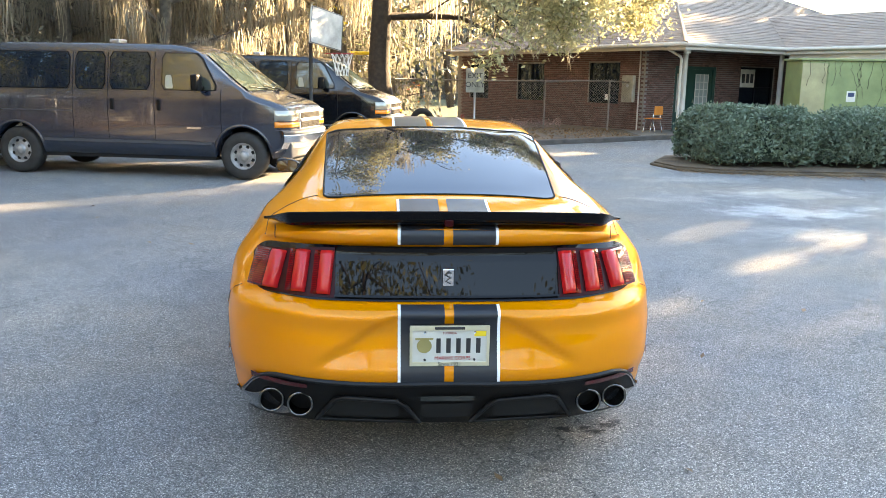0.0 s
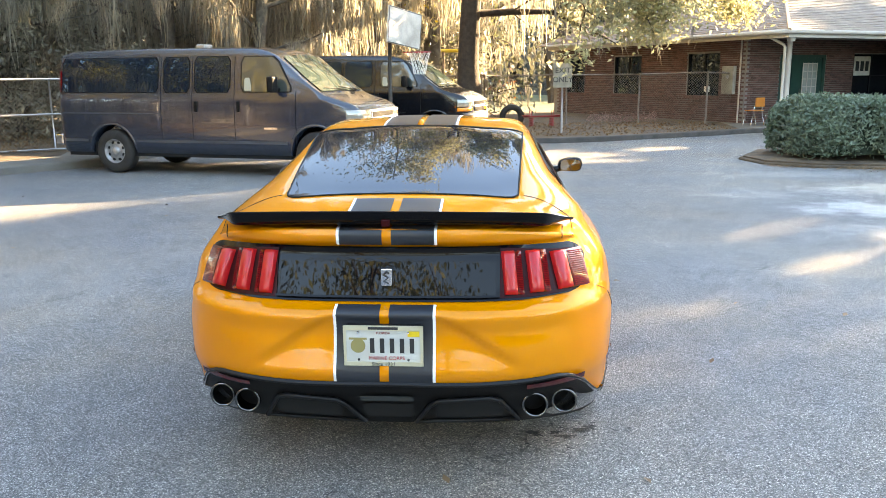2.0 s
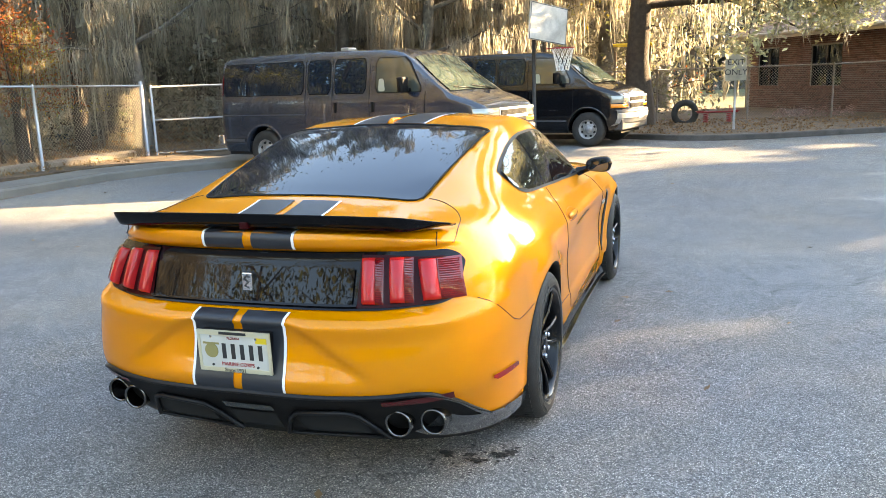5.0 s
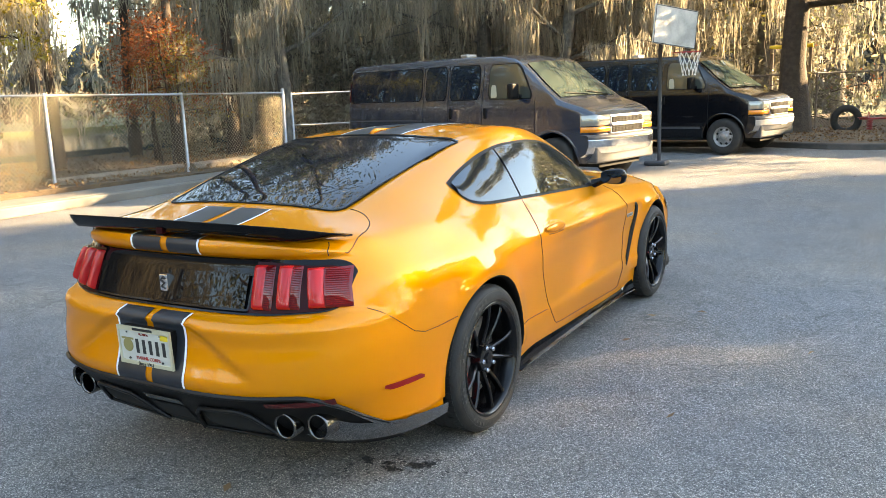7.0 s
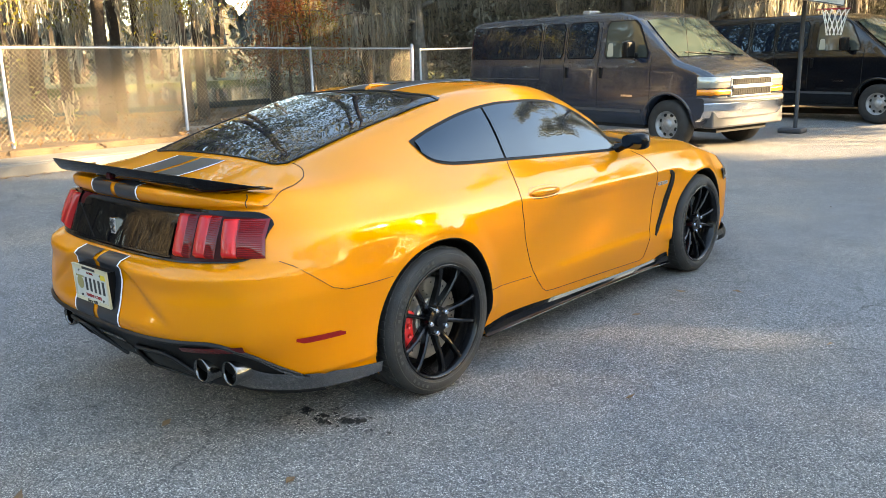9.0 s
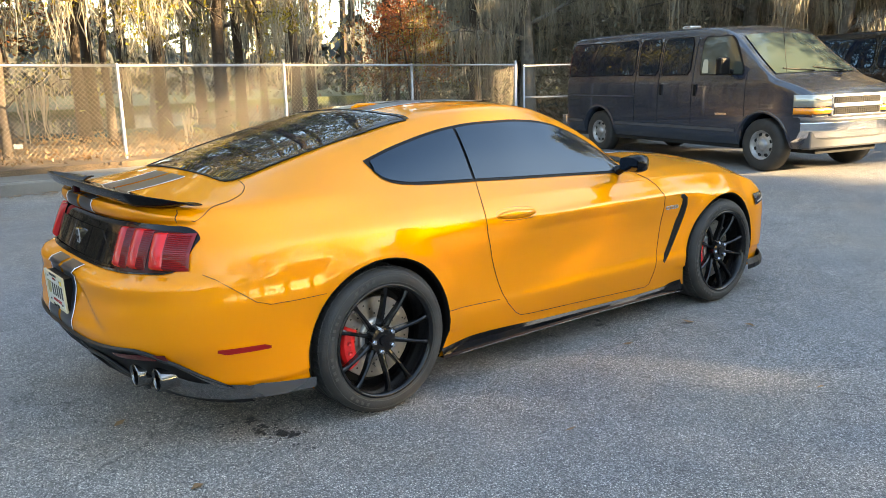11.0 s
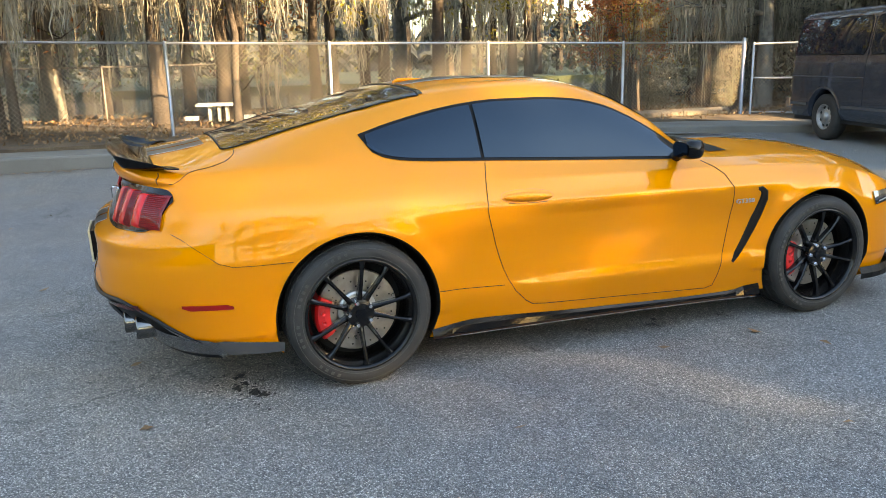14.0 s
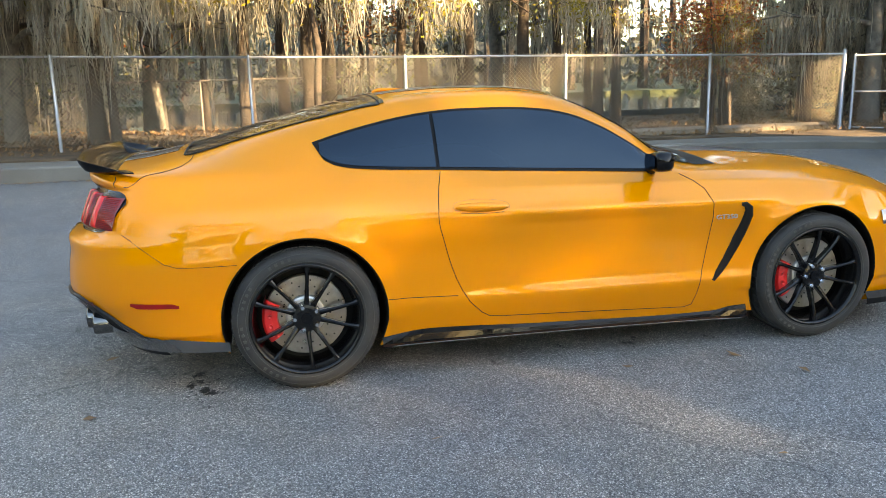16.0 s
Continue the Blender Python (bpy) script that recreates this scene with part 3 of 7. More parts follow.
PROFILES = [
    (-0.55, keyed([(0.16, 0.880), (0.23, 0.898), (0.45, 0.910), (0.60, 0.916), (0.72, 0.916), (0.80, 0.912), (0.87, 0.895), (0.93, 0.855), (1.02, 0.79)])),
    (0.0, keyed([(0.16, 0.90), (0.30, 0.935), (0.45, 0.950), (0.60, 0.957), (0.70, 0.960), (0.78, 0.955), (0.86, 0.932), (0.93, 0.888), (1.02, 0.82)])),
    (0.62, keyed([(0.16, 0.880), (0.27, 0.905), (0.38, 0.920), (0.42, 0.916), (0.60, 0.918), (0.72, 0.930), (0.80, 0.928), (0.86, 0.905), (0.92, 0.868), (1.02, 0.81)])),
    (1.4, keyed([(0.16, 0.870), (0.27, 0.900), (0.375, 0.920), (0.42, 0.908), (0.58, 0.900), (0.72, 0.906), (0.782, 0.928), (0.796, 0.927), (0.822, 0.904), (0.90, 0.862), (1.02, 0.81)])),
    (2.1, keyed([(0.16, 0.875), (0.27, 0.900), (0.37, 0.918), (0.42, 0.908), (0.58, 0.905), (0.70, 0.922), (0.775, 0.932), (0.82, 0.905), (0.90, 0.85), (1.02, 0.79)])),
    (2.72, keyed([(0.16, 0.90), (0.30, 0.930), (0.50, 0.945), (0.65, 0.955), (0.73, 0.950), (0.80, 0.915), (0.87, 0.85), (1.02, 0.75)])),
    (3.3, keyed([(0.16, 0.88), (0.30, 0.90), (0.50, 0.90), (0.65, 0.88), (0.75, 0.82), (1.02, 0.70)])),
]
Z_SH = keyed([(-1.02, 1.048), (-0.9, 1.022), (-0.7, 0.970), (-0.5, 0.945), (-0.2, 0.935), (0.3, 0.925), (0.8, 0.915), (1.5, 0.900), (2.1, 0.890), (2.5, 0.875), (2.85, 0.845), (3.15, 0.775), (3.4, 0.70), (3.66, 0.66)])
Z_MID = keyed([(-1.02, 1.052), (-0.9, 1.060), (-0.75, 1.078), (-0.6, 1.105), (-0.25, 1.198), (0.06, 1.275), (0.28, 1.332), (0.42, 1.359), (0.6, 1.381), (0.85, 1.394), (1.1, 1.391), (1.35, 1.372), (1.5, 1.33), (1.8, 1.185), (2.1, 1.02), (2.25, 0.985), (2.6, 0.968), (3.0, 0.925), (3.3, 0.86), (3.5, 0.78), (3.66, 0.67)])
X_BELT = keyed([(-1.02, 0.70), (-0.6, 0.755), (-0.2, 0.80), (0.3, 0.80), (0.8, 0.805), (1.5, 0.81), (1.9, 0.80), (2.15, 0.77), (2.5, 0.72), (2.9, 0.68), (3.3, 0.58), (3.66, 0.45)])
Z_BELT = keyed([(-1.02, 1.050), (-0.85, 1.040), (-0.6, 1.036), (-0.2, 1.040), (0.3, 1.020), (0.7, 1.0), (1.4, 0.962), (1.9, 0.938), (2.15, 0.930), (2.5, 0.922), (2.9, 0.895), (3.2, 0.835), (3.45, 0.76), (3.66, 0.665)])
X_DRIP = keyed([(-1.02, 0.50), (-0.6, 0.575), (-0.2, 0.60), (0.2, 0.585), (0.45, 0.575), (0.8, 0.575), (1.2, 0.575), (1.5, 0.60), (1.75, 0.655), (1.95, 0.715), (2.1, 0.70), (2.4, 0.52), (2.9, 0.48), (3.4, 0.40), (3.66, 0.30)])
Z_DRIP = keyed([(-1.02, 1.051), (-0.85, 1.052), (-0.6, 1.078), (-0.2, 1.172), (0.15, 1.254), (0.42, 1.312), (0.7, 1.340), (1.0, 1.346), (1.25, 1.328), (1.5, 1.255), (1.75, 1.125), (1.95, 0.995), (2.1, 0.948), (2.4, 0.952), (2.9, 0.915), (3.3, 0.84), (3.5, 0.765), (3.66, 0.668)])
ARCHES = ((0.0, 0.350, 0.392), (2.72, 0.350, 0.385))


def half_width(y, z):
    ys = [p[0] for p in PROFILES]
    y = min(max(y, ys[0]), ys[-1])
    i = min(max(k for k in range(len(ys)) if ys[k] <= y), len(ys) - 2)
    t = step01(ys[i], ys[i + 1], y)
    x = PROFILES[i][1](z) * (1 - t) + PROFILES[i + 1][1](z) * t
    for ya, za, r in ARCHES:
        d = math.hypot(y - ya, z - za) - r
        if d < 0.10 and z > 0.3:
            x += 0.012 * (1 - step01(0.015, 0.10, d))
    return x


def plate_recess(x, z):
    edge = 0.225 + 0.30 * max(0.0, (0.735 - z) / 0.20)
    inside = 1 - step01(edge - 0.03, edge + 0.015, abs(x))
    return 0.017 * inside * step01(0.50, 0.56, z) * (1 - step01(0.722, 0.742, z)) * (1 - 0.75 * step01(0.62, 0.50, z))


def shell(u, z, off=0.0):
    """A point of the body's side: u 0..1 round the tail, 1..2 along the flank, 2..3 round the nose."""

    def raw(u, z):
        if u <= 1:
            a = radians(90 * max(u, 0.0))
            x = half_width(YC, z) * math.sin(a) ** (2 / PR)
            y = YC - (YC - REAR(z)) * math.cos(a) ** (2 / PR)
            return Vector((x, y + plate_recess(x, z), z))
        if u <= 2:
            y = YC + (YF - YC) * (u - 1)
            return Vector((half_width(y, z), y, z))
        a = radians(90 * min(3 - u, 1.0))
        return Vector((half_width(YF, z) * max(0.0, math.sin(a)) ** (2 / PF), YF + (FRONT(z) - YF) * math.cos(a) ** (2 / PF), z))

    p = raw(u, z)
    if off:
        e = 0.004
        du = raw(min(u + e, 3), z) - raw(max(u - e, 0.0), z)
        dz = raw(u, z + e) - raw(u, z - e)
        n = du.cross(dz)
        if n.length > 1e-9:
            n.normalize()
            if n.dot(Vector((p.x, p.y - 1.2, 0))) < 0:
                n = -n
            p = p + off * n
    return p


def u_at_x(x, z):
    return math.degrees(math.asin(min(1.0, abs(x) / half_width(YC, z)) ** (PR / 2))) / 90


def u_at_y(y):
    return 1 + (y - YC) / (YF - YC)


def u_rear(y, z):
    """u on the tail's corner at a given y."""
    c = min(1.0, max(0.0, (YC - y) / (YC - REAR(z)))) ** (PR / 2)
    return math.degrees(math.acos(c)) / 90


def u_any(y, z):
    return u_at_y(y) if y >= YC else u_rear(y, z)


def section(y):
    """Control points of the top's cross-section at y, from the shoulder to the middle."""
    if y < YC:
        zs = Z_SH(y)
        q = min(1.0, (YC - y) / (YC - REAR(zs)))
        xs = half_width(YC, zs) * max(0.0, 1 - q**PR) ** (1 / PR)
    elif y <= YF:
        zs = Z_SH(y)
        xs = half_width(y, zs)
    else:
        zs = Z_SH(y)
        q = min(1.0, (y - YF) / (FRONT(zs) - YF))
        xs = half_width(YF, zs) * max(0.0, 1 - q**PF) ** (1 / PF)
    xb = min(X_BELT(y), 0.93 * xs)
    xd = min(X_DRIP(y), 0.82 * xb)
    zm = Z_MID(y)
    zd = Z_DRIP(y)
    return [(xs, zs), (xb, Z_BELT(y)), (xd, zd), (0.62 * xd, zd + 0.70 * (zm - zd)), (0.30 * xd, zd + 0.94 * (zm - zd)), (0.0, zm)]


def curve_points(ctrl, per):
    """Catmull-Rom through control points, with tamed overshoot."""
    out = []
    n = len(ctrl)
    for i in range(n - 1):
        p0 = ctrl[max(i - 1, 0)]
        p1, p2 = ctrl[i], ctrl[i + 1]
        p3 = ctrl[min(i + 2, n - 1)] if i + 2 < n else (-ctrl[n - 2][0], ctrl[n - 2][1])
        l = math.hypot(p2[0] - p1[0], p2[1] - p1[1])
        for k in range(per):
            t = k / per
            r = []
            for c in (0, 1):
                d1, d2 = (p2[c] - p0[c]), (p3[c] - p1[c])
                l1 = math.hypot(p2[0] - p0[0], p2[1] - p0[1]) or 1
                l2 = math.hypot(p3[0] - p1[0], p3[1] - p1[1]) or 1
                m1, m2 = d1 / l1 * l * 0.8, d2 / l2 * l * 0.8
                r.append((2 * t**3 - 3 * t**2 + 1) * p1[c] + (t**3 - 2 * t**2 + t) * m1 + (-2 * t**3 + 3 * t**2) * p2[c] + (t**3 - t**2) * m2)
            out.append(tuple(r))
    out.append(ctrl[-1])
    return out


TOP_ROWS = {}


def top_z(x, y):
    if y not in TOP_ROWS:
        pts = curve_points(section(y), 40)[::-1]
        TOP_ROWS[y] = ([p[0] for p in pts], [p[1] for p in pts])
    return float(np.interp(abs(x), *TOP_ROWS[y]))


def cabin_x(y, z):
    pts = curve_points(section(y), 20)[:44]
    return float(np.interp(z, [p[1] for p in pts], [p[0] for p in pts]))


def mirror_x(v, f):
    n = len(v)
    return list(v) + [Vector((-p[0], p[1], p[2])) for p in v], list(f) + [tuple(i + n for i in q)[::-1] for q in f]


def flank(name, y0, y1, lo, hi, material, parent, off=0.004, nu=24, nz=6, label="", sides=(1, -1), smooth=True):
    """A panel lying on the body's side between two heights, for each side of the car."""
    obs = []
    for s in sides:
        v = []
        for i in range(nu):
            y = y0 + (y1 - y0) * i / (nu - 1)
            for j in range(nz):
                z = lo(y) + (hi(y) - lo(y)) * j / (nz - 1)
                p = shell(u_any(y, z), z, off)
                v.append(Vector((s * p.x, p.y, p.z)))
        obs.append(part_v(name, v, grid_faces(nu, nz, flip=s < 0), material, parent, label, smooth))
    return obs


def tail(name, x0, x1, z0, z1, material, parent, off=0.004, nx=8, nz=8, label="", smooth=True, ease=False):
    """A panel lying on the tail between x0 and x1 and two heights (numbers or functions of x)."""
    v = []
    for i in range(nx):
        g = i / (nx - 1)
        x = x0 + (x1 - x0) * (0.5 - 0.5 * math.cos(math.pi * g) if ease else g)
        a, b = (z0(x) if callable(z0) else z0), (z1(x) if callable(z1) else z1)
        for j in range(nz):
            z = a + (b - a) * j / (nz - 1)
            p = shell(u_at_x(x, z), z, off)
            v.append(Vector((math.copysign(p.x, x), p.y, p.z)))
    return part_v(name, v, grid_faces(nx, nz, flip=x1 < x0), material, parent, label, smooth)


def over_top(name, x0, x1, y0, y1, material, parent, off=0.004, nx=5, ny=24, label=""):
    """A panel lying on hood, roof or deck; x0, x1 are numbers or functions of y."""
    v = []
    for i in range(ny):
        y = y0 + (y1 - y0) * i / (ny - 1)
        a, b = (x0(y) if callable(x0) else x0), (x1(y) if callable(x1) else x1)
        for j in range(nx):
            x = a + (b - a) * j / (nx - 1)
            v.append(Vector((x, y, top_z(x, y) + off)))
    return part_v(name, v, grid_faces(ny, nx, flip=True), material, parent, label)


def seam(points, parent, r=0.0028, material=M_dark):
    pts = []
    for i in range(len(points) - 1):
        p0, p1, p2, p3 = points[max(i - 1, 0)], points[i], points[i + 1], points[min(i + 2, len(points) - 1)]
        for k in range(4):
            t = k / 4
            pts.append(0.5 * ((2 * p1) + (p2 - p0) * t + (2 * p0 - 5 * p1 + 4 * p2 - p3) * t**2 + (3 * p1 - p0 - 3 * p2 + p3) * t**3))
    pts.append(points[-1])
    v, f = tube(pts, r, 5)
    return part_v("panel_gap", v, f, material, parent)


def rear_glass_half(y):
    """Half the width of the rear window at y, with rounded lower corners."""
    r = 0.055
    d = min(r, max(0.0, y + 0.53))
    return 0.518 + 0.048 * (y + 0.53) / 0.965 - (r - math.sqrt(max(0.0, r * r - (r - d) ** 2)))


def rear_glass(parent):
    """The rear window: an even sheet in the middle that meets the bodywork flush along its edges."""
    ny, nx = 44, 31
    q = []
    for i in range(ny):
        y = -0.53 + 0.965 * (i / (ny - 1)) ** 1.25
        w = rear_glass_half(y)
        q += [(w * (2 * j / (nx - 1) - 1), y, top_z(w * (2 * j / (nx - 1) - 1), y)) for j in range(nx)]
    q = np.array(q)
    yy = (q[:, 1] + 0.53) / 0.965
    basis = np.stack([q[:, 0] ** i * yy**j for i in (0, 2, 4) for j in range(4)], 1)
    even = basis @ np.linalg.lstsq(basis, q[:, 2], rcond=None)[0]
    v = []
    for (x, y, z), e in zip(q, even):
        d = min(rear_glass_half(y) - abs(x), y + 0.53, 0.435 - y)
        k = step01(0.0, 0.16, d)
        v.append(Vector((x, y, z + (e - z) * k + 0.003)))
    glass = part_v("rear_window", v, grid_faces(ny, nx, flip=True), M_rearglass, parent, "dark tinted rear window")
    ring = [v[i * nx] for i in range(ny)] + [v[(ny - 1) * nx + j] for j in range(1, nx)] + [v[i * nx + nx - 1] for i in range(ny - 2, -1, -1)] + [v[j] for j in range(nx - 2, 0, -1)]
    sv, sf = tube(ring + [ring[0]], 0.0042, 5, False)
    part_v("window_seal", sv, sf, M_dark, glass)


def build_body(car):
    us = [u_at_x(0.84 * i / 40, 0.7) for i in range(41)]
    us += [us[-1] + (1 - us[-1]) * i / 12 for i in range(1, 13)]
    us = us + [1 + i / 110 for i in range(1, 111)] + [2 + i / 20 for i in range(1, 21)]
    nz = 58
    verts = []
    for u in us:
        zs = Z_SH(shell(u, 0.9).y)
        for _ in range(2):
            zs = Z_SH(shell(u, zs).y)
        for j in range(nz):
            z0 = 0.17 + 0.055 * (1 - step01(0.99, 1.06, u))
            verts.append(shell(u, z0 + (zs - z0) * (j / (nz - 1))))
    move = {}
    faces = grid_faces(len(us), nz)
    inside = [None] * len(verts)
    for i, p in enumerate(verts):
        for ya, za, r in ARCHES:
            if abs(p.y - ya) < r and math.hypot(p.y - ya, p.z - za) < r:
                inside[i] = (ya, za, r)
    kept = []
    for f in faces:
        n_in = sum(inside[i] is not None for i in f)
        if n_in == 4:
            continue
        kept.append(f)
        for i in f:
            if inside[i] and i not in move:
                ya, za, r = inside[i]
                p = verts[i]
                d = Vector((p.y - ya, p.z - za))
                if p.z < 0.2:
                    move[i] = Vector((p.x, ya + math.copysign(math.sqrt(max(0, r * r - (p.z - za) ** 2)), d.x), p.z))
                else:
                    d = d.normalized() * r
                    move[i] = Vector((p.x, ya + d.x, za + d.y))
    for i, p in move.items():
        verts[i] = Vector((half_width(p.y, p.z), p.y, p.z))
    lower = mirror_x(verts, kept)
    # top: deck, cabin and hood
    per = 7
    tv = []
    ts = []
    for u in us:
        zs = Z_SH(shell(u, 0.9).y)
        for _ in range(2):
            zs = Z_SH(shell(u, zs).y)
        y = shell(u, zs).y
        row = curve_points(section(y), per)
        if -0.49 < y < 0.41:
            row = [(x, z - 0.03) if x < rear_glass_half(y) - 0.02 else (x, z) for x, z in row]
        tv += [Vector((x, y, z)) for x, z in row]
        ts.append(len(row))
    bag = Bag().add(lower)
    bag.add(mirror_x(tv, grid_faces(len(us), ts[0])))
    bm = bmesh.new()
    me = mesh_from("body", bag.v, bag.f, M_paint)
    bm.from_mesh(me)
    bpy.data.meshes.remove(me)
    bmesh.ops.remove_doubles(bm, verts=bm.verts, dist=0.0015)
    bmesh.ops.recalc_face_normals(bm, faces=bm.faces)
    body = part("body", bm, M_paint, car, "glossy orange painted bodywork", smooth=True)
    # dark arch liners and the floor
    for ya, za, r in ARCHES:
        for s in (1, -1):
            v = []
            n = 29
            for i in range(n):
                a = radians(-22 + 224 * i / (n - 1))
                y, z = ya + r * math.cos(a), za + r * math.sin(a)
                x = half_width(y, max(z, 0.17))
                z = max(z, 0.15)
                for xx, k in ((x + 0.002, 0.0), (x - 0.012, 0.010), (x - 0.05, 0.0), (0.56, 0.0)):
                    v.append(Vector((s * xx, ya + (r - k) * math.cos(a), max(0.15, za + (r - k) * math.sin(a)))))
            part_v("arch_liner", v, grid_faces(n, 4, flip=s < 0), M_black, car)
    bag = Bag()
    bag.box(-0.55, 0.55, -0.62, 3.5, 0.19, 0.62)
    bag.box(-0.86, 0.86, 0.42, 2.30, 0.15, 0.5)
    bag.box(-0.80, 0.80, -0.72, -0.42, 0.24, 0.6)
    bag.part("underbody", M_dark, car)
    return body


def build_wheel(parent, y, s, radius, width, x_out):
    """One wheel: tyre with tread blocks, ten-spoke rim, drilled disc and caliper. s is the side of the car."""
    hub = new("wheel")
    hub.parent = parent
    hub.location = (s * (x_out - width / 2), y, radius)
    w2 = width / 2
    rim_r = 0.265
    prof = [(rim_r, w2 - 0.012), (rim_r + 0.008, w2 - 0.004), (rim_r + 0.022, w2), (rim_r + 0.044, w2 - 0.001), (radius - 0.022, w2 - 0.010), (radius - 0.009, w2 - 0.022), (radius - 0.002, w2 - 0.045)]
    prof += [(radius - 0.002, w2 - 0.088), (radius - 0.010, w2 - 0.090), (radius - 0.010, w2 - 0.100), (radius, w2 - 0.102), (radius, 0.006), (radius - 0.008, 0.004)]
    prof = prof + [(r, -x) for r, x in prof[::-1]]
    n = 72
    v = []
    for i in range(n):
        a = 2 * math.pi * i / n
        for r, x in prof:
            v.append(Vector((s * x, r * math.cos(a), r * math.sin(a))))
    m = len(prof)
    f = [(i * m + j, ((i + 1) % n) * m + j, ((i + 1) % n) * m + j + 1, i * m + j + 1) for i in range(n) for j in range(m - 1)]
    tyre = part_v("tyre", v, f, M_tyre, hub, "black low-profile tyre", True)
    # shallow shoulder blocks of the tread
    bag = Bag()
    for i in range(60):
        a = 2 * math.pi * i / 60
        rot = Matrix.Rotation(a, 4, "X")
        for side in (1, -1):
            bag.box(side * (w2 - 0.088), side * (w2 - 0.040), -0.012, 0.012, radius - 0.012, radius + 0.0005, rot)
    tagged(bag.part("tread", M_tyre, tyre), kind="stuff")
    bag = Bag()
    for rr in (rim_r + 0.016, radius - 0.030):
        bag.add(tube([(s * (w2 + 0.0005 - (0.006 if rr > rim_r + 0.03 else 0.001)), rr * math.cos(6.28319 * i / 72), rr * math.sin(6.28319 * i / 72)) for i in range(73)], 0.0016, 5, False))
    for i in range(26):
        if i % 13 in (0, 1, 6, 7, 8):
            continue
        rot = Matrix.Rotation(2 * math.pi * i / 58, 4, "X")
        bag.box(s * (w2 - 0.002), s * (w2 + 0.0018), -0.007, 0.007, rim_r + 0.030, rim_r + 0.044, rot)
    tagged(bag.part("sidewall_moulding", M_sidewall, tyre), kind="stuff")
    # rim barrel and lip
    prof = [(rim_r + 0.004, w2 - 0.004), (rim_r, w2 - 0.001), (rim_r - 0.008, w2 - 0.003), (rim_r - 0.016, w2 - 0.020), (rim_r - 0.022, w2 - 0.05), (rim_r - 0.035, w2 - 0.10), (rim_r - 0.03, -w2 + 0.03)]
    v = []
    n = 64
    for i in range(n):
        a = 2 * math.pi * i / n
        for r, x in prof:
            v.append(Vector((s * x, r * math.cos(a), r * math.sin(a))))
    m = len(prof)
    f = [(i * m + j, ((i + 1) % n) * m + j, ((i + 1) % n) * m + j + 1, i * m + j + 1) for i in range(n) for j in range(m - 1)]
    rim = part_v("rim", v, f, M_rim, hub, "satin black ten-spoke alloy rim")
    xo = w2 - 0.014
    for i in range(10):
        rot = Matrix.Rotation(radians(i * 36 + (3.5 if i % 2 else -3.5)), 4, "X")
        ring = []
        for r, hw, dep, x in ((0.045, 0.0155, 0.034, xo - 0.044), (0.095, 0.0105, 0.036, xo - 0.032), (0.16, 0.0082, 0.034, xo - 0.013), (0.22, 0.0090, 0.030, xo - 0.004), (0.255, 0.0150, 0.030, xo - 0.004)):
            for k, (dy, dx) in enumerate(((-hw, -dep), (-hw, -0.006), (-hw * 0.35, 0.0), (hw * 0.35, 0.0), (hw, -0.006), (hw, -dep))):
                ring.append(rot @ Vector((s * (x + dx), dy, r)))
        part_v("spoke", ring, grid_faces(5, 6, flip=s > 0, closed=True), M_rim, rim, smooth=False)
    v, f = tube([(s * (xo - 0.08), 0, 0), (s * (xo - 0.022), 0, 0), (s * (xo - 0.018), 0, 0)], [0.072, 0.066, 0.050], 24)
    part_v("hub", v, f, M_rim, rim, smooth=False)
    v, f = tube([(s * (xo - 0.02), 0, 0), (s * (xo - 0.010), 0, 0)], [0.027, 0.024], 20)
    part_v("centre_cap", v, f, M_gloss, rim, smooth=False)
    for k in range(5):
        a = radians(72 * k + 36)
        c = (0.056 * math.cos(a), 0.056 * math.sin(a))
        v, f = tube([(s * (xo - 0.05), *c), (s * (xo - 0.010), *c), (s * (xo - 0.005), *c)], [0.0125, 0.0125, 0.009], 6)
        part_v("lug_nut", v, f, M_chrome, rim, smooth=False)
    # disc with drilled holes, hat and caliper
    v, f = [], []
    n = 48
    xd = w2 - 0.105
    for i in range(n):
        a = 2 * math.pi * i / n
        for r, x in ((0.098, xd), (0.193, xd), (0.196, xd - 0.003), (0.196, xd - 0.03)):
            v.append(Vector((s * x, r * math.cos(a), r * math.sin(a))))
    f = [(i * 4 + j, ((i + 1) % n) * 4 + j, ((i + 1) % n) * 4 + j + 1, i * 4 + j + 1) for i in range(n) for j in range(3)]
    disc = part_v("brake_disc", v, f, M_steel, hub, "drilled steel brake disc", False)
    bag = Bag()
    for i in range(36):
        a = 2 * math.pi * i / 36
        r = (0.115, 0.142, 0.170)[i % 3]
        c = (r * math.cos(a), r * math.sin(a))
        bag.add(tube([(s * (xd - 0.002), *c), (s * (xd + 0.0012), *c)], 0.0045, 6))
    tagged(bag.part("drilling", M_dark, disc), kind="stuff")
    v, f = tube([(s * (xd - 0.02), 0, 0), (s * (xd + 0.014), 0, 0), (s * (xd + 0.018), 0, 0)], [0.099, 0.094, 0.085], 32)
    part_v("disc_hat", v, f, M_alu, disc, smooth=False)
    v = []
    for i in range(9):
        a = radians(152 + 62 * i / 8)
        for r, x in ((0.132, xd + 0.006), (0.138, xd + 0.034), (0.165, xd + 0.045), (0.196, xd + 0.040), (0.208, xd + 0.024), (0.208, xd - 0.06)):
            v.append(Vector((s * x, r * math.cos(a), r * math.sin(a))))
    cal = part_v("brake_caliper", v, grid_faces(9, 6, flip=s < 0), M_red, hub, "red painted brake caliper", False)
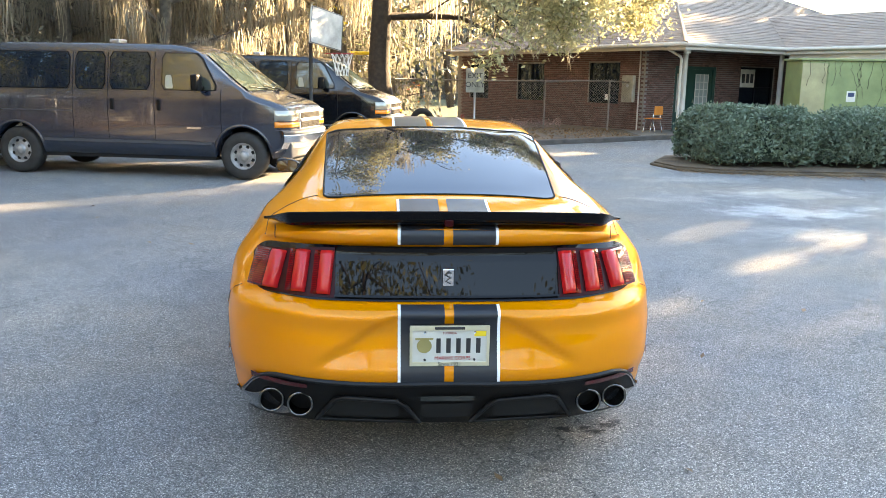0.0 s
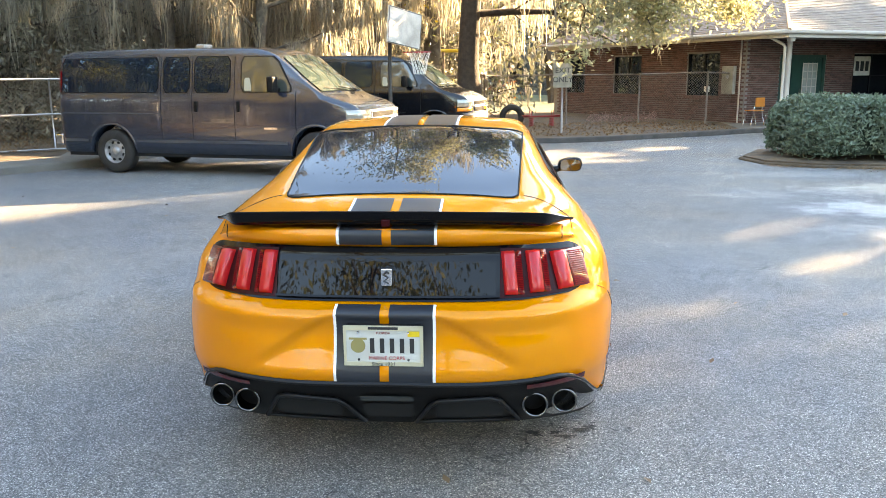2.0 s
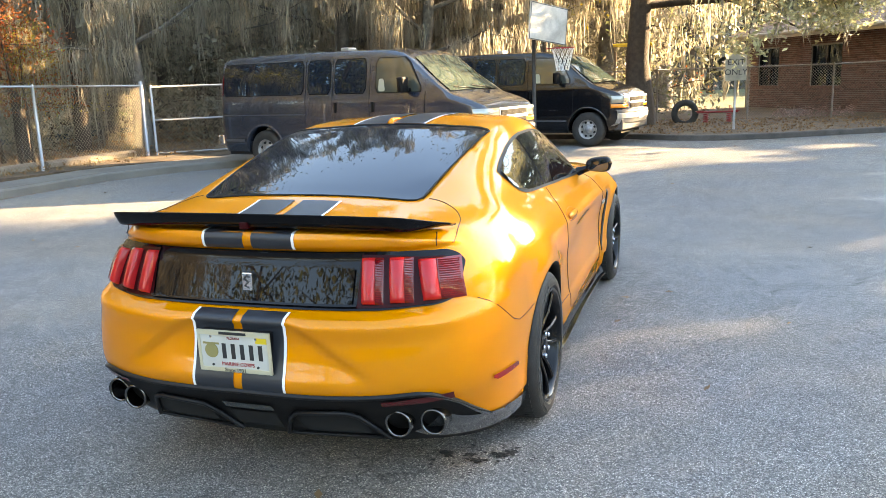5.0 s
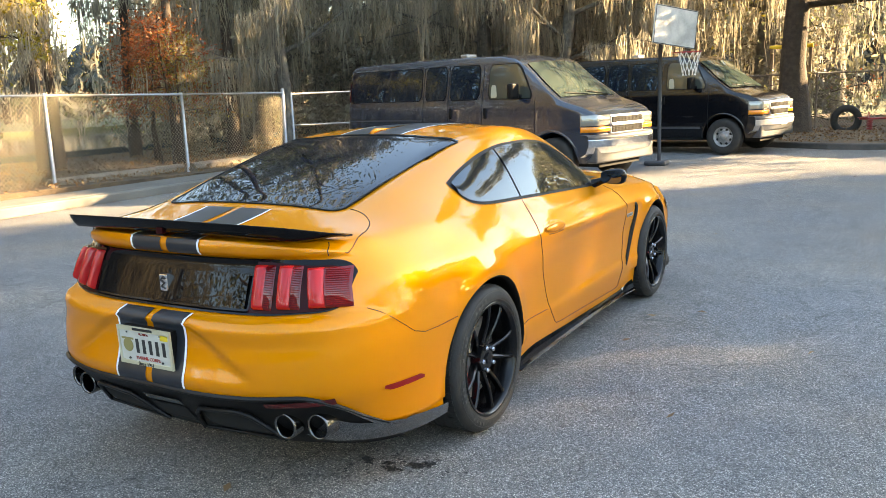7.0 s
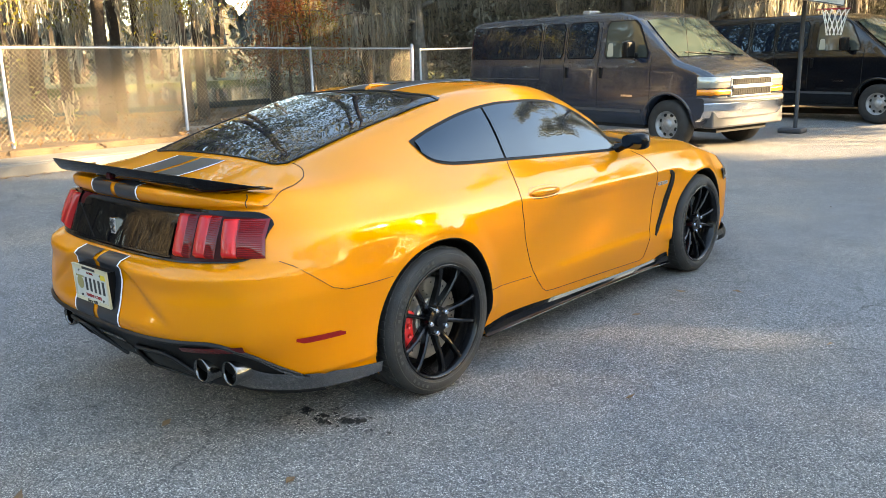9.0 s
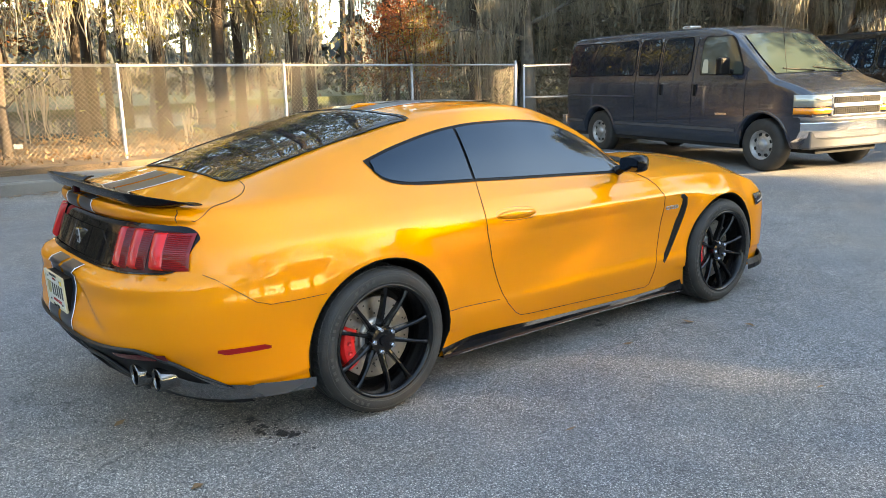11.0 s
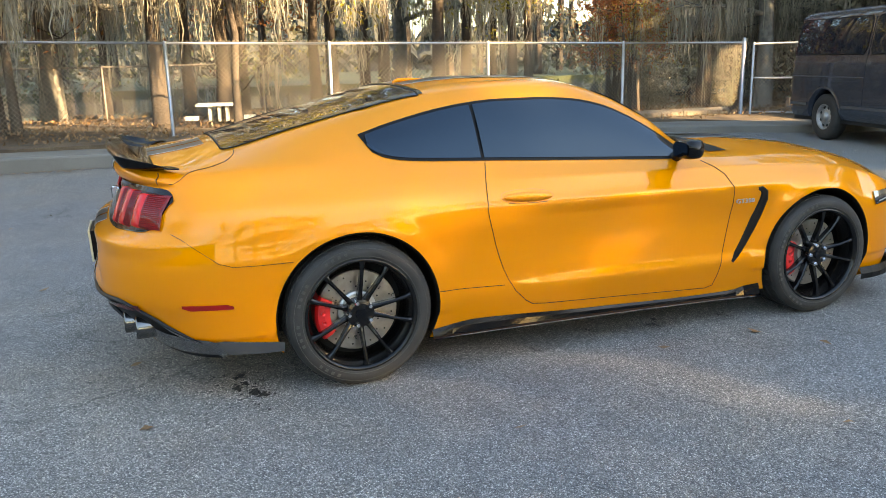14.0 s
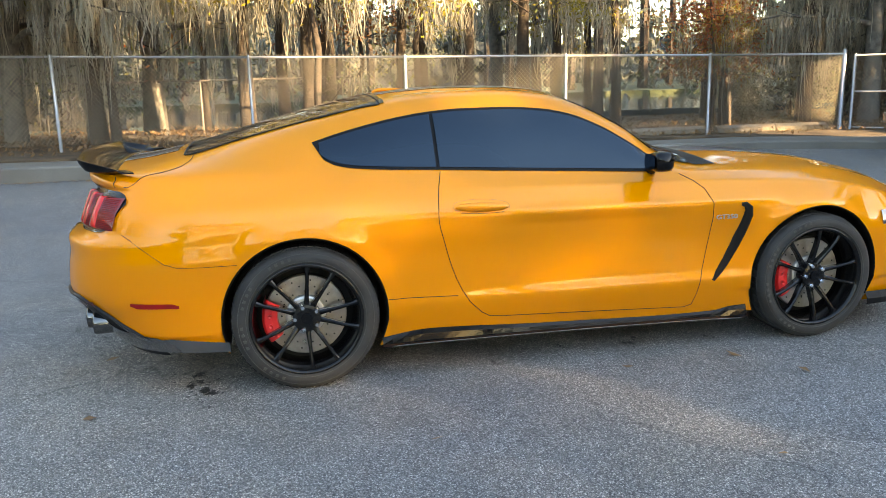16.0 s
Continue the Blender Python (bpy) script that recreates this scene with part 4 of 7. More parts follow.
    for i in (1, 3, 5, 7):
        a = radians(152 + 62 * i / 8)
        c = (0.172 * math.cos(a), 0.172 * math.sin(a))
        v, f = tube([(s * (xd + 0.03), *c), (s * (xd + 0.050), *c)], 0.010, 10)
        part_v("caliper_bolt", v, f, M_red, cal)
    bm = bmesh.new()
    bmesh.ops.create_circle(bm, cap_ends=True, radius=rim_r - 0.03, segments=32, matrix=pose(s * (w2 - 0.17), 0, 0, 0, 90, 0))
    part("inner_shield", bm, M_dark, hub)
    return hub


def build_car():
    car = thing("sports_car", pose(0, 0, 0), "glossy orange two-door sports coupe with black racing stripes, parked on asphalt", "car")
    build_body(car)
    # racing stripes: two dark bands, thin white edges
    for s in (1, -1):
        for name, a, b, m in (("racing_stripe", 0.018, 0.186, M_stripe), ("stripe_edge", 0.186, 0.197, M_white)):
            lab = "dark grey racing stripe" if m is M_stripe else "thin white stripe edge"
            tail(name, s * a, s * b, 0.482, 0.766, m, car, 0.003, 6, 22, lab)
            tail(name, s * a, s * b, 0.992, 1.047, m, car, 0.003, 6, 6, lab)
            over_top(name, s * a, s * b, -1.015, -0.585, m, car, 0.003, 6, 20, lab)
            over_top(name, s * a * 1.05, s * b * 1.06, 0.47, 1.50, m, car, 0.003, 6, 26, lab)
            over_top(name, s * a * 1.05, s * b * 1.06, 2.22, 3.58, m, car, 0.003, 6, 26, lab)
    # glass
    rear_glass(car)
    over_top("window_trim", lambda y: -0.560, lambda y: 0.560, 0.436, 0.462, M_gloss, car, 0.004, 25, 4)
    over_top("windscreen", lambda y: -(0.50 + 0.12 * (y - 1.5) / 0.6), lambda y: 0.50 + 0.12 * (y - 1.5) / 0.6, 1.52, 2.14, M_glass, car, 0.005, 21, 20, "windscreen glass")
    over_top("cowl", -0.66, 0.66, 2.13, 2.26, M_black, car, 0.005, 17, 8, "black cowl below the windscreen")
    win_lo = keyed([(0.085, 1.150), (0.12, 1.085), (0.18, 1.050), (0.30, 1.028), (0.72, 1.003), (1.4, 0.964), (1.80, 0.942), (1.93, 0.936)])
    win_hi = keyed([(0.085, 1.156), (0.23, 1.197), (0.37, 1.230), (0.51, 1.258), (0.66, 1.279), (0.85, 1.291), (1.05, 1.291), (1.25, 1.278), (1.41, 1.248), (1.58, 1.180), (1.74, 1.083), (1.86, 0.998), (1.93, 0.942)])
    for s in (1, -1):
        def cabin_patch(name, y0, y1, inset, off, m, label, lo=win_lo, hi=win_hi):
            v = []
            n, k = 40, 9
            for i in range(n):
                y = y0 + (y1 - y0) * i / (n - 1)
                a, b = lo(y) + inset, hi(y) - inset
                if b < a + 0.004:
                    a = b = (a + b) / 2
                for j in range(k):
                    z = a + (b - a) * j / (k - 1)
                    h = j / (k - 1)
                    v.append(Vector((s * (cabin_x(y, z) + off + (0.030 * h * (1 - h) if m is M_glass else 0.0)), y, z + off * 0.3)))
            return part_v(name, v, grid_faces(n, k, flip=s < 0), m, car, label)

        cabin_patch("window_surround", 0.085, 1.93, 0.0, 0.004, M_black, "black window surround")
        cabin_patch("quarter_window", 0.115, 0.672, 0.013, 0.008, M_glass, "tinted quarter window")
        cabin_patch("door_window", 0.690, 1.89, 0.013, 0.008, M_glass, "tinted door window")
    # tail panel, lamps and badge
    bow = lambda x: 1 - math.sqrt(max(0.0, 1 - min(1.0, max(0.0, (abs(x) - 0.69) / 0.10)) ** 2))
    zt = lambda x: 0.985 - 0.018 * step01(0.45, 0.70, abs(x)) - 0.085 * bow(x)
    zb = lambda x: 0.772 + 0.010 * step01(0.5, 0.72, abs(x)) + 0.055 * bow(x)
    tail("tail_panel", -0.782, 0.782, zb, zt, M_gloss, car, 0.005, 120, 10, "gloss black tail panel", ease=True)
    y0 = shell(0.0, 0.860, 0.013).y
    bend = (shell(u_at_x(0.40, 0.86), 0.86, 0.013).y - y0) / 0.16
    lean = (shell(0.0, 0.918, 0.013).y - shell(0.0, 0.800, 0.013).y) / 0.118
    v = [Vector((x, y0 - 0.004 + bend * x * x + lean * (z - 0.86), z)) for x in np.linspace(-0.425, 0.425, 31) for z in np.linspace(0.797, 0.922, 5)]
    part_v("panel_inset", v, grid_faces(31, 5), M_gloss, car, "glossy black inset between the lamps")
    tail("panel_lip", -0.44, 0.44, 0.778, 0.790, M_gloss, car, 0.018, 30, 4)
    for s in (1, -1):
        cl = tail("tail_lamp", s * 0.440, s * 0.764, lambda x: zb(x) + 0.006, lambda x: zt(x) - 0.022, M_smoke, car, 0.009, 40, 8, "smoked tail lamp housing", ease=True)
        for k, (x0, x1, x2) in enumerate(((0.450, 0.499, 0.527), (0.546, 0.597, 0.628), (0.650, 0.704, 0.782))):
            zlo, high, slant = 0.790 + 0.004 * k, (0.160, 0.154, 0.140)[k], (0.016, 0.020, 0.036)[k]

            def lens_point(x, h, off):
                z = zlo + high * h
                p = shell(u_at_x(x - slant * (h - 0.5), z), z, off)
                return Vector((s * p.x, p.y, p.z))

            v = []
            for g, off in ((0.0, 0.010), (0.05, 0.030), (0.12, 0.036), (0.5, 0.038), (0.88, 0.034), (1.0, 0.028)):
                for h, cut in ((0.0, 0.3), (0.03, 0.85), (0.10, 1.0), (0.5, 1.0), (0.90, 1.0), (0.97, 0.85), (1.0, 0.3)):
                    v.append(lens_point(x0 + (x1 - x0) * g, h, 0.008 + (off - 0.008) * cut))
            bar = part_v("lamp_bar", v, grid_faces(6, 7, flip=s < 0), M_redlens2, cl, "bright red vertical lamp bar")
            v = []
            for i in range(6):
                g = i / 5
                for h in (0.0, 0.06, 0.5, 0.94, 1.0):
                    edge = 0.35 if h in (0.0, 1.0) else 1.0
                    v.append(lens_point(x1 + (x2 - x1) * g, h, 0.008 + (0.020 * (1 - g) ** 1.2 + 0.003) * edge))
            part_v("lens_flank", v, grid_faces(6, 5, flip=s < 0), M_redlens, bar)
            bag = Bag()
            for j in range(17):
                h = 0.08 + 0.84 * j / 16
                pts = [lens_point(x1 + (x2 - x1) * g, h, 0.0095 + 0.020 * (1 - g) ** 1.2 + 0.003) for g in (0.06, 0.35, 0.65, 0.90)]
                bag.add(tube(pts, 0.0016, 4))
            tagged(bag.part("lens_ribs", M_redrefl, bar), kind="stuff")
    bag = boxm(-0.022, 0.022, -1.041, -1.015, 0.830, 0.902, 0.004)
    badge = part("badge", bag, M_chrome, car, "small silver rectangular badge")
    bag = Bag()
    bag.add(tube([(0.010, -1.0425, 0.842), (-0.010, -1.0425, 0.852), (0.008, -1.0425, 0.866), (-0.012, -1.0425, 0.878), (0.002, -1.0425, 0.890), (0.012, -1.0425, 0.884)], [0.002, 0.004, 0.004, 0.005, 0.006, 0.003], 6))
    bag.part("badge_relief", M_ink, badge)
    # licence plate with frame; the number is left as bars
    plate = new("licence_plate")
    plate.parent = car
    plate.matrix_basis = pose(0, -1.162, 0.630, 92, 0, 0) @ Matrix.Scale(0.95, 4)
    part("plate_backing", boxm(-0.150, 0.150, -0.078, 0.078, -0.06, -0.004), M_black, plate)
    part("plate_face", boxm(-0.152, 0.152, -0.076, 0.076, -0.004, 0.002), mat("plate_white", (0.50, 0.495, 0.45), 0.4, var=0.06, scale=12), plate, "pale licence plate")
    bm = bmesh.new()
    for x0, x1, y0, y1 in ((-0.160, -0.149, -0.084, 0.084), (0.149, 0.160, -0.084, 0.084), (-0.149, 0.149, 0.066, 0.084), (-0.149, 0.149, -0.084, -0.068)):
        box(bm, x0, x1, y0, y1, -0.004, 0.006)
    part("plate_frame", bm, mat("brassy_frame", (0.62, 0.57, 0.40), 0.35, metal=0.4), plate, "brass-coloured plate frame")
    for k in range(5):
        x = -0.045 + 0.040 * k
        part("number_bar", boxm(x - 0.009, x + 0.009, -0.030, 0.032, 0.002, 0.0035), M_ink, plate)
    me = text_mesh("MARINE CORPS", 0.021)
    me.materials.append(mat("dark_red_ink", (0.35, 0.02, 0.02), 0.5))
    o = new("plate_lettering", me)
    o.parent = plate
    o.location = (0.012, -0.052, 0.003)
    me = text_mesh("FLORIDA", 0.014)
    me.materials.append(M_redrefl)
    o = new("plate_lettering", me)
    o.parent = plate
    o.location = (0.0, 0.054, 0.003)
    part("dealer_bar", boxm(-0.06, 0.06, 0.070, 0.081, 0.006, 0.0075), M_ink, plate)
    me = text_mesh("Since 1931", 0.022)
    me.materials.append(M_ink)
    o = new("frame_lettering", me)
    o.parent = plate
    o.location = (0.0, -0.076, 0.0068)
    part("sticker", boxm(0.098, 0.146, 0.040, 0.063, 0.002, 0.0032), M_yellow, plate, "yellow registration sticker")
    bag = Bag()
    bag.add(tube([(-0.102, 0.0, 0.0015), (-0.102, 0.0, 0.0036)], 0.030, 24))
    bag.box(-0.138, -0.066, 0.026, 0.034, 0.002, 0.004)
    bag.part("plate_emblem", mat("olive_gold_ink", (0.26, 0.22, 0.08), 0.5), plate, "faded gold round emblem")
    for x in (-0.1, 0.1):
        for y in (0.058, -0.058):
            v, f = tube([(x, y, 0.001), (x, y, 0.006)], 0.005, 10)
            part_v("plate_screw", v, f, M_ink if y < 0 else M_chrome, plate)
    # lower black valance, diffuser, tips, reflectors
    top = keyed([(0.0, 0.480), (0.30, 0.477), (0.55, 0.482), (0.66, 0.486), (0.72, 0.474), (0.77, 0.438), (0.81, 0.380), (0.86, 0.305)])
    tail("rear_valance", -0.86, 0.86, lambda x: 0.228 - 0.02 * step01(0.6, 0.86, abs(x)), lambda x: top(abs(x)), M_black, car, 0.006, 60, 8, "black lower bumper valance")
    tail("reverse_lamp", -0.105, 0.105, 0.388, 0.420, mat("smoked_lens", (0.045, 0.050, 0.050), 0.15), car, 0.016, 10, 3, "smoked grey reversing lamp")
    tail("centre_pocket", -0.10, 0.10, 0.285, 0.365, M_dark, car, 0.010, 10, 3)
    for s in (1, -1):
        v = []
        for k, off in enumerate((0.002, 0.014, 0.016, 0.010)):
            for i in range(24):
                x = 0.86 * i / 23
                z = top(x) + (0.004, 0.001, -0.005, -0.012)[k]
                p = shell(u_at_x(x, z), z, off)
                v.append(Vector((s * p.x, p.y, p.z)))
        part_v("valance_edge", v, grid_faces(4, 24, flip=s > 0), M_grey, car)
        # vent pocket: a raised frame round a dark recess
        frame_pts = [(0.105, 0.262), (0.165, 0.362), (0.200, 0.392), (0.40, 0.408), (0.440, 0.392), (0.520, 0.268)]
        pts = []
        for x, z in frame_pts:
            p = shell(u_at_x(x, z), z, 0.018)
            pts.append(Vector((s * p.x, p.y, p.z)))
        v, f = tube(pts, 0.010, 8)
        part_v("diffuser_frame", v, f, M_grey, car)
        tail("diffuser_pocket", s * 0.19, s * 0.46, 0.285, lambda x: 0.395 - 0.5 * max(0, abs(x) - 0.40), M_dark, car, 0.009, 12, 5)
        v, f = tube([pts[0], pts[-1]], 0.007, 6)
        part_v("diffuser_lip", v, f, M_grey, car)
        tail("rear_reflector", s * 0.545, s * 0.775, lambda x: 0.443 + 0.02 * (abs(x) - 0.545), lambda x: 0.462 + 0.045 * (abs(x) - 0.545), M_dimrefl, car, 0.012, 14, 4, "dark red rear reflector")
        tail("corner_winglet", s * 0.700, s * 0.858, lambda x: top(abs(x)) - 0.012 - 0.10 * max(0.0, abs(x) - 0.72), lambda x: top(abs(x)) + 0.003, M_winglet, car, 0.012, 12, 3, "grey winglet edge")
        for x, y in ((0.583, -1.030), (0.703, -0.980)):
            prof = [(0.043, -0.002), (0.051, -0.004), (0.0525, 0.004), (0.051, 0.06), (0.050, 0.16)]
            n = 28
            v = []
            for i in range(n):
                a = 2 * math.pi * i / n
                for r, d in [(0.041, 0.14), (0.0435, 0.01)] + prof:
                    v.append(Vector((s * x + r * math.cos(a), y + d, 0.347 + r * math.sin(a))))
            m = 7
            f = [(i * m + j, ((i + 1) % n) * m + j, ((i + 1) % n) * m + j + 1, i * m + j + 1) for i in range(n) for j in range(m - 1)]
            tip = part_v("exhaust_tip", v, f, M_tip, car, "round polished exhaust tip")
            bm = bmesh.new()
            bmesh.ops.create_circle(bm, cap_ends=True, radius=0.046, segments=24, matrix=pose(s * x, y + 0.09, 0.347, 90, 0, 0))
            part("exhaust_bore", bm, M_dark, tip)
        # grey winglet at the bumper's lower corner
        hi = keyed([(-0.98, 0.405), (-0.85, 0.335), (-0.62, 0.296), (-0.360, 0.262)])
        lo = keyed([(-0.98, 0.32), (-0.85, 0.246), (-0.62, 0.226), (-0.360, 0.216)])
        flank("corner_winglet", -0.94, -0.360, lo, hi, M_winglet, car, 0.010, 26, 6, "grey lower bumper winglet", sides=(s,))
        # side marker
        flank("side_marker", -0.785, -0.570, lambda y: 0.451 - 0.02 * (y + 0.78) + 0.012 * step01(-0.75, -0.785, y), lambda y: 0.476 - 0.03 * (y + 0.78) - 0.010 * step01(-0.60, -0.57, y), M_redrefl, car, 0.006, 18, 3, "red side marker lamp", sides=(s,))
        # side skirt
        slo = keyed([(0.36, 0.166), (0.55, 0.168), (1.2, 0.160), (2.0, 0.146), (2.32, 0.138)])
        shi = keyed([(0.36, 0.210), (0.58, 0.236), (1.2, 0.206), (2.0, 0.184), (2.16, 0.186), (2.24, 0.204), (2.335, 0.210)])
        v = []
        n = 40
        for i in range(n):
            y = 0.360 + 1.975 * i / (n - 1)
            a, b = slo(y), shi(y)
            xb = half_width(y, b)
            for x, z in ((xb + 0.001, b), (xb + 0.009, b - 0.35 * (b - a)), (xb + 0.014, a + 0.012), (xb + 0.030, a + 0.004), (xb + 0.030, a), (xb - 0.05, a), (xb - 0.06, a - 0.02)):
                v.append(Vector((s * x, y, z)))
        skirt = part_v("side_skirt", v, grid_faces(n, 7, flip=s > 0), M_spoiler, car, "gloss black side skirt", False)
        v, f = tube([Vector((s * (half_width(y, shi(y)) + 0.030), y, slo(y) + 0.003)) for y in [0.40 + 1.90 * i / 24 for i in range(25)]], 0.0022, 6)
        part_v("skirt_edge", v, f, M_tip, skirt, "thin metallic line along the lower edge")
        # mirror
        v = []
        n, kk = 17, 24
        for i in range(n):
            t = i / (n - 1)
            k = max(0.02, (1 - abs(2 * t - 1) ** 3.2) ** (1 / 2.4))
            x = 0.856 + 0.176 * t
            for j in range(kk):
                a = 2 * math.pi * j / kk
                cy, cz = math.cos(a), math.sin(a)
                depth = 0.056 if cy < 0 else 0.078 - 0.02 * t
                v.append(Vector((s * x, 1.795 - 0.018 * t + depth * k * (abs(cy) ** 0.62) * math.copysign(1, cy), 1.004 + 0.008 * t + 0.057 * k * (0.74 + 0.26 * t) * (abs(cz) ** 0.7) * math.copysign(1, cz))))
        mir = part_v("wing_mirror", v, grid_faces(n, kk, closed=True, flip=s < 0), M_gloss, car, "gloss black wing mirror")
        v = [Vector((s * (0.944 + 0.070 * r * abs(math.cos(q)) ** 0.6 * math.copysign(1, math.cos(q))), 1.7290 - 0.10 * (0.070 * r * math.cos(q)), 1.008 + 0.040 * r * abs(math.sin(q)) ** 0.6 * math.copysign(1, math.sin(q)))) for r in (0.02, 0.5, 1.0) for q in [2 * math.pi * j / 24 for j in range(24)]]
        part_v("mirror_glass", v, grid_faces(3, 24, closed=True, flip=s > 0), M_mirror, mir, "mirror glass")
        v, f = tube([(s * 0.80, 1.81, 0.955), (s * 0.86, 1.80, 0.975), (s * 0.90, 1.80, 0.985)], [0.030, 0.022, 0.020], 10)
        part_v("mirror_foot", v, f, M_gloss, mir)
        # door handle
        v = []
        for i in range(12):
            t = i / 11
            y = 0.735 + 0.265 * t
            k = 0.18 + 0.82 * math.sin(math.pi * t) ** 0.45
            z = 0.838 - 0.010 * t
            x = half_width(y, z)
            for j in range(10):
                a = 2 * math.pi * j / 10
                v.append(Vector((s * (x + 0.012 + 0.016 * k * math.cos(a)), y, z - 0.004 + 0.024 * k * math.sin(a))))
        part_v("door_handle", v, grid_faces(12, 10, closed=True, flip=s < 0), M_paint, car, "body-coloured door handle")
        # no recess is cut: a darker orange ring stands for the cup's shaded rim
        cup = [(0.868 + 0.142 * math.cos(q), 0.831 + 0.033 * math.copysign(abs(math.sin(q)) ** 0.8, math.sin(q)) - 0.006 * math.cos(q)) for q in [2 * math.pi * j / 28 for j in range(29)]]
        seam([Vector((s * (half_width(y, z) + 0.0002), y, z)) for y, z in cup], car, 0.0009, M_cupedge)
        # black line drawn as the shade under the handle, not a real gap
        seam([Vector((s * (half_width(y, z) + 0.0005), y, z)) for y, z in [(0.760 + 0.0215 * i, 0.806 - 0.004 * math.sin(math.pi * i / 10) - 0.0006 * i) for i in range(11)]], car, 0.0018)
        # fender vent: slanted black slot
        path = [(2.258, 0.764, 0.006), (2.284, 0.761, 0.013), (2.303, 0.742, 0.019), (2.304, 0.705, 0.023), (2.280, 0.630, 0.024), (2.243, 0.548, 0.023), (2.196, 0.463, 0.019), (2.152, 0.400, 0.014), (2.122, 0.362, 0.006)]
        v = []
        for i, (y, z, w) in enumerate(path):
            (ya, za, _), (yb, zb_, _) = path[max(i - 1, 0)], path[min(i + 1, len(path) - 1)]
            d = Vector((yb - ya, zb_ - za)).normalized()
            for g, off in ((-1.0, -0.003), (-0.85, 0.007), (-0.40, 0.006), (0.35, 0.005), (0.85, 0.007), (1.0, -0.003)):
                py, pz = y - d.y * w * 1.2 * g, z + d.x * w * 1.2 * g
                v.append(Vector((s * (half_width(py, pz) + off), py, pz)))
        part_v("fender_vent", v, grid_faces(len(path), 6, flip=s > 0), M_black, car, "slanted black fender vent")
        # model lettering on the fender
        me = text_mesh("GT350", 0.050, 0.004)
        me.materials.append(M_letter)
        o = new("fender_lettering", me)
        o.parent = car
        y, z = 2.182, 0.700
        o.matrix_basis = pose(s * (half_width(y, z) + 0.004), y, z, 90, 0, 90 * s) @ Matrix.Diagonal((0.86, 0.66, 1, 1))
        # headlamp
        v = []
        for i in range(10):
            for j in range(5):
                t, h = i / 9, j / 4
                u = 2.055 + 0.265 * t
                z = 0.60 + 0.035 * t + (0.075 - 0.03 * t) * h
                p = shell(u, z, 0.008)
                v.append(Vector((s * p.x, p.y, p.z)))
        lampc = part_v("headlamp", v, grid_faces(10, 5, flip=s < 0), M_headlamp, car, "slim dark clear headlamp")
        v = []
        for i in range(8):
            for j in range(2):
                t = 0.10 + 0.75 * i / 7
                p = shell(2.055 + 0.265 * t, 0.612 + 0.035 * t + 0.008 * j, 0.0105)
                v.append(Vector((s * p.x, p.y, p.z)))
        part_v("running_light", v, grid_faces(8, 2, flip=s < 0), M_signold, lampc)
        v = []
        for i in range(14):
            for j in range(4):
                u = 2.0 + 0.9 * i / 13
                p = shell(u, 0.17 + 0.03 * j, (0.02, 0.045, 0.05, 0.004)[3 - j])
                v.append(Vector((s * p.x, p.y, p.z - 0.03)))
        part_v("front_splitter", v, grid_faces(14, 4, flip=s < 0), M_black, car, "black front splitter", False)
        # panel gaps
        def on_side(points, off=0.001):
            out = []
            dense = [(p[0] + (q[0] - p[0]) * k / 4, p[1] + (q[1] - p[1]) * k / 4) for p, q in zip(points, points[1:]) for k in range(4)] + [points[-1]]
            for y, z in dense:
                zs = Z_SH(y)
                if z <= zs:
                    p = shell(u_any(y, z), z, off)
                    out.append(Vector((s * p.x, p.y, p.z)))
                else:
                    out.append(Vector((s * (cabin_x(y, z) + off), y, z)))
            return out

        dk = keyed([(0.0, 0.690), (0.25, 0.660), (0.45, 0.652), (0.7, 0.690), (0.85, 0.735), (0.95, 0.80), (1.0, 0.86)])
        zk = keyed([(0.0, 1.0), (0.25, 0.885), (0.45, 0.79), (0.7, 0.62), (0.85, 0.48), (0.95, 0.36), (1.0, 0.30)])
        seam(on_side([(dk(i / 20), zk(i / 20)) for i in range(21)] + [(0.90, 0.276), (0.97, 0.268)] + [(0.97 + 0.1 * i, 0.268 - 0.0045 * i) for i in range(1, 11)] + [(2.015, 0.235), (2.035, 0.29), (2.06, 0.42), (2.095, 0.60), (2.105, 0.70), (2.10, 0.78), (2.07, 0.85), (2.02, 0.89), (1.96, 0.925)]), car, 0.0019)
        seam(on_side([(-0.80, 0.785), (-0.76, 0.762), (-0.62, 0.655), (-0.56, 0.635), (-0.45, 0.632), (-0.30, 0.632)]), car, 0.0014)
        seam(on_side([(0.39, 0.408), (0.55, 0.402), (0.74, 0.395)]), car, 0.0018)
        lid = curve_points([(0.738, -0.785), (0.736, -0.70), (0.722, -0.62), (0.680, -0.535), (0.620, -0.490), (0.545, -0.480)], 5)[:26]
        seam([Vector((s * x, y, top_z(x, y) + 0.0006)) for x, y in lid], car, 0.0018)
        pts = []
        for z in (0.985, 1.003, 1.020, 1.036):
            p = shell(u_at_x(0.69, z), z, 0.0008)
            pts.append(Vector((s * p.x, p.y, p.z)))
        seam(pts, car, 0.0022)
    # ducktail spoiler: its foot lies on the deck, the lip turns up, the ends sweep forward and down
    v = []
    n, k = 81, 14
    for i in range(n):
        x = 0.738 * math.sin(math.pi / 2 * (2 * i / (n - 1) - 1))
        a = abs(x)
        e = step01(0.60, 0.738, a)
        sq = (a / 0.738) ** 2
        yr, zr = -1.048 + 0.07 * sq + 0.175 * e, 1.129 - 0.018 * sq - 0.044 * e
        yf = -0.850 + 0.03 * sq + 0.085 * e
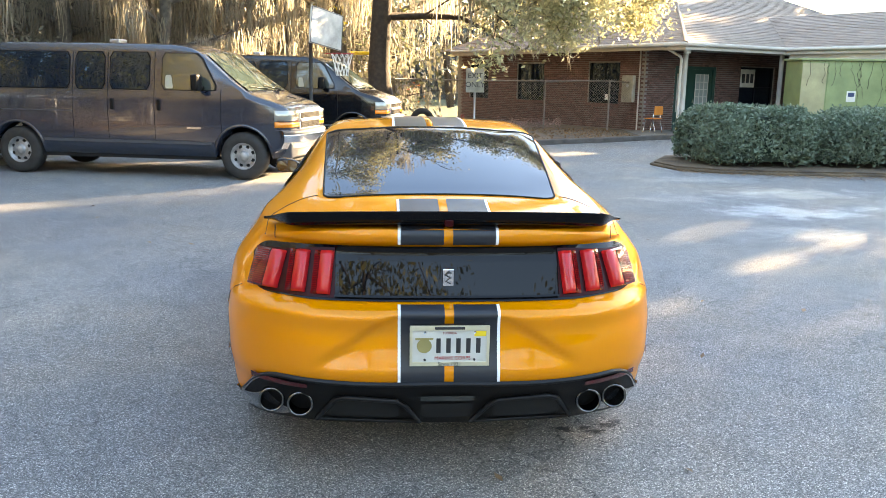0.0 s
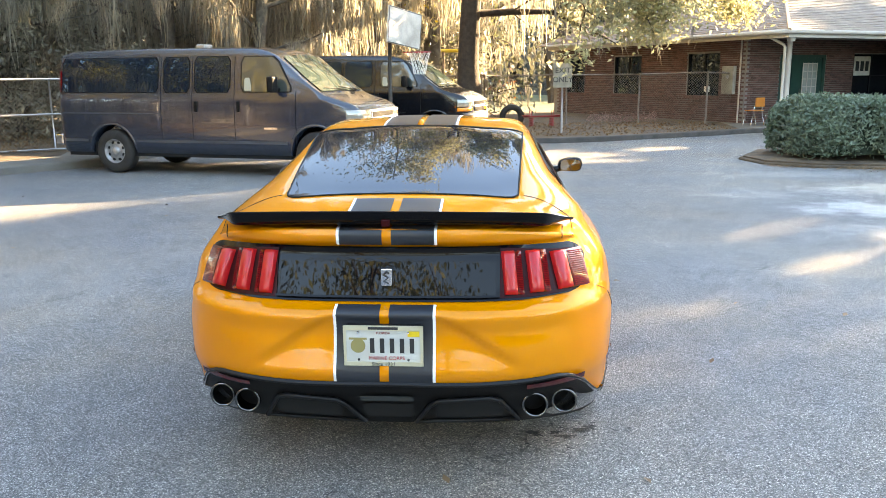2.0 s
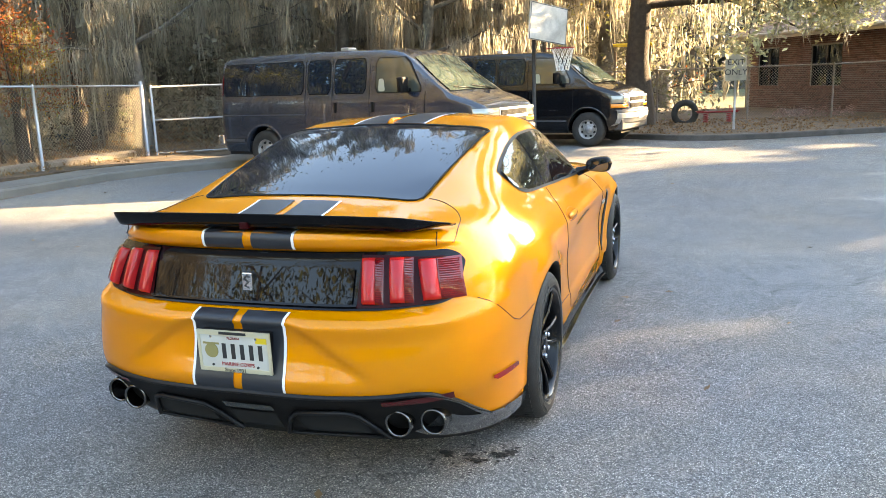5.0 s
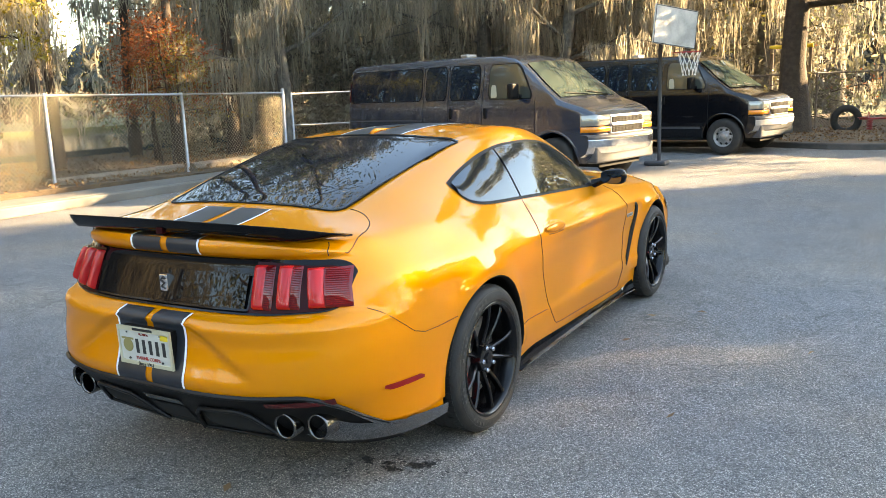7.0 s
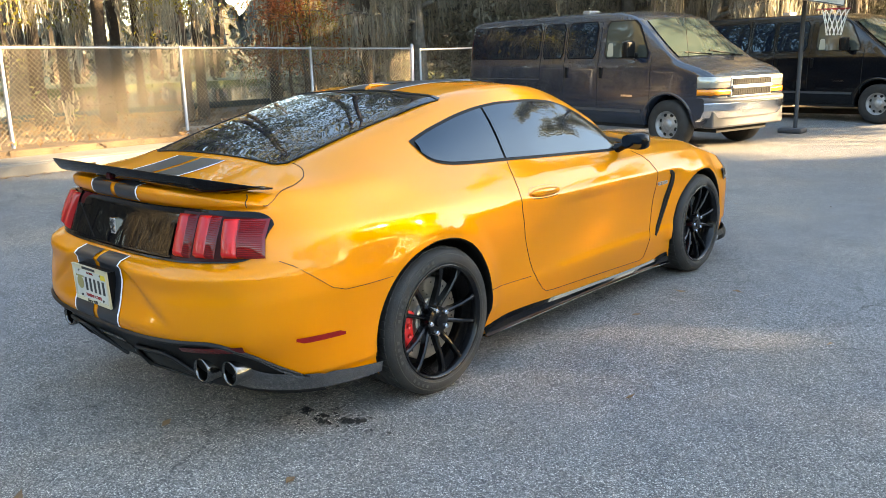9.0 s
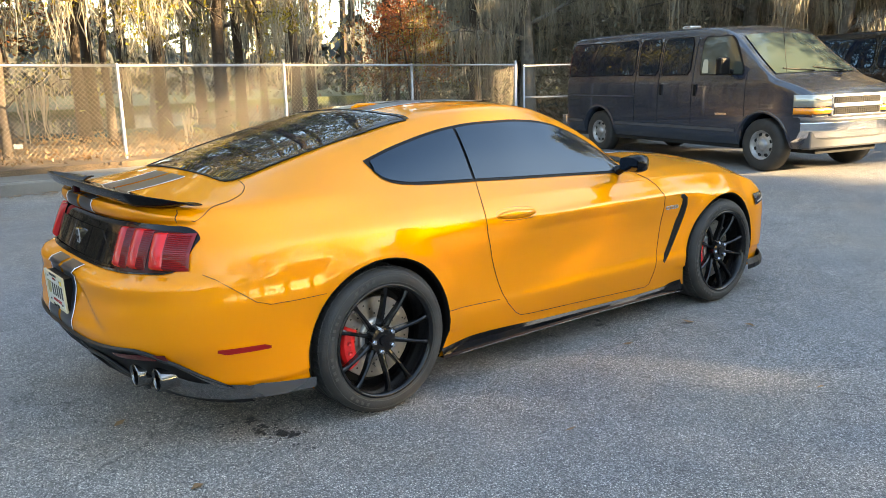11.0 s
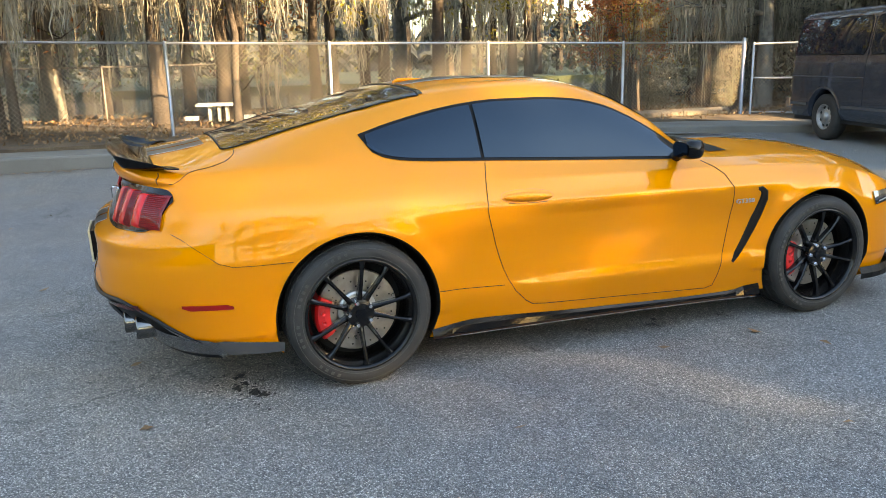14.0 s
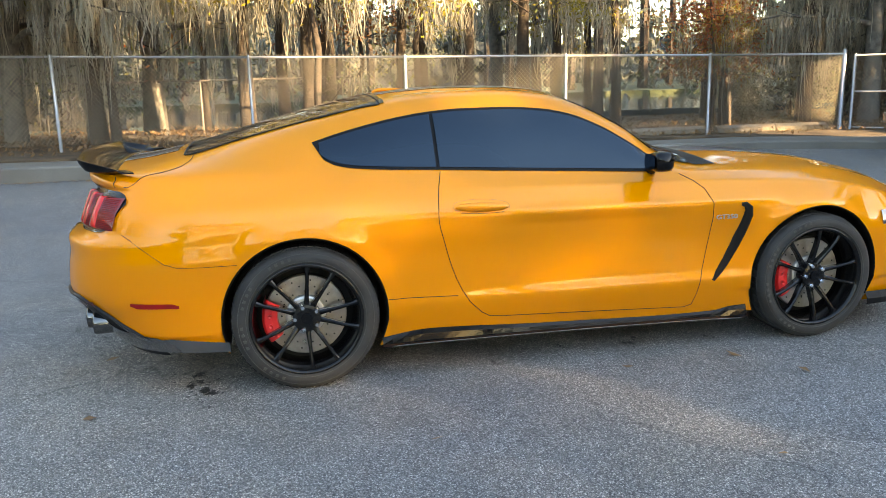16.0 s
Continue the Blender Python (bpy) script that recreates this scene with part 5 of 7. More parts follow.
        zf = (top_z(min(a, 0.735), yf) + 0.002) * (1 - e) + (zr - 0.012) * e
        drop = 0.048 * (1 - 0.75 * e)
        row = [(yf + (yr - yf) * t, zf + (zr - zf) * t**2.3) for t in (0.0, 0.25, 0.5, 0.7, 0.85, 0.95)]
        row += [(yr + 0.0015, zr - 0.0005), (yr, zr - 0.003), (yr + 0.001, zr - 0.006), (yr + 0.004, zr - 0.2 * drop - 0.006), (yr + 0.020, zr - 0.75 * drop - 0.006), (yr + 0.030, zr - drop - 0.008 * (1 - 0.6 * e)), (yr + 0.040, zr - drop - 0.012 * (1 - 0.6 * e)), (yf, zf - 0.022 * (1 - 0.7 * e))]
        v += [Vector((x, y, z)) for y, z in row]
    part_v("spoiler", v, grid_faces(n, k, closed=True, flip=True) + [tuple(range(k)), tuple(range((n - 1) * k, n * k))[::-1]], M_spoiler, car, "gloss black ducktail boot spoiler")
    part("brake_lamp", boxm(-0.018, 0.018, -1.036, -1.00, 1.066, 1.094, 0.004), M_smoke, car, "small dark high brake lamp")
    # roof aerial
    v, f = tube([(0, 0.490, 1.358), (0, 0.485, 1.370), (0, 0.515, 1.383), (0, 0.58, 1.386), (0, 0.66, 1.384)], [0.010, 0.014, 0.014, 0.011, 0.004], 12)
    part_v("roof_aerial", v, f, M_paint, car, "small orange shark-fin aerial")
    for y, r, w in ((0.0, 0.348, 0.295), (2.72, 0.344, 0.285)):
        for s in (1, -1):
            build_wheel(car, y, s, r, w, 0.962)
    return car


build_car()

# ---- passenger vans ----
V_TOP = keyed([(-1.12, 1.98), (-1.05, 2.10), (-0.8, 2.15), (1.0, 2.17), (2.7, 2.155), (3.0, 2.12), (3.18, 2.06), (3.35, 1.935), (3.95, 1.455), (4.08, 1.375), (4.2, 1.335), (4.45, 1.26), (4.62, 1.18), (4.70, 1.10)])
V_W = keyed([(-1.12, 0.93), (-1.03, 0.985), (0, 1.0), (3.2, 1.0), (4.1, 0.985), (4.45, 0.955), (4.62, 0.90), (4.70, 0.84)])
V_ARCHES = ((0.0, 0.39, 0.47), (3.94, 0.39, 0.47))


def van_section(y):
    w, t = V_W(y), V_TOP(y)
    k = step01(1.42, 1.80, t)      # 0 over the hood, 1 in the cabin
    zb = min(1.38, t - 0.065 - 0.065 * k)
    zw = min(2.0, t - 0.028 - 0.047 * k)
    xw = 0.855 * w if t > 1.9 else w * (0.945 * (1 - k) + (0.92 - 0.065 * (t - 1.3) / 0.6) * k)
    xr = xw - 0.055
    zr = max(zw + 0.012 + 0.008 * k, t - 0.018 - 0.027 * k)
    return [(0.92 * w, 0.36), (0.985 * w, 0.48), (w, 0.80), (w * 0.998, 1.05), (w * 0.985, min(1.28, zb - 0.03)), (w * 0.965, zb), (xw, zw), (xr, zr), (xr * 0.5, t - 0.010), (0.0, t)]


def van_x(y, z):
    pts = curve_points(van_section(y), 5)[:33]
    return float(np.interp(z, [p[1] for p in pts], [p[0] for p in pts]))


def van_top(x, y):
    pts = curve_points(van_section(y), 5)[::-1]
    return float(np.interp(abs(x), [p[0] for p in pts], [p[1] for p in pts]))


def build_van(m, paint, label):
    van = thing("passenger_van", m, label, "van", "parked vans")
    ys = [-1.12, -1.09, -1.04, -0.97] + [-0.93 + 0.085 * i for i in range(50)]
    ys = [y for y in ys if y < 3.1] + [3.1 + 0.04 * i for i in range(40)] + [4.70]
    ys = [y for i, y in enumerate(ys) if i == 0 or y > ys[i - 1] + 0.005]
    v, rows = [], 0
    for y in ys:
        row = curve_points(van_section(y), 6)
        rows = len(row)
        v += [Vector((x, y, z)) for x, z in row]
    faces = grid_faces(len(ys), rows)
    ins = [next((a for a in V_ARCHES if math.hypot(p.y - a[0], p.z - a[1]) < a[2] and p.x > 0.6 and p.z < 1.0), None) for p in v]
    keep = []
    for f in faces:
        if all(ins[i] for i in f):
            continue
        keep.append(f)
        for i in f:
            if ins[i] and math.hypot(v[i].y - ins[i][0], v[i].z - ins[i][1]) < ins[i][2] - 1e-5:
                d = Vector((v[i].y - ins[i][0], v[i].z - ins[i][1])).normalized() * ins[i][2]
                v[i] = Vector((v[i].x, ins[i][0] + d.x, max(ins[i][1] + d.y, 0.36)))
    keep.append(tuple(range(rows))[::-1])
    keep.append(tuple(range((len(ys) - 1) * rows, len(ys) * rows)))
    vv, ff = mirror_x(v, keep)
    me = mesh_from("body", vv, ff, paint)
    bm = bmesh.new()
    bm.from_mesh(me)
    bpy.data.meshes.remove(me)
    bmesh.ops.remove_doubles(bm, verts=bm.verts, dist=0.001)
    bmesh.ops.recalc_face_normals(bm, faces=bm.faces)
    for e in bm.edges:
        e.smooth = e.calc_face_angle(0) < radians(35)
    part("body", bm, paint, van, "", smooth=True)
    Bag().box(-0.9, 0.9, -1.02, 3.45, 0.30, 0.55).box(-0.62, 0.62, 3.4, 4.6, 0.28, 0.7).part("underbody", M_dark, van)

    def side(name, s, y0, y1, z0, z1, mt, off, lab="", round_=0.05, n=14, k=8, lean0=0.0, lean1=0.0):
        v = []
        for i in range(n):
            g = i / (n - 1)
            for j in range(k):
                h = j / (k - 1)
                z = z0 + (z1 - z0) * h
                ya, yb = y0 + lean0 * h, y1 + lean1 * h
                ec = min(h, 1 - h) * (z1 - z0)
                cut = round_ - math.sqrt(max(0.0, round_**2 - (round_ - min(ec, round_)) ** 2)) if round_ else 0
                y = ya + cut + (yb - ya - 2 * cut) * g
                v.append(Vector((s * (van_x(y, z) + off), y, z)))
        return part_v(name, v, grid_faces(n, k, flip=s < 0), mt, van, lab)

    for s in (1, -1):
        for y0, y1, l1 in ((-1.00, 0.98, 0.0), (1.10, 1.60, 0.0), (1.71, 2.38, 0.0)):
            side("window_seal", s, y0 - 0.016, y1 + 0.016, 1.400, 2.000, M_black, 0.004)
            side("side_window", s, y0, y1, 1.415, 1.985, M_glass, 0.008, "dark tinted side window")
        side("window_seal", s, 2.59, 3.57, 1.400, 1.990, M_black, 0.004, lean1=-0.33)
        # opaque pane with a lighter tint; light showing through is put into its colour
        side("front_door_window", s, 2.61, 3.54, 1.415, 1.975, mat("lightly_tinted_glass", (0.050, 0.055, 0.045), 0.03, coat=1.0), 0.008, "front door window", lean1=-0.33)
        # a pale seat behind the front window shows as a light patch
        side("seat_back", s, 2.66, 2.80, 1.43, 1.64, M_seat, 0.010, "cream seat back seen through the glass", lean1=-0.04, round_=0.015)
        for y in (1.04, 1.66, 2.47, 3.60):
            pts = [Vector((s * (van_x(y, z) + 0.001), y, z)) for z in np.linspace(0.56, 1.99 if y < 3 else 1.42, 12)]
            v, f = tube(pts, 0.005, 4)
            part_v("panel_gap", v, f, M_dark, van)
        for y in (1.74, 2.55):
            part("door_handle", boxm(s * 0.995 - 0.02, s * 0.995 + 0.02, y - 0.03, y + 0.03, 1.08, 1.26, 0.012), M_black, van)
        for y0, y1 in ((-1.02, -0.50), (0.50, 3.44)):
            side("rub_strip", s, y0, y1, 0.555, 0.60, M_vantrim, 0.010, "grey rocker trim", round_=0, k=3, n=20)
        side("side_moulding", s, -1.04, 1.03, 1.045, 1.062, M_vantrim, 0.003, round_=0, k=2)
        part("model_badge", boxm(s * 1.0, s * 1.006, 3.02, 3.26, 0.80, 0.83), M_chrome, van)
        # arch rims
        for ya, za, r in V_ARCHES:
            v = []
            n = 25
            for i in range(n):
                a = radians(-4 + 188 * i / (n - 1))
                y, z = ya + r * math.cos(a), max(0.36, za + r * math.sin(a))
                x = van_x(y, z)
                for rr, dx in ((r + 0.03, 0.002), (r + 0.005, 0.016), (r - 0.012, 0.010), (r - 0.012, -0.35)):
                    v.append(Vector((s * (x + dx), ya + rr * math.cos(a), max(0.34, za + rr * math.sin(a)))))
            part_v("wheel_arch", v, grid_faces(n, 4, flip=s < 0), paint, van)
            # wheel
            wh = new("wheel")
            wh.parent = van
            wh.location = (s * 0.86, ya, 0.385)
            prof = [(0.215, 0.11), (0.235, 0.118), (0.30, 0.122), (0.355, 0.108), (0.380, 0.085), (0.385, 0.0), (0.380, -0.085), (0.355, -0.108), (0.215, -0.11)]
            n = 44
            v = [Vector((s * x, rr * math.cos(6.28319 * i / n), rr * math.sin(6.28319 * i / n))) for i in range(n) for rr, x in prof]
            mm = len(prof)
            f = [(i * mm + j, ((i + 1) % n) * mm + j, ((i + 1) % n) * mm + j + 1, i * mm + j + 1) for i in range(n) for j in range(mm - 1)]
            part_v("tyre", v, f, M_tyre, wh, "black van tyre")
            prof = [(0.218, 0.105), (0.212, 0.112), (0.196, 0.095), (0.185, 0.045), (0.150, 0.062), (0.110, 0.078), (0.085, 0.074), (0.080, 0.100), (0.055, 0.118), (0.0, 0.120)]
            v = [Vector((s * x, rr * math.cos(6.28319 * i / n), rr * math.sin(6.28319 * i / n))) for i in range(n) for rr, x in prof]
            mm = len(prof)
            f = [(i * mm + j, ((i + 1) % n) * mm + j, ((i + 1) % n) * mm + j + 1, i * mm + j + 1) for i in range(n) for j in range(mm - 1)]
            rim = part_v("rim", v, f, M_vansteel, wh, "plain pressed steel wheel")
            for k in range(8):
                a = 6.28319 * (k + 0.5) / 8
                c = (0.152 * math.cos(a), 0.152 * math.sin(a))
                v, f = tube([(s * 0.045, *c), (s * 0.068, *c)], [0.032, 0.028], 10)
                part_v("wheel_slot", v, f, M_dark, rim)
        # mirror
        mm = part("wing_mirror", boxm(s * 1.02 - 0.0, s * 1.02 + s * 0.20, 3.22, 3.33, 1.40, 1.66, 0.035) if s > 0 else boxm(-1.22, -1.02, 3.22, 3.33, 1.40, 1.66, 0.035), M_black, van, "black van mirror")
        v, f = tube([(s * 0.93, 3.30, 1.44), (s * 1.06, 3.28, 1.47)], 0.035, 8)
        part_v("mirror_arm", v, f, M_black, mm)
        part("mirror_glass", boxm(min(s * 1.04, s * 1.20), max(s * 1.04, s * 1.20), 3.212, 3.219, 1.42, 1.64), M_mirror, mm)
        # front lamps
        corner = curve_points([(0.49, 4.722), (0.70, 4.724), (0.82, 4.712), (0.885, 4.665), (0.925, 4.585), (0.958, 4.47)], 4)[:21]

        def wrap(name, z0, z1, mt, lab, off=0.0, cut=21):
            v = []
            for x, y in corner[:cut]:
                for h in (0.0, 0.06, 0.5, 0.94, 1.0):
                    b = -0.03 if h in (0.0, 1.0) else off
                    v.append(Vector((s * (x + 0.55 * b), y + b, z0 + (z1 - z0) * h)))
            return part_v(name, v, grid_faces(cut, 5, flip=s < 0), mt, van, lab)

        wrap("headlamp", 0.945, 1.115, M_vanlamp, "clear headlamp")
        wrap("turn_lamp", 0.845, 0.935, M_amber, "amber turn lamp", 0.004)
        side("tail_lamp", s, -1.115, -1.035, 1.42, 1.80, M_redrefl, 0.012, "dark red tail lamp", round_=0.02)
    # windscreen
    v = []
    for i in range(14):
        y = 3.26 + 0.74 * i / 13
        hw = 0.70 + 0.12 * i / 13
        for j in range(15):
            x = -hw + 2 * hw * j / 14
            v.append(Vector((x, y + 0.012, van_top(x, y) + 0.008)))
    part_v("windscreen", v, grid_faces(14, 15, flip=True), mat("windscreen_glass", (0.036, 0.052, 0.046), 0.03, spec=0.30), van, "windscreen with pale reflections")
    for s in (-0.25, 0.35):
        v, f = tube([(s - 0.3, 4.02, van_top(s - 0.3, 4.02) + 0.03), (s + 0.25, 3.94, van_top(s + 0.25, 3.94) + 0.03)], 0.010, 6)
        part_v("wiper", v, f, M_black, van)
    # grille and bumper
    part("grille_surround", boxm(-0.50, 0.50, 4.66, 4.738, 0.80, 1.11, 0.02), M_alu, van, "bright grille surround")
    for z0, z1 in ((0.83, 0.925), (0.985, 1.075)):
        gr = part("grille", boxm(-0.47, 0.47, 4.715, 4.744, z0, z1), M_dark, van, "dark mesh grille")
        bag = Bag()
        for k in range(22):
            x = -0.46 + 0.92 * k / 21
            bag.box(x - 0.004, x + 0.004, 4.742, 4.748, z0 + 0.004, z1 - 0.004)
        for k in range(3):
            z = z0 + (z1 - z0) * (k + 1) / 4
            bag.box(-0.46, 0.46, 4.742, 4.747, z - 0.003, z + 0.003)
        bag.part("grille_mesh", M_black, gr)
    part("grille_bar", boxm(-0.49, 0.49, 4.70, 4.765, 0.93, 0.98, 0.012), M_alu, van, "bright cross bar")
    # bumper: dark pad on top, bright steel face below
    n = 21
    chrome = M_chrome if paint is M_vangrey else M_alu
    for name, rows, m, lab in (("bumper", ((-0.04, 0.735), (-0.004, 0.735), (0.004, 0.725), (0.0, 0.62), (-0.02, 0.60), (-0.05, 0.52), (-0.16, 0.46)), chrome, "bright steel front bumper"),
                               ("bumper_pad", ((-0.16, 0.815), (-0.05, 0.812), (-0.012, 0.790), (-0.006, 0.765), (-0.012, 0.734)), M_vantrim, "dark grey bumper pad")):
        v = []
        for i in range(n):
            x = -0.99 + 1.98 * i / (n - 1)
            yb = 4.84 - 0.20 * (abs(x) / 0.99) ** 4
            v += [Vector((x, yb + dy, z)) for dy, z in rows]
        part_v(name, v, grid_faces(n, len(rows)), m, van, lab, False)
    part("bumper_valance", boxm(-0.88, 0.88, 4.50, 4.72, 0.36, 0.62, 0.03), M_vantrim, van)
    part("number_plate", boxm(-0.15, 0.15, 4.842, 4.850, 0.60, 0.74), M_signw, van, "small front plate") if paint is M_vanblack else None
    part("rear_bumper", boxm(-0.97, 0.97, -1.25, -1.08, 0.48, 0.68, 0.03), M_chrome, van, "chrome step bumper")
    part("roof_vent", boxm(-0.13, 0.13, 1.25, 1.43, 2.155, 2.23, 0.02), M_alu, van)
    v, f = tube([(0.7, 4.1, 1.38), (0.74, 4.02, 2.05)], 0.004, 5)
    part_v("radio_aerial", v, f, M_black, van)
    return van


def van_at(rear, front):
    """The pose that brings the outer faces of a van's right wheels to two ground points."""
    d = Vector((front[0] - rear[0], front[1] - rear[1])).normalized()
    right = Vector((d.y, -d.x))
    o = Vector(rear) - right * 0.97
    return pose(o.x, o.y, 0, 0, 0, math.degrees(math.atan2(-d.x, d.y)))


build_van(van_at((-6.36, 10.02), (-2.54, 9.12)), M_vangrey, "dark grey long passenger van parked on the asphalt")
build_van(van_at((-4.86, 15.78), (-1.03, 14.88)), M_vanblack, "black passenger van parked beyond the grey one")

# ---- basketball hoop ----
def basketball_hoop():
    h = thing("basketball_hoop", pose(-1.74, 12.55, 0), "portable basketball hoop with a worn board and torn net", "hoop")
    part("base", boxm(-0.26, 0.16, -0.17, 0.17, 0.0, 0.09, 0.03), M_vantrim, h, "black weighted base")
    v, f = tube([(0, 0, 0.05), (0, 0, 1.9), (0.02, -0.02, 2.75)], 0.036, 12)
    part_v("pole", v, f, mat("dull_dark_steel", (0.030, 0.028, 0.026), 0.5, metal=0.3, var=0.2, scale=9), h, "dull dark steel pole")
    nx, ny = 0.86, -0.51            # the way the board faces
    tx, ty = 0.51, 0.86             # along the board
    c = Vector((0.38 * nx, 0.38 * ny))
    rot = Matrix(((tx, nx, 0, c.x), (ty, ny, 0, c.y), (0, 0, 1, 2.56), (0, 0, 0, 1))) @ Matrix.Rotation(radians(7), 4, "Y")
    for z0, z1 in ((2.30, 2.36), (2.66, 2.72)):
        for q in (-0.10, 0.10):
            v, f = tube([(q * tx * 0.4, q * ty * 0.4, z0), (c.x + q * tx * 1.6 - nx * 0.02, c.y + q * ty * 1.6 - ny * 0.02, z1)], 0.014, 6)
            part_v("arm", v, f, M_vantrim, h)
    b = boxm(-0.53, 0.53, -0.02, 0.02, -0.34, 0.36, 0.015)
    b.transform(rot)
    bd = part("backboard", b, mat("worn_board", (0.42, 0.40, 0.36), 0.5, var=0.25, scale=4, fine=0.15), h, "scuffed pale backboard")
    bm = bmesh.new()
    for x0, x1, z0, z1 in ((-0.52, 0.52, -0.335, -0.32), (-0.52, 0.52, 0.335, 0.35), (-0.525, -0.51, -0.33, 0.35), (0.51, 0.525, -0.33, 0.35)):
        box(bm, x0, x1, 0.0205, 0.024, z0, z1)
    bm.transform(rot)
    part("board_edge", bm, M_vantrim, bd)
    hc = Vector((c.x + nx * 0.36, c.y + ny * 0.36, 2.10))
    ring = [(hc.x + 0.22 * math.cos(6.28319 * i / 24), hc.y + 0.22 * math.sin(6.28319 * i / 24), hc.z) for i in range(25)]
    v, f = tube(ring, 0.009, 6)
    rim = part_v("rim", v, f, M_redpaint, h, "red metal ring")
    for s in (-0.08, 0.08):
        v, f = tube([(c.x + tx * s + nx * 0.02, c.y + ty * s + ny * 0.02, 2.10), (hc.x - nx * 0.21 + tx * s, hc.y - ny * 0.21 + ty * s, 2.10)], 0.01, 6)
        part_v("bracket", v, f, M_redpaint, rim)
    bag = Bag()
    for sgn in (1, -1):
        for i in range(12):
            pts = []
            for j in range(7):
                t = j / 6
                a = 6.28319 * (i + sgn * t * 1.7) / 12
                r = 0.215 - 0.10 * t ** 0.7
                pts.append((hc.x + r * math.cos(a), hc.y + r * math.sin(a), hc.z - 0.42 * t))
            bag.add(tube(pts, 0.005, 4, False))
    bag.part("net", M_net, rim, "torn white cord net")


basketball_hoop()


# ---- the brick building ----
def window_unit(parent, x0, x1, z0, z1, y, cols, rows, frame_mat, blind=True):
    w = new("window")
    w.parent = parent
    part("pane", boxm(x0, x1, y + 0.02, y + 0.03, z0, z1), M_glass, w, "dark window glass")
    bm = bmesh.new()
    for a, b, c, d in ((x0 - 0.05, x0 + 0.03, z0, z1), (x1 - 0.03, x1 + 0.05, z0, z1), (x0 - 0.05, x1 + 0.05, z0 - 0.05, z0), (x0 - 0.05, x1 + 0.05, z1, z1 + 0.05)):
        box(bm, a, b, y - 0.03, y + 0.02, c, d)
    for i in range(1, cols):
        x = x0 + (x1 - x0) * i / cols
        box(bm, x - 0.015, x + 0.015, y - 0.012, y + 0.018, z0, z1)
    for i in range(1, rows):
        z = z0 + (z1 - z0) * i / rows
        box(bm, x0, x1, y - 0.012, y + 0.018, z - 0.015, z + 0.015)
    part("frame", bm, frame_mat, w)
    return w


def brick_wall(parent, x0, x1, y, z0, z1, holes, nbrick, seed, along_y=False):
    """Mortar core with courses of bricks on its face; holes: (x0, x1, z0, z1)."""
    rnd = random.Random(seed)
    bw, bh, gap = 0.203, 0.057, 0.0105
    me = mesh_from("brick", [(x, yy, z) for x in (-bw / 2, bw / 2) for yy in (-0.012, 0.0) for z in (-bh / 2, bh / 2)], [(0, 1, 3, 2), (4, 6, 7, 5), (0, 4, 5, 1), (2, 3, 7, 6), (0, 2, 6, 4), (1, 5, 7, 3)], M_brick, False)
    made, cut = [], []
    row = 0
    z = z0 + bh / 2
    while z < z1:
        x = x0 + (bw + gap) / 2 * (row % 2) + bw / 2
        while x < x1 - bw / 2:
            if not any(a - bw / 2 < x < b + bw / 2 and c - bh / 2 < z < d + bh / 2 for a, b, c, d in holes):
                made.append((x, z))
            else:
                for a, b, c, d in holes:
                    if c - bh / 2 < z < d + bh / 2:
                        for p, q in ((x - bw / 2, min(x + bw / 2, a)), (max(x - bw / 2, b), x + bw / 2)):
                            if q - p > 0.03 and q - p < bw - 0.001 and not (along_y):
                                cut.append((p, q, z))
            x += bw + gap
        z += bh + gap
        row += 1
    made.sort(key=lambda p: abs(p[0] - nbrick[1]) + abs(p[1] - 1.4))
    m = Matrix.Rotation(radians(90), 4, "Z") if along_y else Matrix()
    bag = Bag()
    for i, (x, z) in enumerate(made):
        if i < nbrick[0]:
            o = bpy.data.objects.new("brick", me)
            scene.collection.objects.link(o)
            o.parent = parent
            o.matrix_basis = Matrix.Translation((x, y, z)) if not along_y else Matrix.Translation((y, x, z)) @ m
        else:
            d = rnd.uniform(-0.002, 0.002)
            if along_y:
                bag.box(y - 0.0 + d, y + 0.012 + d, x - bw / 2, x + bw / 2, z - bh / 2, z + bh / 2)
            else:
                bag.box(x - bw / 2, x + bw / 2, y - 0.012 + d, y + d, z - bh / 2, z + bh / 2)
    for p, q, z in cut:
        bag.box(p, q, y - 0.012, y, z - bh / 2, z + bh / 2)
    if bag.v:
        tagged(bag.part("far_bricks", M_brickbulk, parent), kind="stuff")


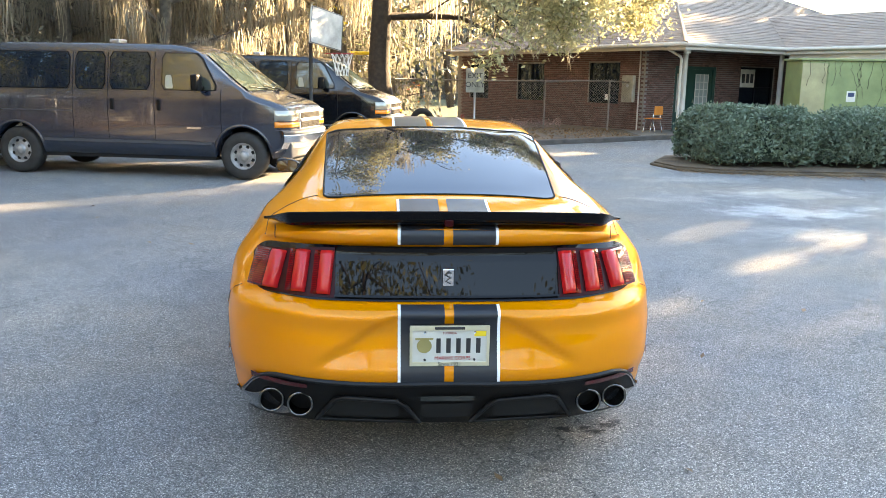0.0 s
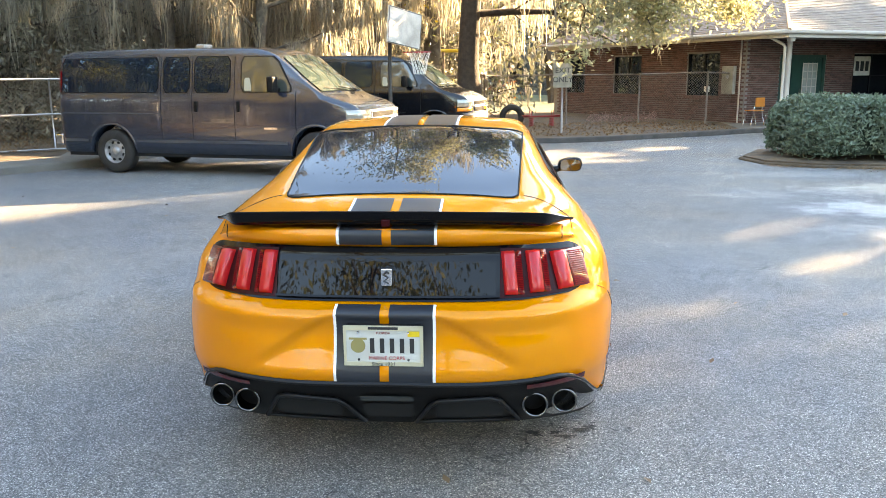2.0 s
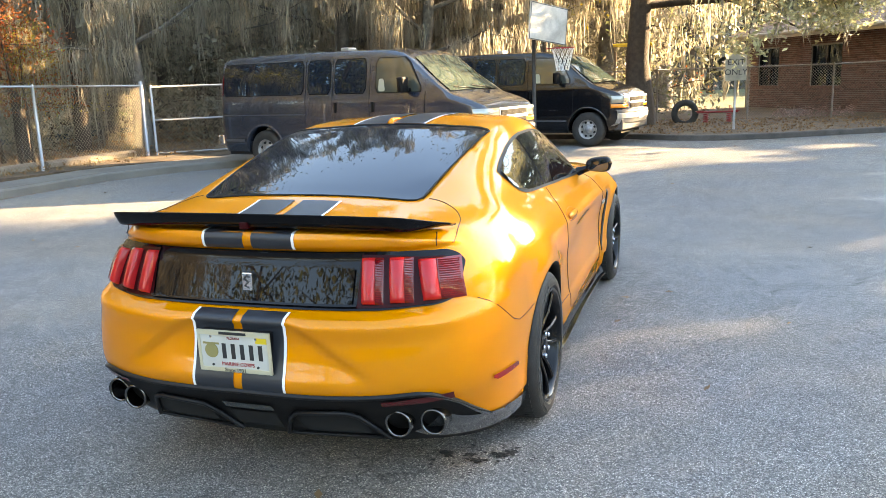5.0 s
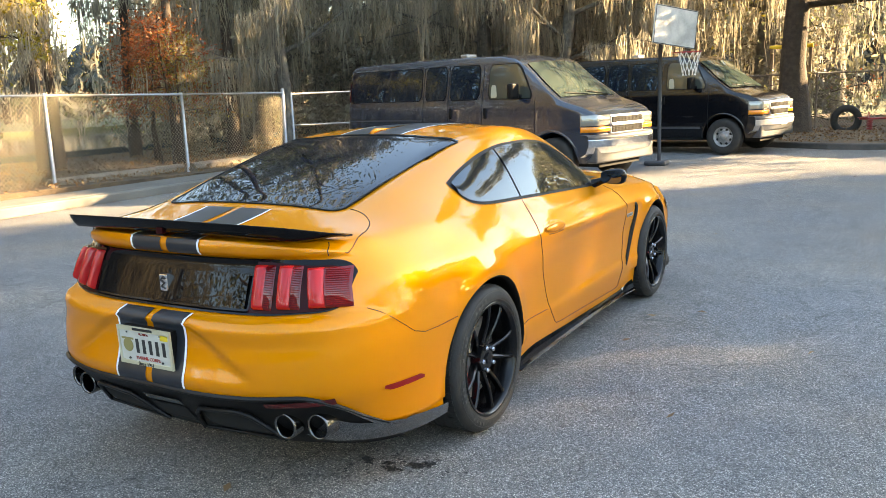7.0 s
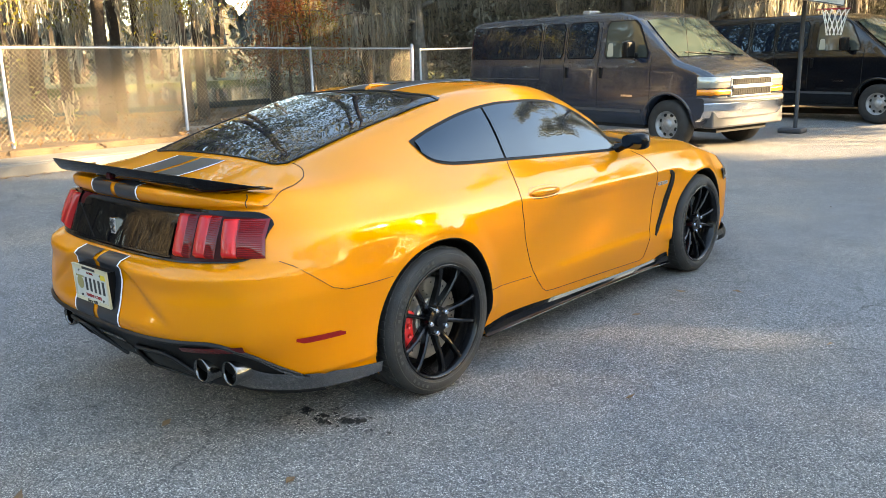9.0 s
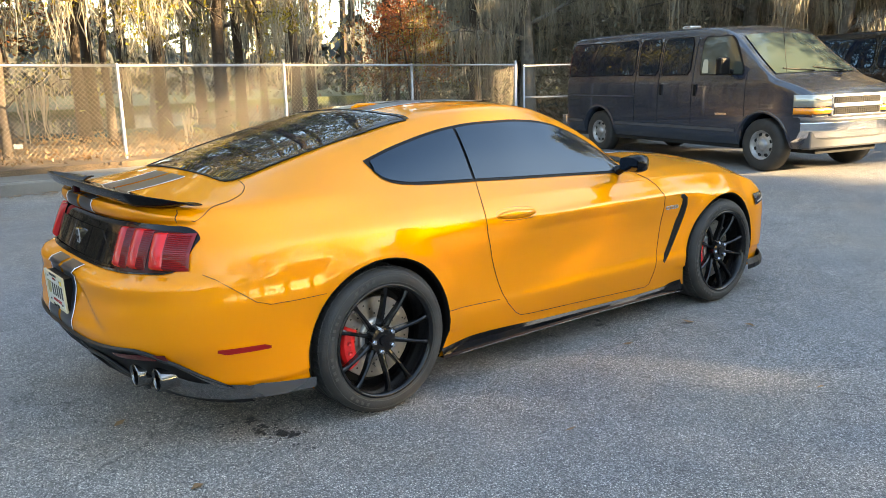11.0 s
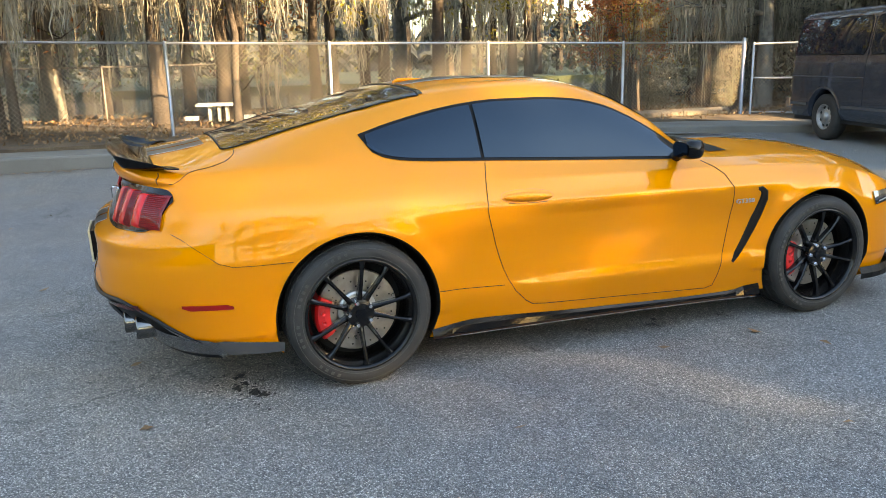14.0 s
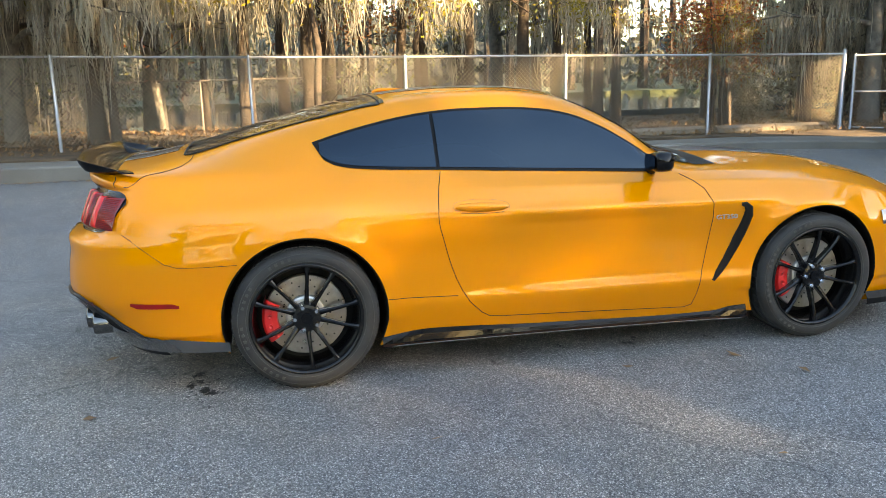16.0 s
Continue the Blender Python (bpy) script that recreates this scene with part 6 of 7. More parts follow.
def building():
    """An L-shaped brick building seen at its corner: own frame with x along the porch eave, y along the west eave."""
    b = thing("brick_building", pose(8.68, 20.1, 0, 0, 0, 30), "single-storey red brick building with a hipped shingle roof and a porch", "building")
    XW, YS = 0.58, 2.2             # the west wall and the porch wall
    LY, LX = 12.5, 16.0            # how far they run
    EX, EY, zE = 0.10, 0.25, 2.83  # the eave corner

    def core(x0, x1, z0, z1, holes):
        """A wall of its own frame, x along it, facing -y, with openings."""
        xs = sorted({x0, x1, *[h[0] for h in holes], *[h[1] for h in holes]})
        zs = sorted({z0, z1, *[h[2] for h in holes], *[h[3] for h in holes]})
        solid = lambda i, j: 0 <= i < len(xs) - 1 and 0 <= j < len(zs) - 1 and not any(h[0] <= xs[i] < h[1] and h[2] <= zs[j] < h[3] for h in holes)
        bm = bmesh.new()
        at = {}

        def vert(i, k, j):
            if (i, k, j) not in at:
                at[i, k, j] = bm.verts.new((xs[i], 0.25 * k, zs[j]))
            return at[i, k, j]

        for i in range(len(xs) - 1):
            for j in range(len(zs) - 1):
                if not solid(i, j):
                    continue
                bm.faces.new([vert(i, 0, j), vert(i + 1, 0, j), vert(i + 1, 0, j + 1), vert(i, 0, j + 1)])
                bm.faces.new([vert(i, 1, j), vert(i, 1, j + 1), vert(i + 1, 1, j + 1), vert(i + 1, 1, j)])
                for di, dj, p, q in ((-1, 0, (i, j), (i, j + 1)), (1, 0, (i + 1, j + 1), (i + 1, j)), (0, -1, (i + 1, j), (i, j)), (0, 1, (i, j + 1), (i + 1, j + 1))):
                    if not solid(i + di, j + dj):
                        bm.faces.new([vert(p[0], 0, p[1]), vert(q[0], 0, q[1]), vert(q[0], 1, q[1]), vert(p[0], 1, p[1])])
        bmesh.ops.recalc_face_normals(bm, faces=bm.faces)
        return part("wall", bm, M_mortar, b)

    # west wall, windows towards the yard; its own x runs from the far end to the corner
    wins = [(-4.80, -3.32, 0.95, 2.30), (-8.75, -7.15, 0.95, 2.30), (-11.9, -10.6, 0.95, 2.30)]
    ww = core(-LY, -YS, 0.05, 2.71, wins)
    ww.matrix_basis = pose(XW, 0, 0, 0, 0, -90)
    brick_wall(ww, -LY, -YS - 0.003, 0.0, 0.13, 2.66, wins, (200, -3.0), 3)
    for x0, x1, z0, z1 in wins:
        w = window_unit(b, x0, x1, z0, z1, 0.08, 2, 2, M_black)
        w.matrix_basis = pose(XW, 0, 0, 0, 0, -90)
        part("window_sill", boxm(x0 - 0.06, x1 + 0.06, -0.05, 0.2, z0 - 0.09, z0), M_brickbulk, w)
        if x0 > -6:
            part("notice", boxm(x0 + 0.75, x0 + 1.0, 0.075, 0.082, z0 + 0.12, z0 + 0.30), M_signw, w)
    # porch wall with the green entrance and a window
    doors = [(2.0, 4.1, 0.12, 2.22)]
    pw = [(5.42, 7.40, 0.85, 2.25)]
    ws = core(XW + 0.25, LX, 0.05, 2.71, doors + pw)
    ws.matrix_basis = pose(0, YS, 0)
    brick_wall(ws, XW + 0.003, LX, 0.0, 0.13, 2.66, doors + pw, (90, 1.6), 5)
    part("wall", boxm(XW, LX, LY, LY + 0.25, 0.05, 2.85), M_mortar, b)
    part("wall", boxm(LX - 0.25, LX, YS + 0.25, LY, 0.05, 2.85), M_mortar, b)
    w = window_unit(b, *pw[0], YS + 0.08, 2, 2, M_black)
    part("window_poster", boxm(5.55, 6.35, YS + 0.066, YS + 0.082, 1.55, 2.18), M_signw, w, "pale poster in the window")
    for k in range(3):
        part("poster_bar", boxm(5.62 + 0.24 * k, 5.78 + 0.24 * k, YS + 0.058, YS + 0.065, 1.70, 2.02), M_ink, w)
    e = new("entrance_door")
    e.parent = b
    bm = bmesh.new()
    for a, c, p, q in ((2.0, 2.09, 0.12, 2.22), (2.58, 2.90, 0.12, 2.22), (3.98, 4.1, 0.12, 2.22), (2.09, 2.58, 2.12, 2.22), (2.90, 3.98, 2.12, 2.22)):
        box(bm, a, c, YS + 0.02, YS + 0.14, p, q)
    part("door_frame", bm, M_green, e, "dark green door frame")
    for x0, x1 in ((2.09, 2.58), (2.90, 3.98)):
        d = part("door_leaf", boxm(x0, x1, YS + 0.07, YS + 0.11, 0.12, 2.12), M_green, e, "dark green door leaf")
        gx0, gx1 = x0 + (0.10 if x0 < 2.5 else 0.22), x1 - (0.10 if x0 < 2.5 else 0.22)
        part("door_glass", boxm(gx0, gx1, YS + 0.055, YS + 0.068, 0.72, 1.95), mat("bright_door_glass", (0.30, 0.31, 0.29), 0.1, coat=1.0), d, "glazed door panel")
        bm = bmesh.new()
        cols = 2 if x0 < 2.5 else 3
        for i in range(cols + 1):
            x = gx0 + (gx1 - gx0) * i / cols
            box(bm, x - 0.018, x + 0.018, YS + 0.045, YS + 0.0545, 0.70, 1.97)
        for i in range(6):
            z = 0.72 + 1.23 * i / 5
            box(bm, gx0 - 0.02, gx1 + 0.02, YS + 0.043, YS + 0.053, z - 0.012, z + 0.012)
        part("glazing_bar", bm, M_trimw, d)
    v, f = tube([(2.98, YS + 0.03, 1.0), (2.98, YS + 0.03, 1.15)], 0.014, 8)
    part_v("door_handle", v, f, M_chrome, e)
    # eaves along both sides and along the wing that closes the porch to the east
    WX, WY = 5.05, -8.0
    part("soffit", boxm(EX + 0.03, XW, EY + 0.03, LY, 2.70, 2.73), M_trimw, b, "cream soffit")
    part("soffit", boxm(XW, 9.6, EY + 0.03, YS, 2.70, 2.73), M_trimw, b, "cream soffit")
    part("soffit", boxm(WX + 0.03, 9.6, WY, EY + 0.03, 2.70, 2.73), M_trimw, b, "cream soffit")
    for x0, x1, y0, y1 in ((EX - 0.03, EX + 0.03, EY - 0.03, LY), (EX + 0.03, WX - 0.03, EY - 0.03, EY + 0.03), (WX - 0.03, WX + 0.03, WY, EY - 0.03)):
        part("fascia", boxm(x0, x1, y0, y1, 2.64, 2.83), M_trimw, b, "cream fascia board")
    v, f = tube([(EX - 0.09, LY, 2.80), (EX - 0.09, EY - 0.09, 2.80), (WX - 0.09, EY - 0.09, 2.80), (WX - 0.09, WY, 2.80)], 0.06, 8)
    part_v("gutter", v, f, M_trimw, b, "cream gutter")
    part("wall", boxm(9.6, 9.85, WY, YS, 0.05, 2.85), M_mortar, b)
    part("porch_beam", boxm(WX + 0.1, WX + 0.35, WY, EY - 0.1, 2.40, 2.68), M_trimw, b, "cream porch beam")
    v, f = tube([(EX - 0.05, EY + 0.75, 2.78), (EX + 0.02, EY + 0.70, 2.68), (EX + 0.36, EY + 0.48, 2.46), (EX + 0.40, EY + 0.46, 2.38), (EX + 0.40, EY + 0.46, 0.15)], 0.045, 10)
    part_v("downpipe", v, f, M_trimw, b)
    for x, y in ((EX + 0.52, EY + 0.40), (WX + 0.22, -3.4), (WX + 0.22, EY + 0.25)):
        v, f = tube([(x, y, 0.05), (x, y, 2.70)], 0.075, 14)
        part_v("porch_column", v, f, M_trimw, b, "cream round porch column")
    v, f = tube([(XW - 0.03, 2.42, 0.1), (XW - 0.03, 2.42, 2.68)], 0.025, 8)
    part_v("conduit", v, f, M_trimw, b)
    ebox = part("electric_box", boxm(XW - 0.16, XW - 0.015, 2.58, 3.06, 1.02, 1.88, 0.015), M_signold, b, "grey electric box on the wall")
    v, f = tube([(XW - 0.17, 2.80, 1.55), (XW - 0.155, 2.80, 1.55)], 0.06, 14)
    part_v("meter", v, f, M_galv, ebox)
    part("porch_lamp", boxm(EX + 0.22, EX + 0.42, EY + 0.12, EY + 0.26, 2.54, 2.67, 0.02), M_signw, b)
    rnd = random.Random(8)

    def roof_plane(a0, a1, b0, b1, name="roof"):
        """Shingle courses between an eave line a0-a1 and an upper line b0-b1."""
        A0, A1, B0, B1 = map(Vector, (a0, a1, b0, b1))
        nrm = (A1 - A0).cross(B0 - A0).normalized()
        if nrm.z < 0:
            nrm = -nrm
        rows = max(4, int((((B0 + B1) / 2) - ((A0 + A1) / 2)).length / 0.15))
        bag = Bag()
        for r in range(rows):
            t0, t1 = r / rows, (r + 1.12) / rows
            p0, p1 = A0.lerp(B0, t0), A1.lerp(B1, t0)
            q0, q1 = A0.lerp(B0, min(1, t1)), A1.lerp(B1, min(1, t1))
            L = (p1 - p0).length
            n = max(1, int(L / 0.33))
            shift = rnd.random()
            for i in range(-1, n):
                s0, s1 = max(0.0, (i + shift) / n), min(1.0, (i + shift + 0.985) / n)
                h = 0.012 + rnd.uniform(0, 0.010)
                v = [p0.lerp(p1, s0) + nrm * h, p0.lerp(p1, s1) + nrm * h, q0.lerp(q1, s1) + nrm * 0.004, q0.lerp(q1, s0) + nrm * 0.004, p0.lerp(p1, s0), p0.lerp(p1, s1)]
                bag.add((v, [(0, 1, 2, 3), (4, 5, 1, 0)]))
        o = part_v(name, [A0, A1, B1, B0], [(0, 1, 2, 3)], M_shingle, b, "weathered grey-brown shingle roof", False)
        tagged(bag.part("shingles", M_shingle, o), kind="stuff")

    g = 0.46
    top = zE + 6.0 * g
    x0, y0 = EX - 0.1, EY - 0.1
    roof_plane((x0, y0, zE), (LX + 0.8, y0, zE), (x0 + 6.0, y0 + 6.0, top), (LX - 5, y0 + 6.0, top))
    roof_plane((x0, LY + 0.8, zE), (x0, y0, zE), (x0 + 6.0, 6.9, top), (x0 + 6.0, y0 + 6.0, top))
    roof_plane((LX + 0.8, LY + 0.8, zE), (x0, LY + 0.8, zE), (LX - 5, 6.9, top), (x0 + 6.0, 6.9, top))
    roof_plane((LX + 0.8, y0, zE), (LX + 0.8, LY + 0.8, zE), (LX - 5, y0 + 6.0, top), (LX - 5, 6.9, top))
    v, f = tube([(x0, y0, zE + 0.02), (x0 + 6.0, y0 + 6.0, top + 0.02)], 0.05, 6)
    part_v("hip_ridge", v, f, M_shingle, b)
    # the wing's roof, its ridge running into the main slope
    wr = zE + 2.7 * g
    roof_plane((WX - 0.1, y0, zE + 0.01), (WX - 0.1, WY, zE + 0.01), (WX + 2.6, y0 + 2.7, wr + 0.01), (WX + 2.6, WY, wr + 0.01), "porch_roof")
    roof_plane((WX + 5.3, WY, zE + 0.01), (WX + 5.3, y0, zE + 0.01), (WX + 2.6, WY, wr + 0.01), (WX + 2.6, y0 + 2.7, wr + 0.01), "porch_roof")
    return b


building()


def chair():
    c = thing("school_chair", pose(8.12, 21.35, 0.12, 0, 0, 215), "small orange plastic chair with chrome legs on the porch", "chair")
    part("seat", boxm(-0.2, 0.2, -0.2, 0.2, 0.42, 0.45, 0.015), M_orange, c)
    part("backrest", boxm(-0.2, 0.2, 0.17, 0.21, 0.55, 0.82, 0.015), M_orange, c)
    for x in (-0.18, 0.18):
        for y, tx in ((-0.18, -0.24), (0.18, 0.24)):
            v, f = tube([(x, y * 0.7, 0.43), (x, tx, 0.0)], 0.012, 6)
            part_v("leg", v, f, M_chrome, c)
        v, f = tube([(x, 0.12, 0.43), (x, 0.19, 0.80)], 0.012, 6)
        part_v("back_post", v, f, M_chrome, c)


chair()


def utility_cabinet():
    c = thing("utility_cabinet", pose(13.75, 20.6, 0.0, 0, 0, -4), "tall olive green metal utility cabinet streaked with vines", "cabinet")
    part("plinth", boxm(-1.75, 1.75, -0.75, 0.75, 0.0, 0.15), M_concrete, c)
    part("body", boxm(-1.55, 1.55, -0.6, 0.6, 0.15, 2.38, 0.02), M_cabinet, c)
    for x0, x1 in ((-1.54, -0.80), (-0.77, 1.53)):
        part("door", boxm(x0, x1, -0.625, -0.604, 0.22, 2.30, 0.006), M_cabinet if x0 > -1.2 else M_tan, c, "" if x0 > -1.2 else "narrow yellowish tan panel")
    part("top", boxm(-1.62, 1.62, -0.68, 0.66, 2.38, 2.45, 0.015), M_cabinet, c)
    sg = part("notice", boxm(-0.15, 0.12, -0.634, -0.628, 1.18, 1.50), M_signw, c, "white warning notice")
    part("notice_bar", boxm(-0.11, 0.08, -0.638, -0.6345, 1.33, 1.45), M_bluebl, sg)
    part("side_sign", boxm(1.56, 1.60, -0.5, 0.1, 1.5, 1.95), M_redrefl, c, "red sign on the cabinet end")
    rnd = random.Random(4)
    bag = Bag()
    for k in range(14):
        x, z = rnd.uniform(-1.5, 1.5), 2.36
        pts = []
        for j in range(rnd.randint(5, 11)):
            pts.append((x, -0.632, z))
            x += rnd.uniform(-0.07, 0.07)
            z -= rnd.uniform(0.07, 0.17)
        bag.add(tube(pts, 0.006, 4))
    tagged(bag.part("dry_vines", M_bark, c), kind="stuff")


utility_cabinet()


def exit_sign():
    s = thing("exit_sign", pose(2.14, 18.3, 0.10, 0, 0, 4), "weathered white sign on a steel post", "sign")
    v, f = tube([(0, 0.02, -0.05), (0, 0.02, 1.85)], 0.03, 8)
    part_v("post", v, f, M_galv, s)
    p = part("plate", boxm(-0.25, 0.25, -0.02, -0.008, 1.22, 1.86, 0.004), M_signold, s, "faded white plate")
    for t, z in (("EXIT", 1.66), ("ONLY", 1.42)):
        me = text_mesh(t, 0.20, 0.002)
        me.materials.append(M_ink)
        o = new("lettering", me)
        o.parent = p
        o.matrix_basis = pose(0, -0.023, z, 90, 0, 0)


exit_sign()


def planted_tyre():
    n, k = 40, 12
    v = []
    for i in range(n):
        a = 6.28319 * i / n
        for j in range(k):
            c = 6.28319 * j / k
            r = 0.31 + 0.095 * math.cos(c)
            v.append((r * math.cos(a), 0.085 * math.sin(c), r * math.sin(a) + 0.32))
    f = [(i * k + j, ((i + 1) % n) * k + j, ((i + 1) % n) * k + (j + 1) % k, i * k + (j + 1) % k) for i in range(n) for j in range(k)]
    o = part_v("buried_tyre", v, f, M_tyre)
    o.matrix_basis = pose(0.85, 21.5, 0.06, 0, 0, 20)
    return tagged(o, "old black tyre half sunk upright in the play yard", "tyre")


planted_tyre()


def spring_rider():
    s = thing("spring_toy", pose(1.75, 21.2, 0.12, 0, 0, 15) @ Matrix.Diagonal((0.72, 0.72, 0.72, 1)), "red metal spring seesaw in the play yard", "toy")
    for x in (-0.45, 0.45):
        pts = [(x + 0.10 * math.cos(0.9 * i), 0.10 * math.sin(0.9 * i), 0.02 + 0.010 * i) for i in range(36)]
        v, f = tube(pts, 0.016, 6)
        part_v("spring", v, f, M_redpaint, s)
    v, f = tube([(-0.8, 0, 0.42), (0.8, 0, 0.42)], 0.035, 8)
    part_v("beam", v, f, M_redpaint, s)
    for x in (-0.7, 0.7):
        part("seat", boxm(x - 0.14, x + 0.14, -0.12, 0.12, 0.45, 0.48, 0.01), M_redpaint, s)
        v, f = tube([(x * 0.7, -0.16, 0.45), (x * 0.7, -0.12, 0.66), (x * 0.7, 0.12, 0.66), (x * 0.7, 0.16, 0.45)], 0.014, 6)
        part_v("grab_bar", v, f, M_redpaint, s)


spring_rider()
v, f = tube([(-1.45, 23.4, 2.46), (-0.25, 23.4, 2.46)], 0.055, 10)
tagged(part_v("yellow_beam", v, f, M_yellow, smooth=False), "yellow painted play frame beam", "beam")
for x, y in ((-1.38, 23.4), (-0.32, 23.4)):
    v, f = tube([(x, y, 0.05), (x, y, 2.42)], 0.05, 10)
    tagged(part_v("play_frame_post", v, f, M_timber), "wooden play frame post", "post", "play frame posts")

# ---- trees, hedge, undergrowth ----
def leaf_cloud(centres, spread, count, size, rs, droop=0.0):
    """Many small leaf blades scattered round centres, as vertices and faces."""
    c = np.asarray(centres)[rs.integers(0, len(centres), count)]
    p = c + rs.normal(0, 1, (count, 3)) * np.asarray(spread)
    a = rs.normal(0, 1, (count, 3))
    a[:, 2] -= droop
    a /= np.linalg.norm(a, axis=1)[:, None]
    b = np.cross(a, rs.normal(0, 1, (count, 3)))
    b /= np.linalg.norm(b, axis=1)[:, None]
    s = size * rs.uniform(0.6, 1.4, (count, 1))
    v = np.stack([p - a * s, p + b * s * 0.42 - a * s * 0.1, p + a * s, p - b * s * 0.42 - a * s * 0.1], 1).reshape(-1, 3)
    f = np.arange(count * 4).reshape(-1, 4)
    return v.tolist(), f.tolist()


def moss_strands(tops, count, length, width, rs, beards=9):
    """Beards of hanging moss: tapering, slightly bent strips in tufts, longest in each tuft's middle."""
    tops = np.asarray(tops)
    n_tuft = max(1, count // beards)
    home = tops[rs.integers(0, len(tops), n_tuft)] + rs.normal(0, 1, (n_tuft, 3)) * (0.25, 0.25, 0.12)
    size = rs.lognormal(0, 0.45, (n_tuft, 1))
    k = rs.integers(0, n_tuft, count)
    off = rs.normal(0, 1, (count, 3)) * (0.085, 0.085, 0.03)
    t = home[k] + off * np.sqrt(size[k])
    r = np.linalg.norm(off[:, :2], axis=1)[:, None] / 0.085
    L = length * size[k] * rs.uniform(0.5, 1.0, (count, 1)) * np.exp(-0.45 * r) * 0.9 + 0.1
    ang = rs.uniform(0, 2 * np.pi, count)
    side = np.stack([np.cos(ang), np.sin(ang), 0 * ang], 1)
    w = width * rs.uniform(0.5, 1.6, (count, 1))
    pull = -off * np.array((0.55, 0.55, 0.0))
    sway = rs.normal(0, 0.05, (count, 3)) * (1, 1, 0)
    rows = []
    for h, ww in ((0, 0.5), (0.3, 1.0), (0.65, 0.75), (1.0, 0.05)):
        mid = t + (sway + pull) * h + rs.normal(0, 0.045, (count, 3)) * min(1, 3 * h)
        mid[:, 2] = t[:, 2] - (L[:, 0] * h)
        rows += [mid - side * w * ww, mid + side * w * ww]
    v = np.stack(rows, 1).reshape(-1, 3)
    base = np.arange(count)[:, None] * 8
    f = np.concatenate([base + np.array([[2 * q, 2 * q + 1, 2 * q + 3, 2 * q + 2]]) for q in range(3)], 0)
    return v.tolist(), f.tolist()


def make_tree(name, label, seed, h, r, crown, n_limb, limb_len, leaves=0, leaf_size=0.1, leaf=None, clump=0.45, moss=0, moss_len=1.2, moss_w=0.010, low=0.3, lean=0.0, twist=0.35, group="trees", boughs=(), taper=0.75, bark=None):
    """A tapered, bent trunk with limbs and twigs; leaves and hanging moss sit on the twigs."""
    rs = np.random.default_rng(seed)
    rnd = random.Random(seed)
    tree = thing(name, pose(0, 0, 0), label, "tree", group)
    trunk = []
    x = y = 0.0
    for i in range(9):
        t = i / 8
        trunk.append(Vector((x, y, h * t - 0.15 if i == 0 else h * t)))
        x += rnd.gauss(0, twist * 0.4) * h / 20 + lean * h / 8
        y += rnd.gauss(0, twist * 0.4) * h / 20
    bag = Bag()
    bag.add(tube(trunk, [r * 1.35] + [r * (1 - 0.80 * (i / 8) ** 1.2) for i in range(1, 9)], 10))
    tips, mid = [], []
    for k in range(n_limb):
        t = low + (0.97 - low) * (k + rnd.random()) / n_limb
        i = min(7, int(t * 8))
        p = trunk[i].lerp(trunk[i + 1], t * 8 - i)
        a = k * 2.4 + rnd.uniform(-0.5, 0.5)
        L = limb_len * (1.15 - taper * (t - low) / (1 - low)) * rnd.uniform(0.7, 1.2)
        up = rnd.uniform(0.05, 0.55)
        pts = [p]
        d = Vector((math.cos(a), math.sin(a), up)).normalized()
        for j in range(4):
            d = (d + Vector((rnd.gauss(0, 0.18), rnd.gauss(0, 0.18), rnd.gauss(-0.06, 0.14)))).normalized()
            pts.append(pts[-1] + d * L / 4)
        r0 = max(0.02, r * 0.42 * (1 - 0.6 * t))
        bag.add(tube(pts, [r0, r0 * 0.8, r0 * 0.6, r0 * 0.4, 0.012], 6))
        mid += pts[1:]
        for q in range(5):
            b = pts[1 + q % 4]
            dd = Vector((math.cos(a + rnd.uniform(-1.3, 1.3)), math.sin(a + rnd.uniform(-1.3, 1.3)), rnd.uniform(-0.25, 0.6))).normalized()
            l2 = L * rnd.uniform(0.2, 0.45)
            e1 = b + dd * l2 * 0.5
            e2 = e1 + (dd + Vector((rnd.gauss(0, 0.3), rnd.gauss(0, 0.3), rnd.gauss(-0.1, 0.2)))).normalized() * l2 * 0.5
            bag.add(tube([b, e1, e2], [r0 * 0.35, r0 * 0.22, 0.006], 4))
            tips += [e1, e2, e2, e1.lerp(e2, 0.5)]
    for z0, a, L, drop, k in boughs:
        pts = [Vector((0, 0, z0))]
        for j in range(1, 9):
            t = j / 8
            pts.append(Vector((math.cos(a) * L * t, math.sin(a) * L * t, z0 + 0.9 * math.sin(2.2 * t) - drop * t**2.2)))
        bag.add(tube(pts, [0.11 * (1 - 0.85 * j / 8) for j in range(9)], 6))
        for q in range(k):
            b = pts[3 + q % 6]
            dd = Vector((math.cos(a) + rnd.gauss(0, 0.7), math.sin(a) + rnd.gauss(0, 0.7), rnd.uniform(-0.9, 0.3))).normalized()
            l2 = rnd.uniform(0.6, 1.7)
            e1 = b + dd * l2 * 0.5
            e2 = e1 + (dd + Vector((0, 0, -0.45))).normalized() * l2 * 0.5
            bag.add(tube([b, e1, e2], [0.025, 0.014, 0.005], 4))
            tips += [e1, e2, e2, e2, e1.lerp(e2, 0.5)] * 9
    bag.part("trunk", bark or M_bark, tree, smooth=True)
    if leaves:
        v, f = leaf_cloud([tuple(p) for p in tips], (clump, clump, clump * 0.6), leaves, leaf_size, rs)
        tagged(part_v("crown", v, f, leaf or M_leafA, tree, smooth=False), kind="stuff")
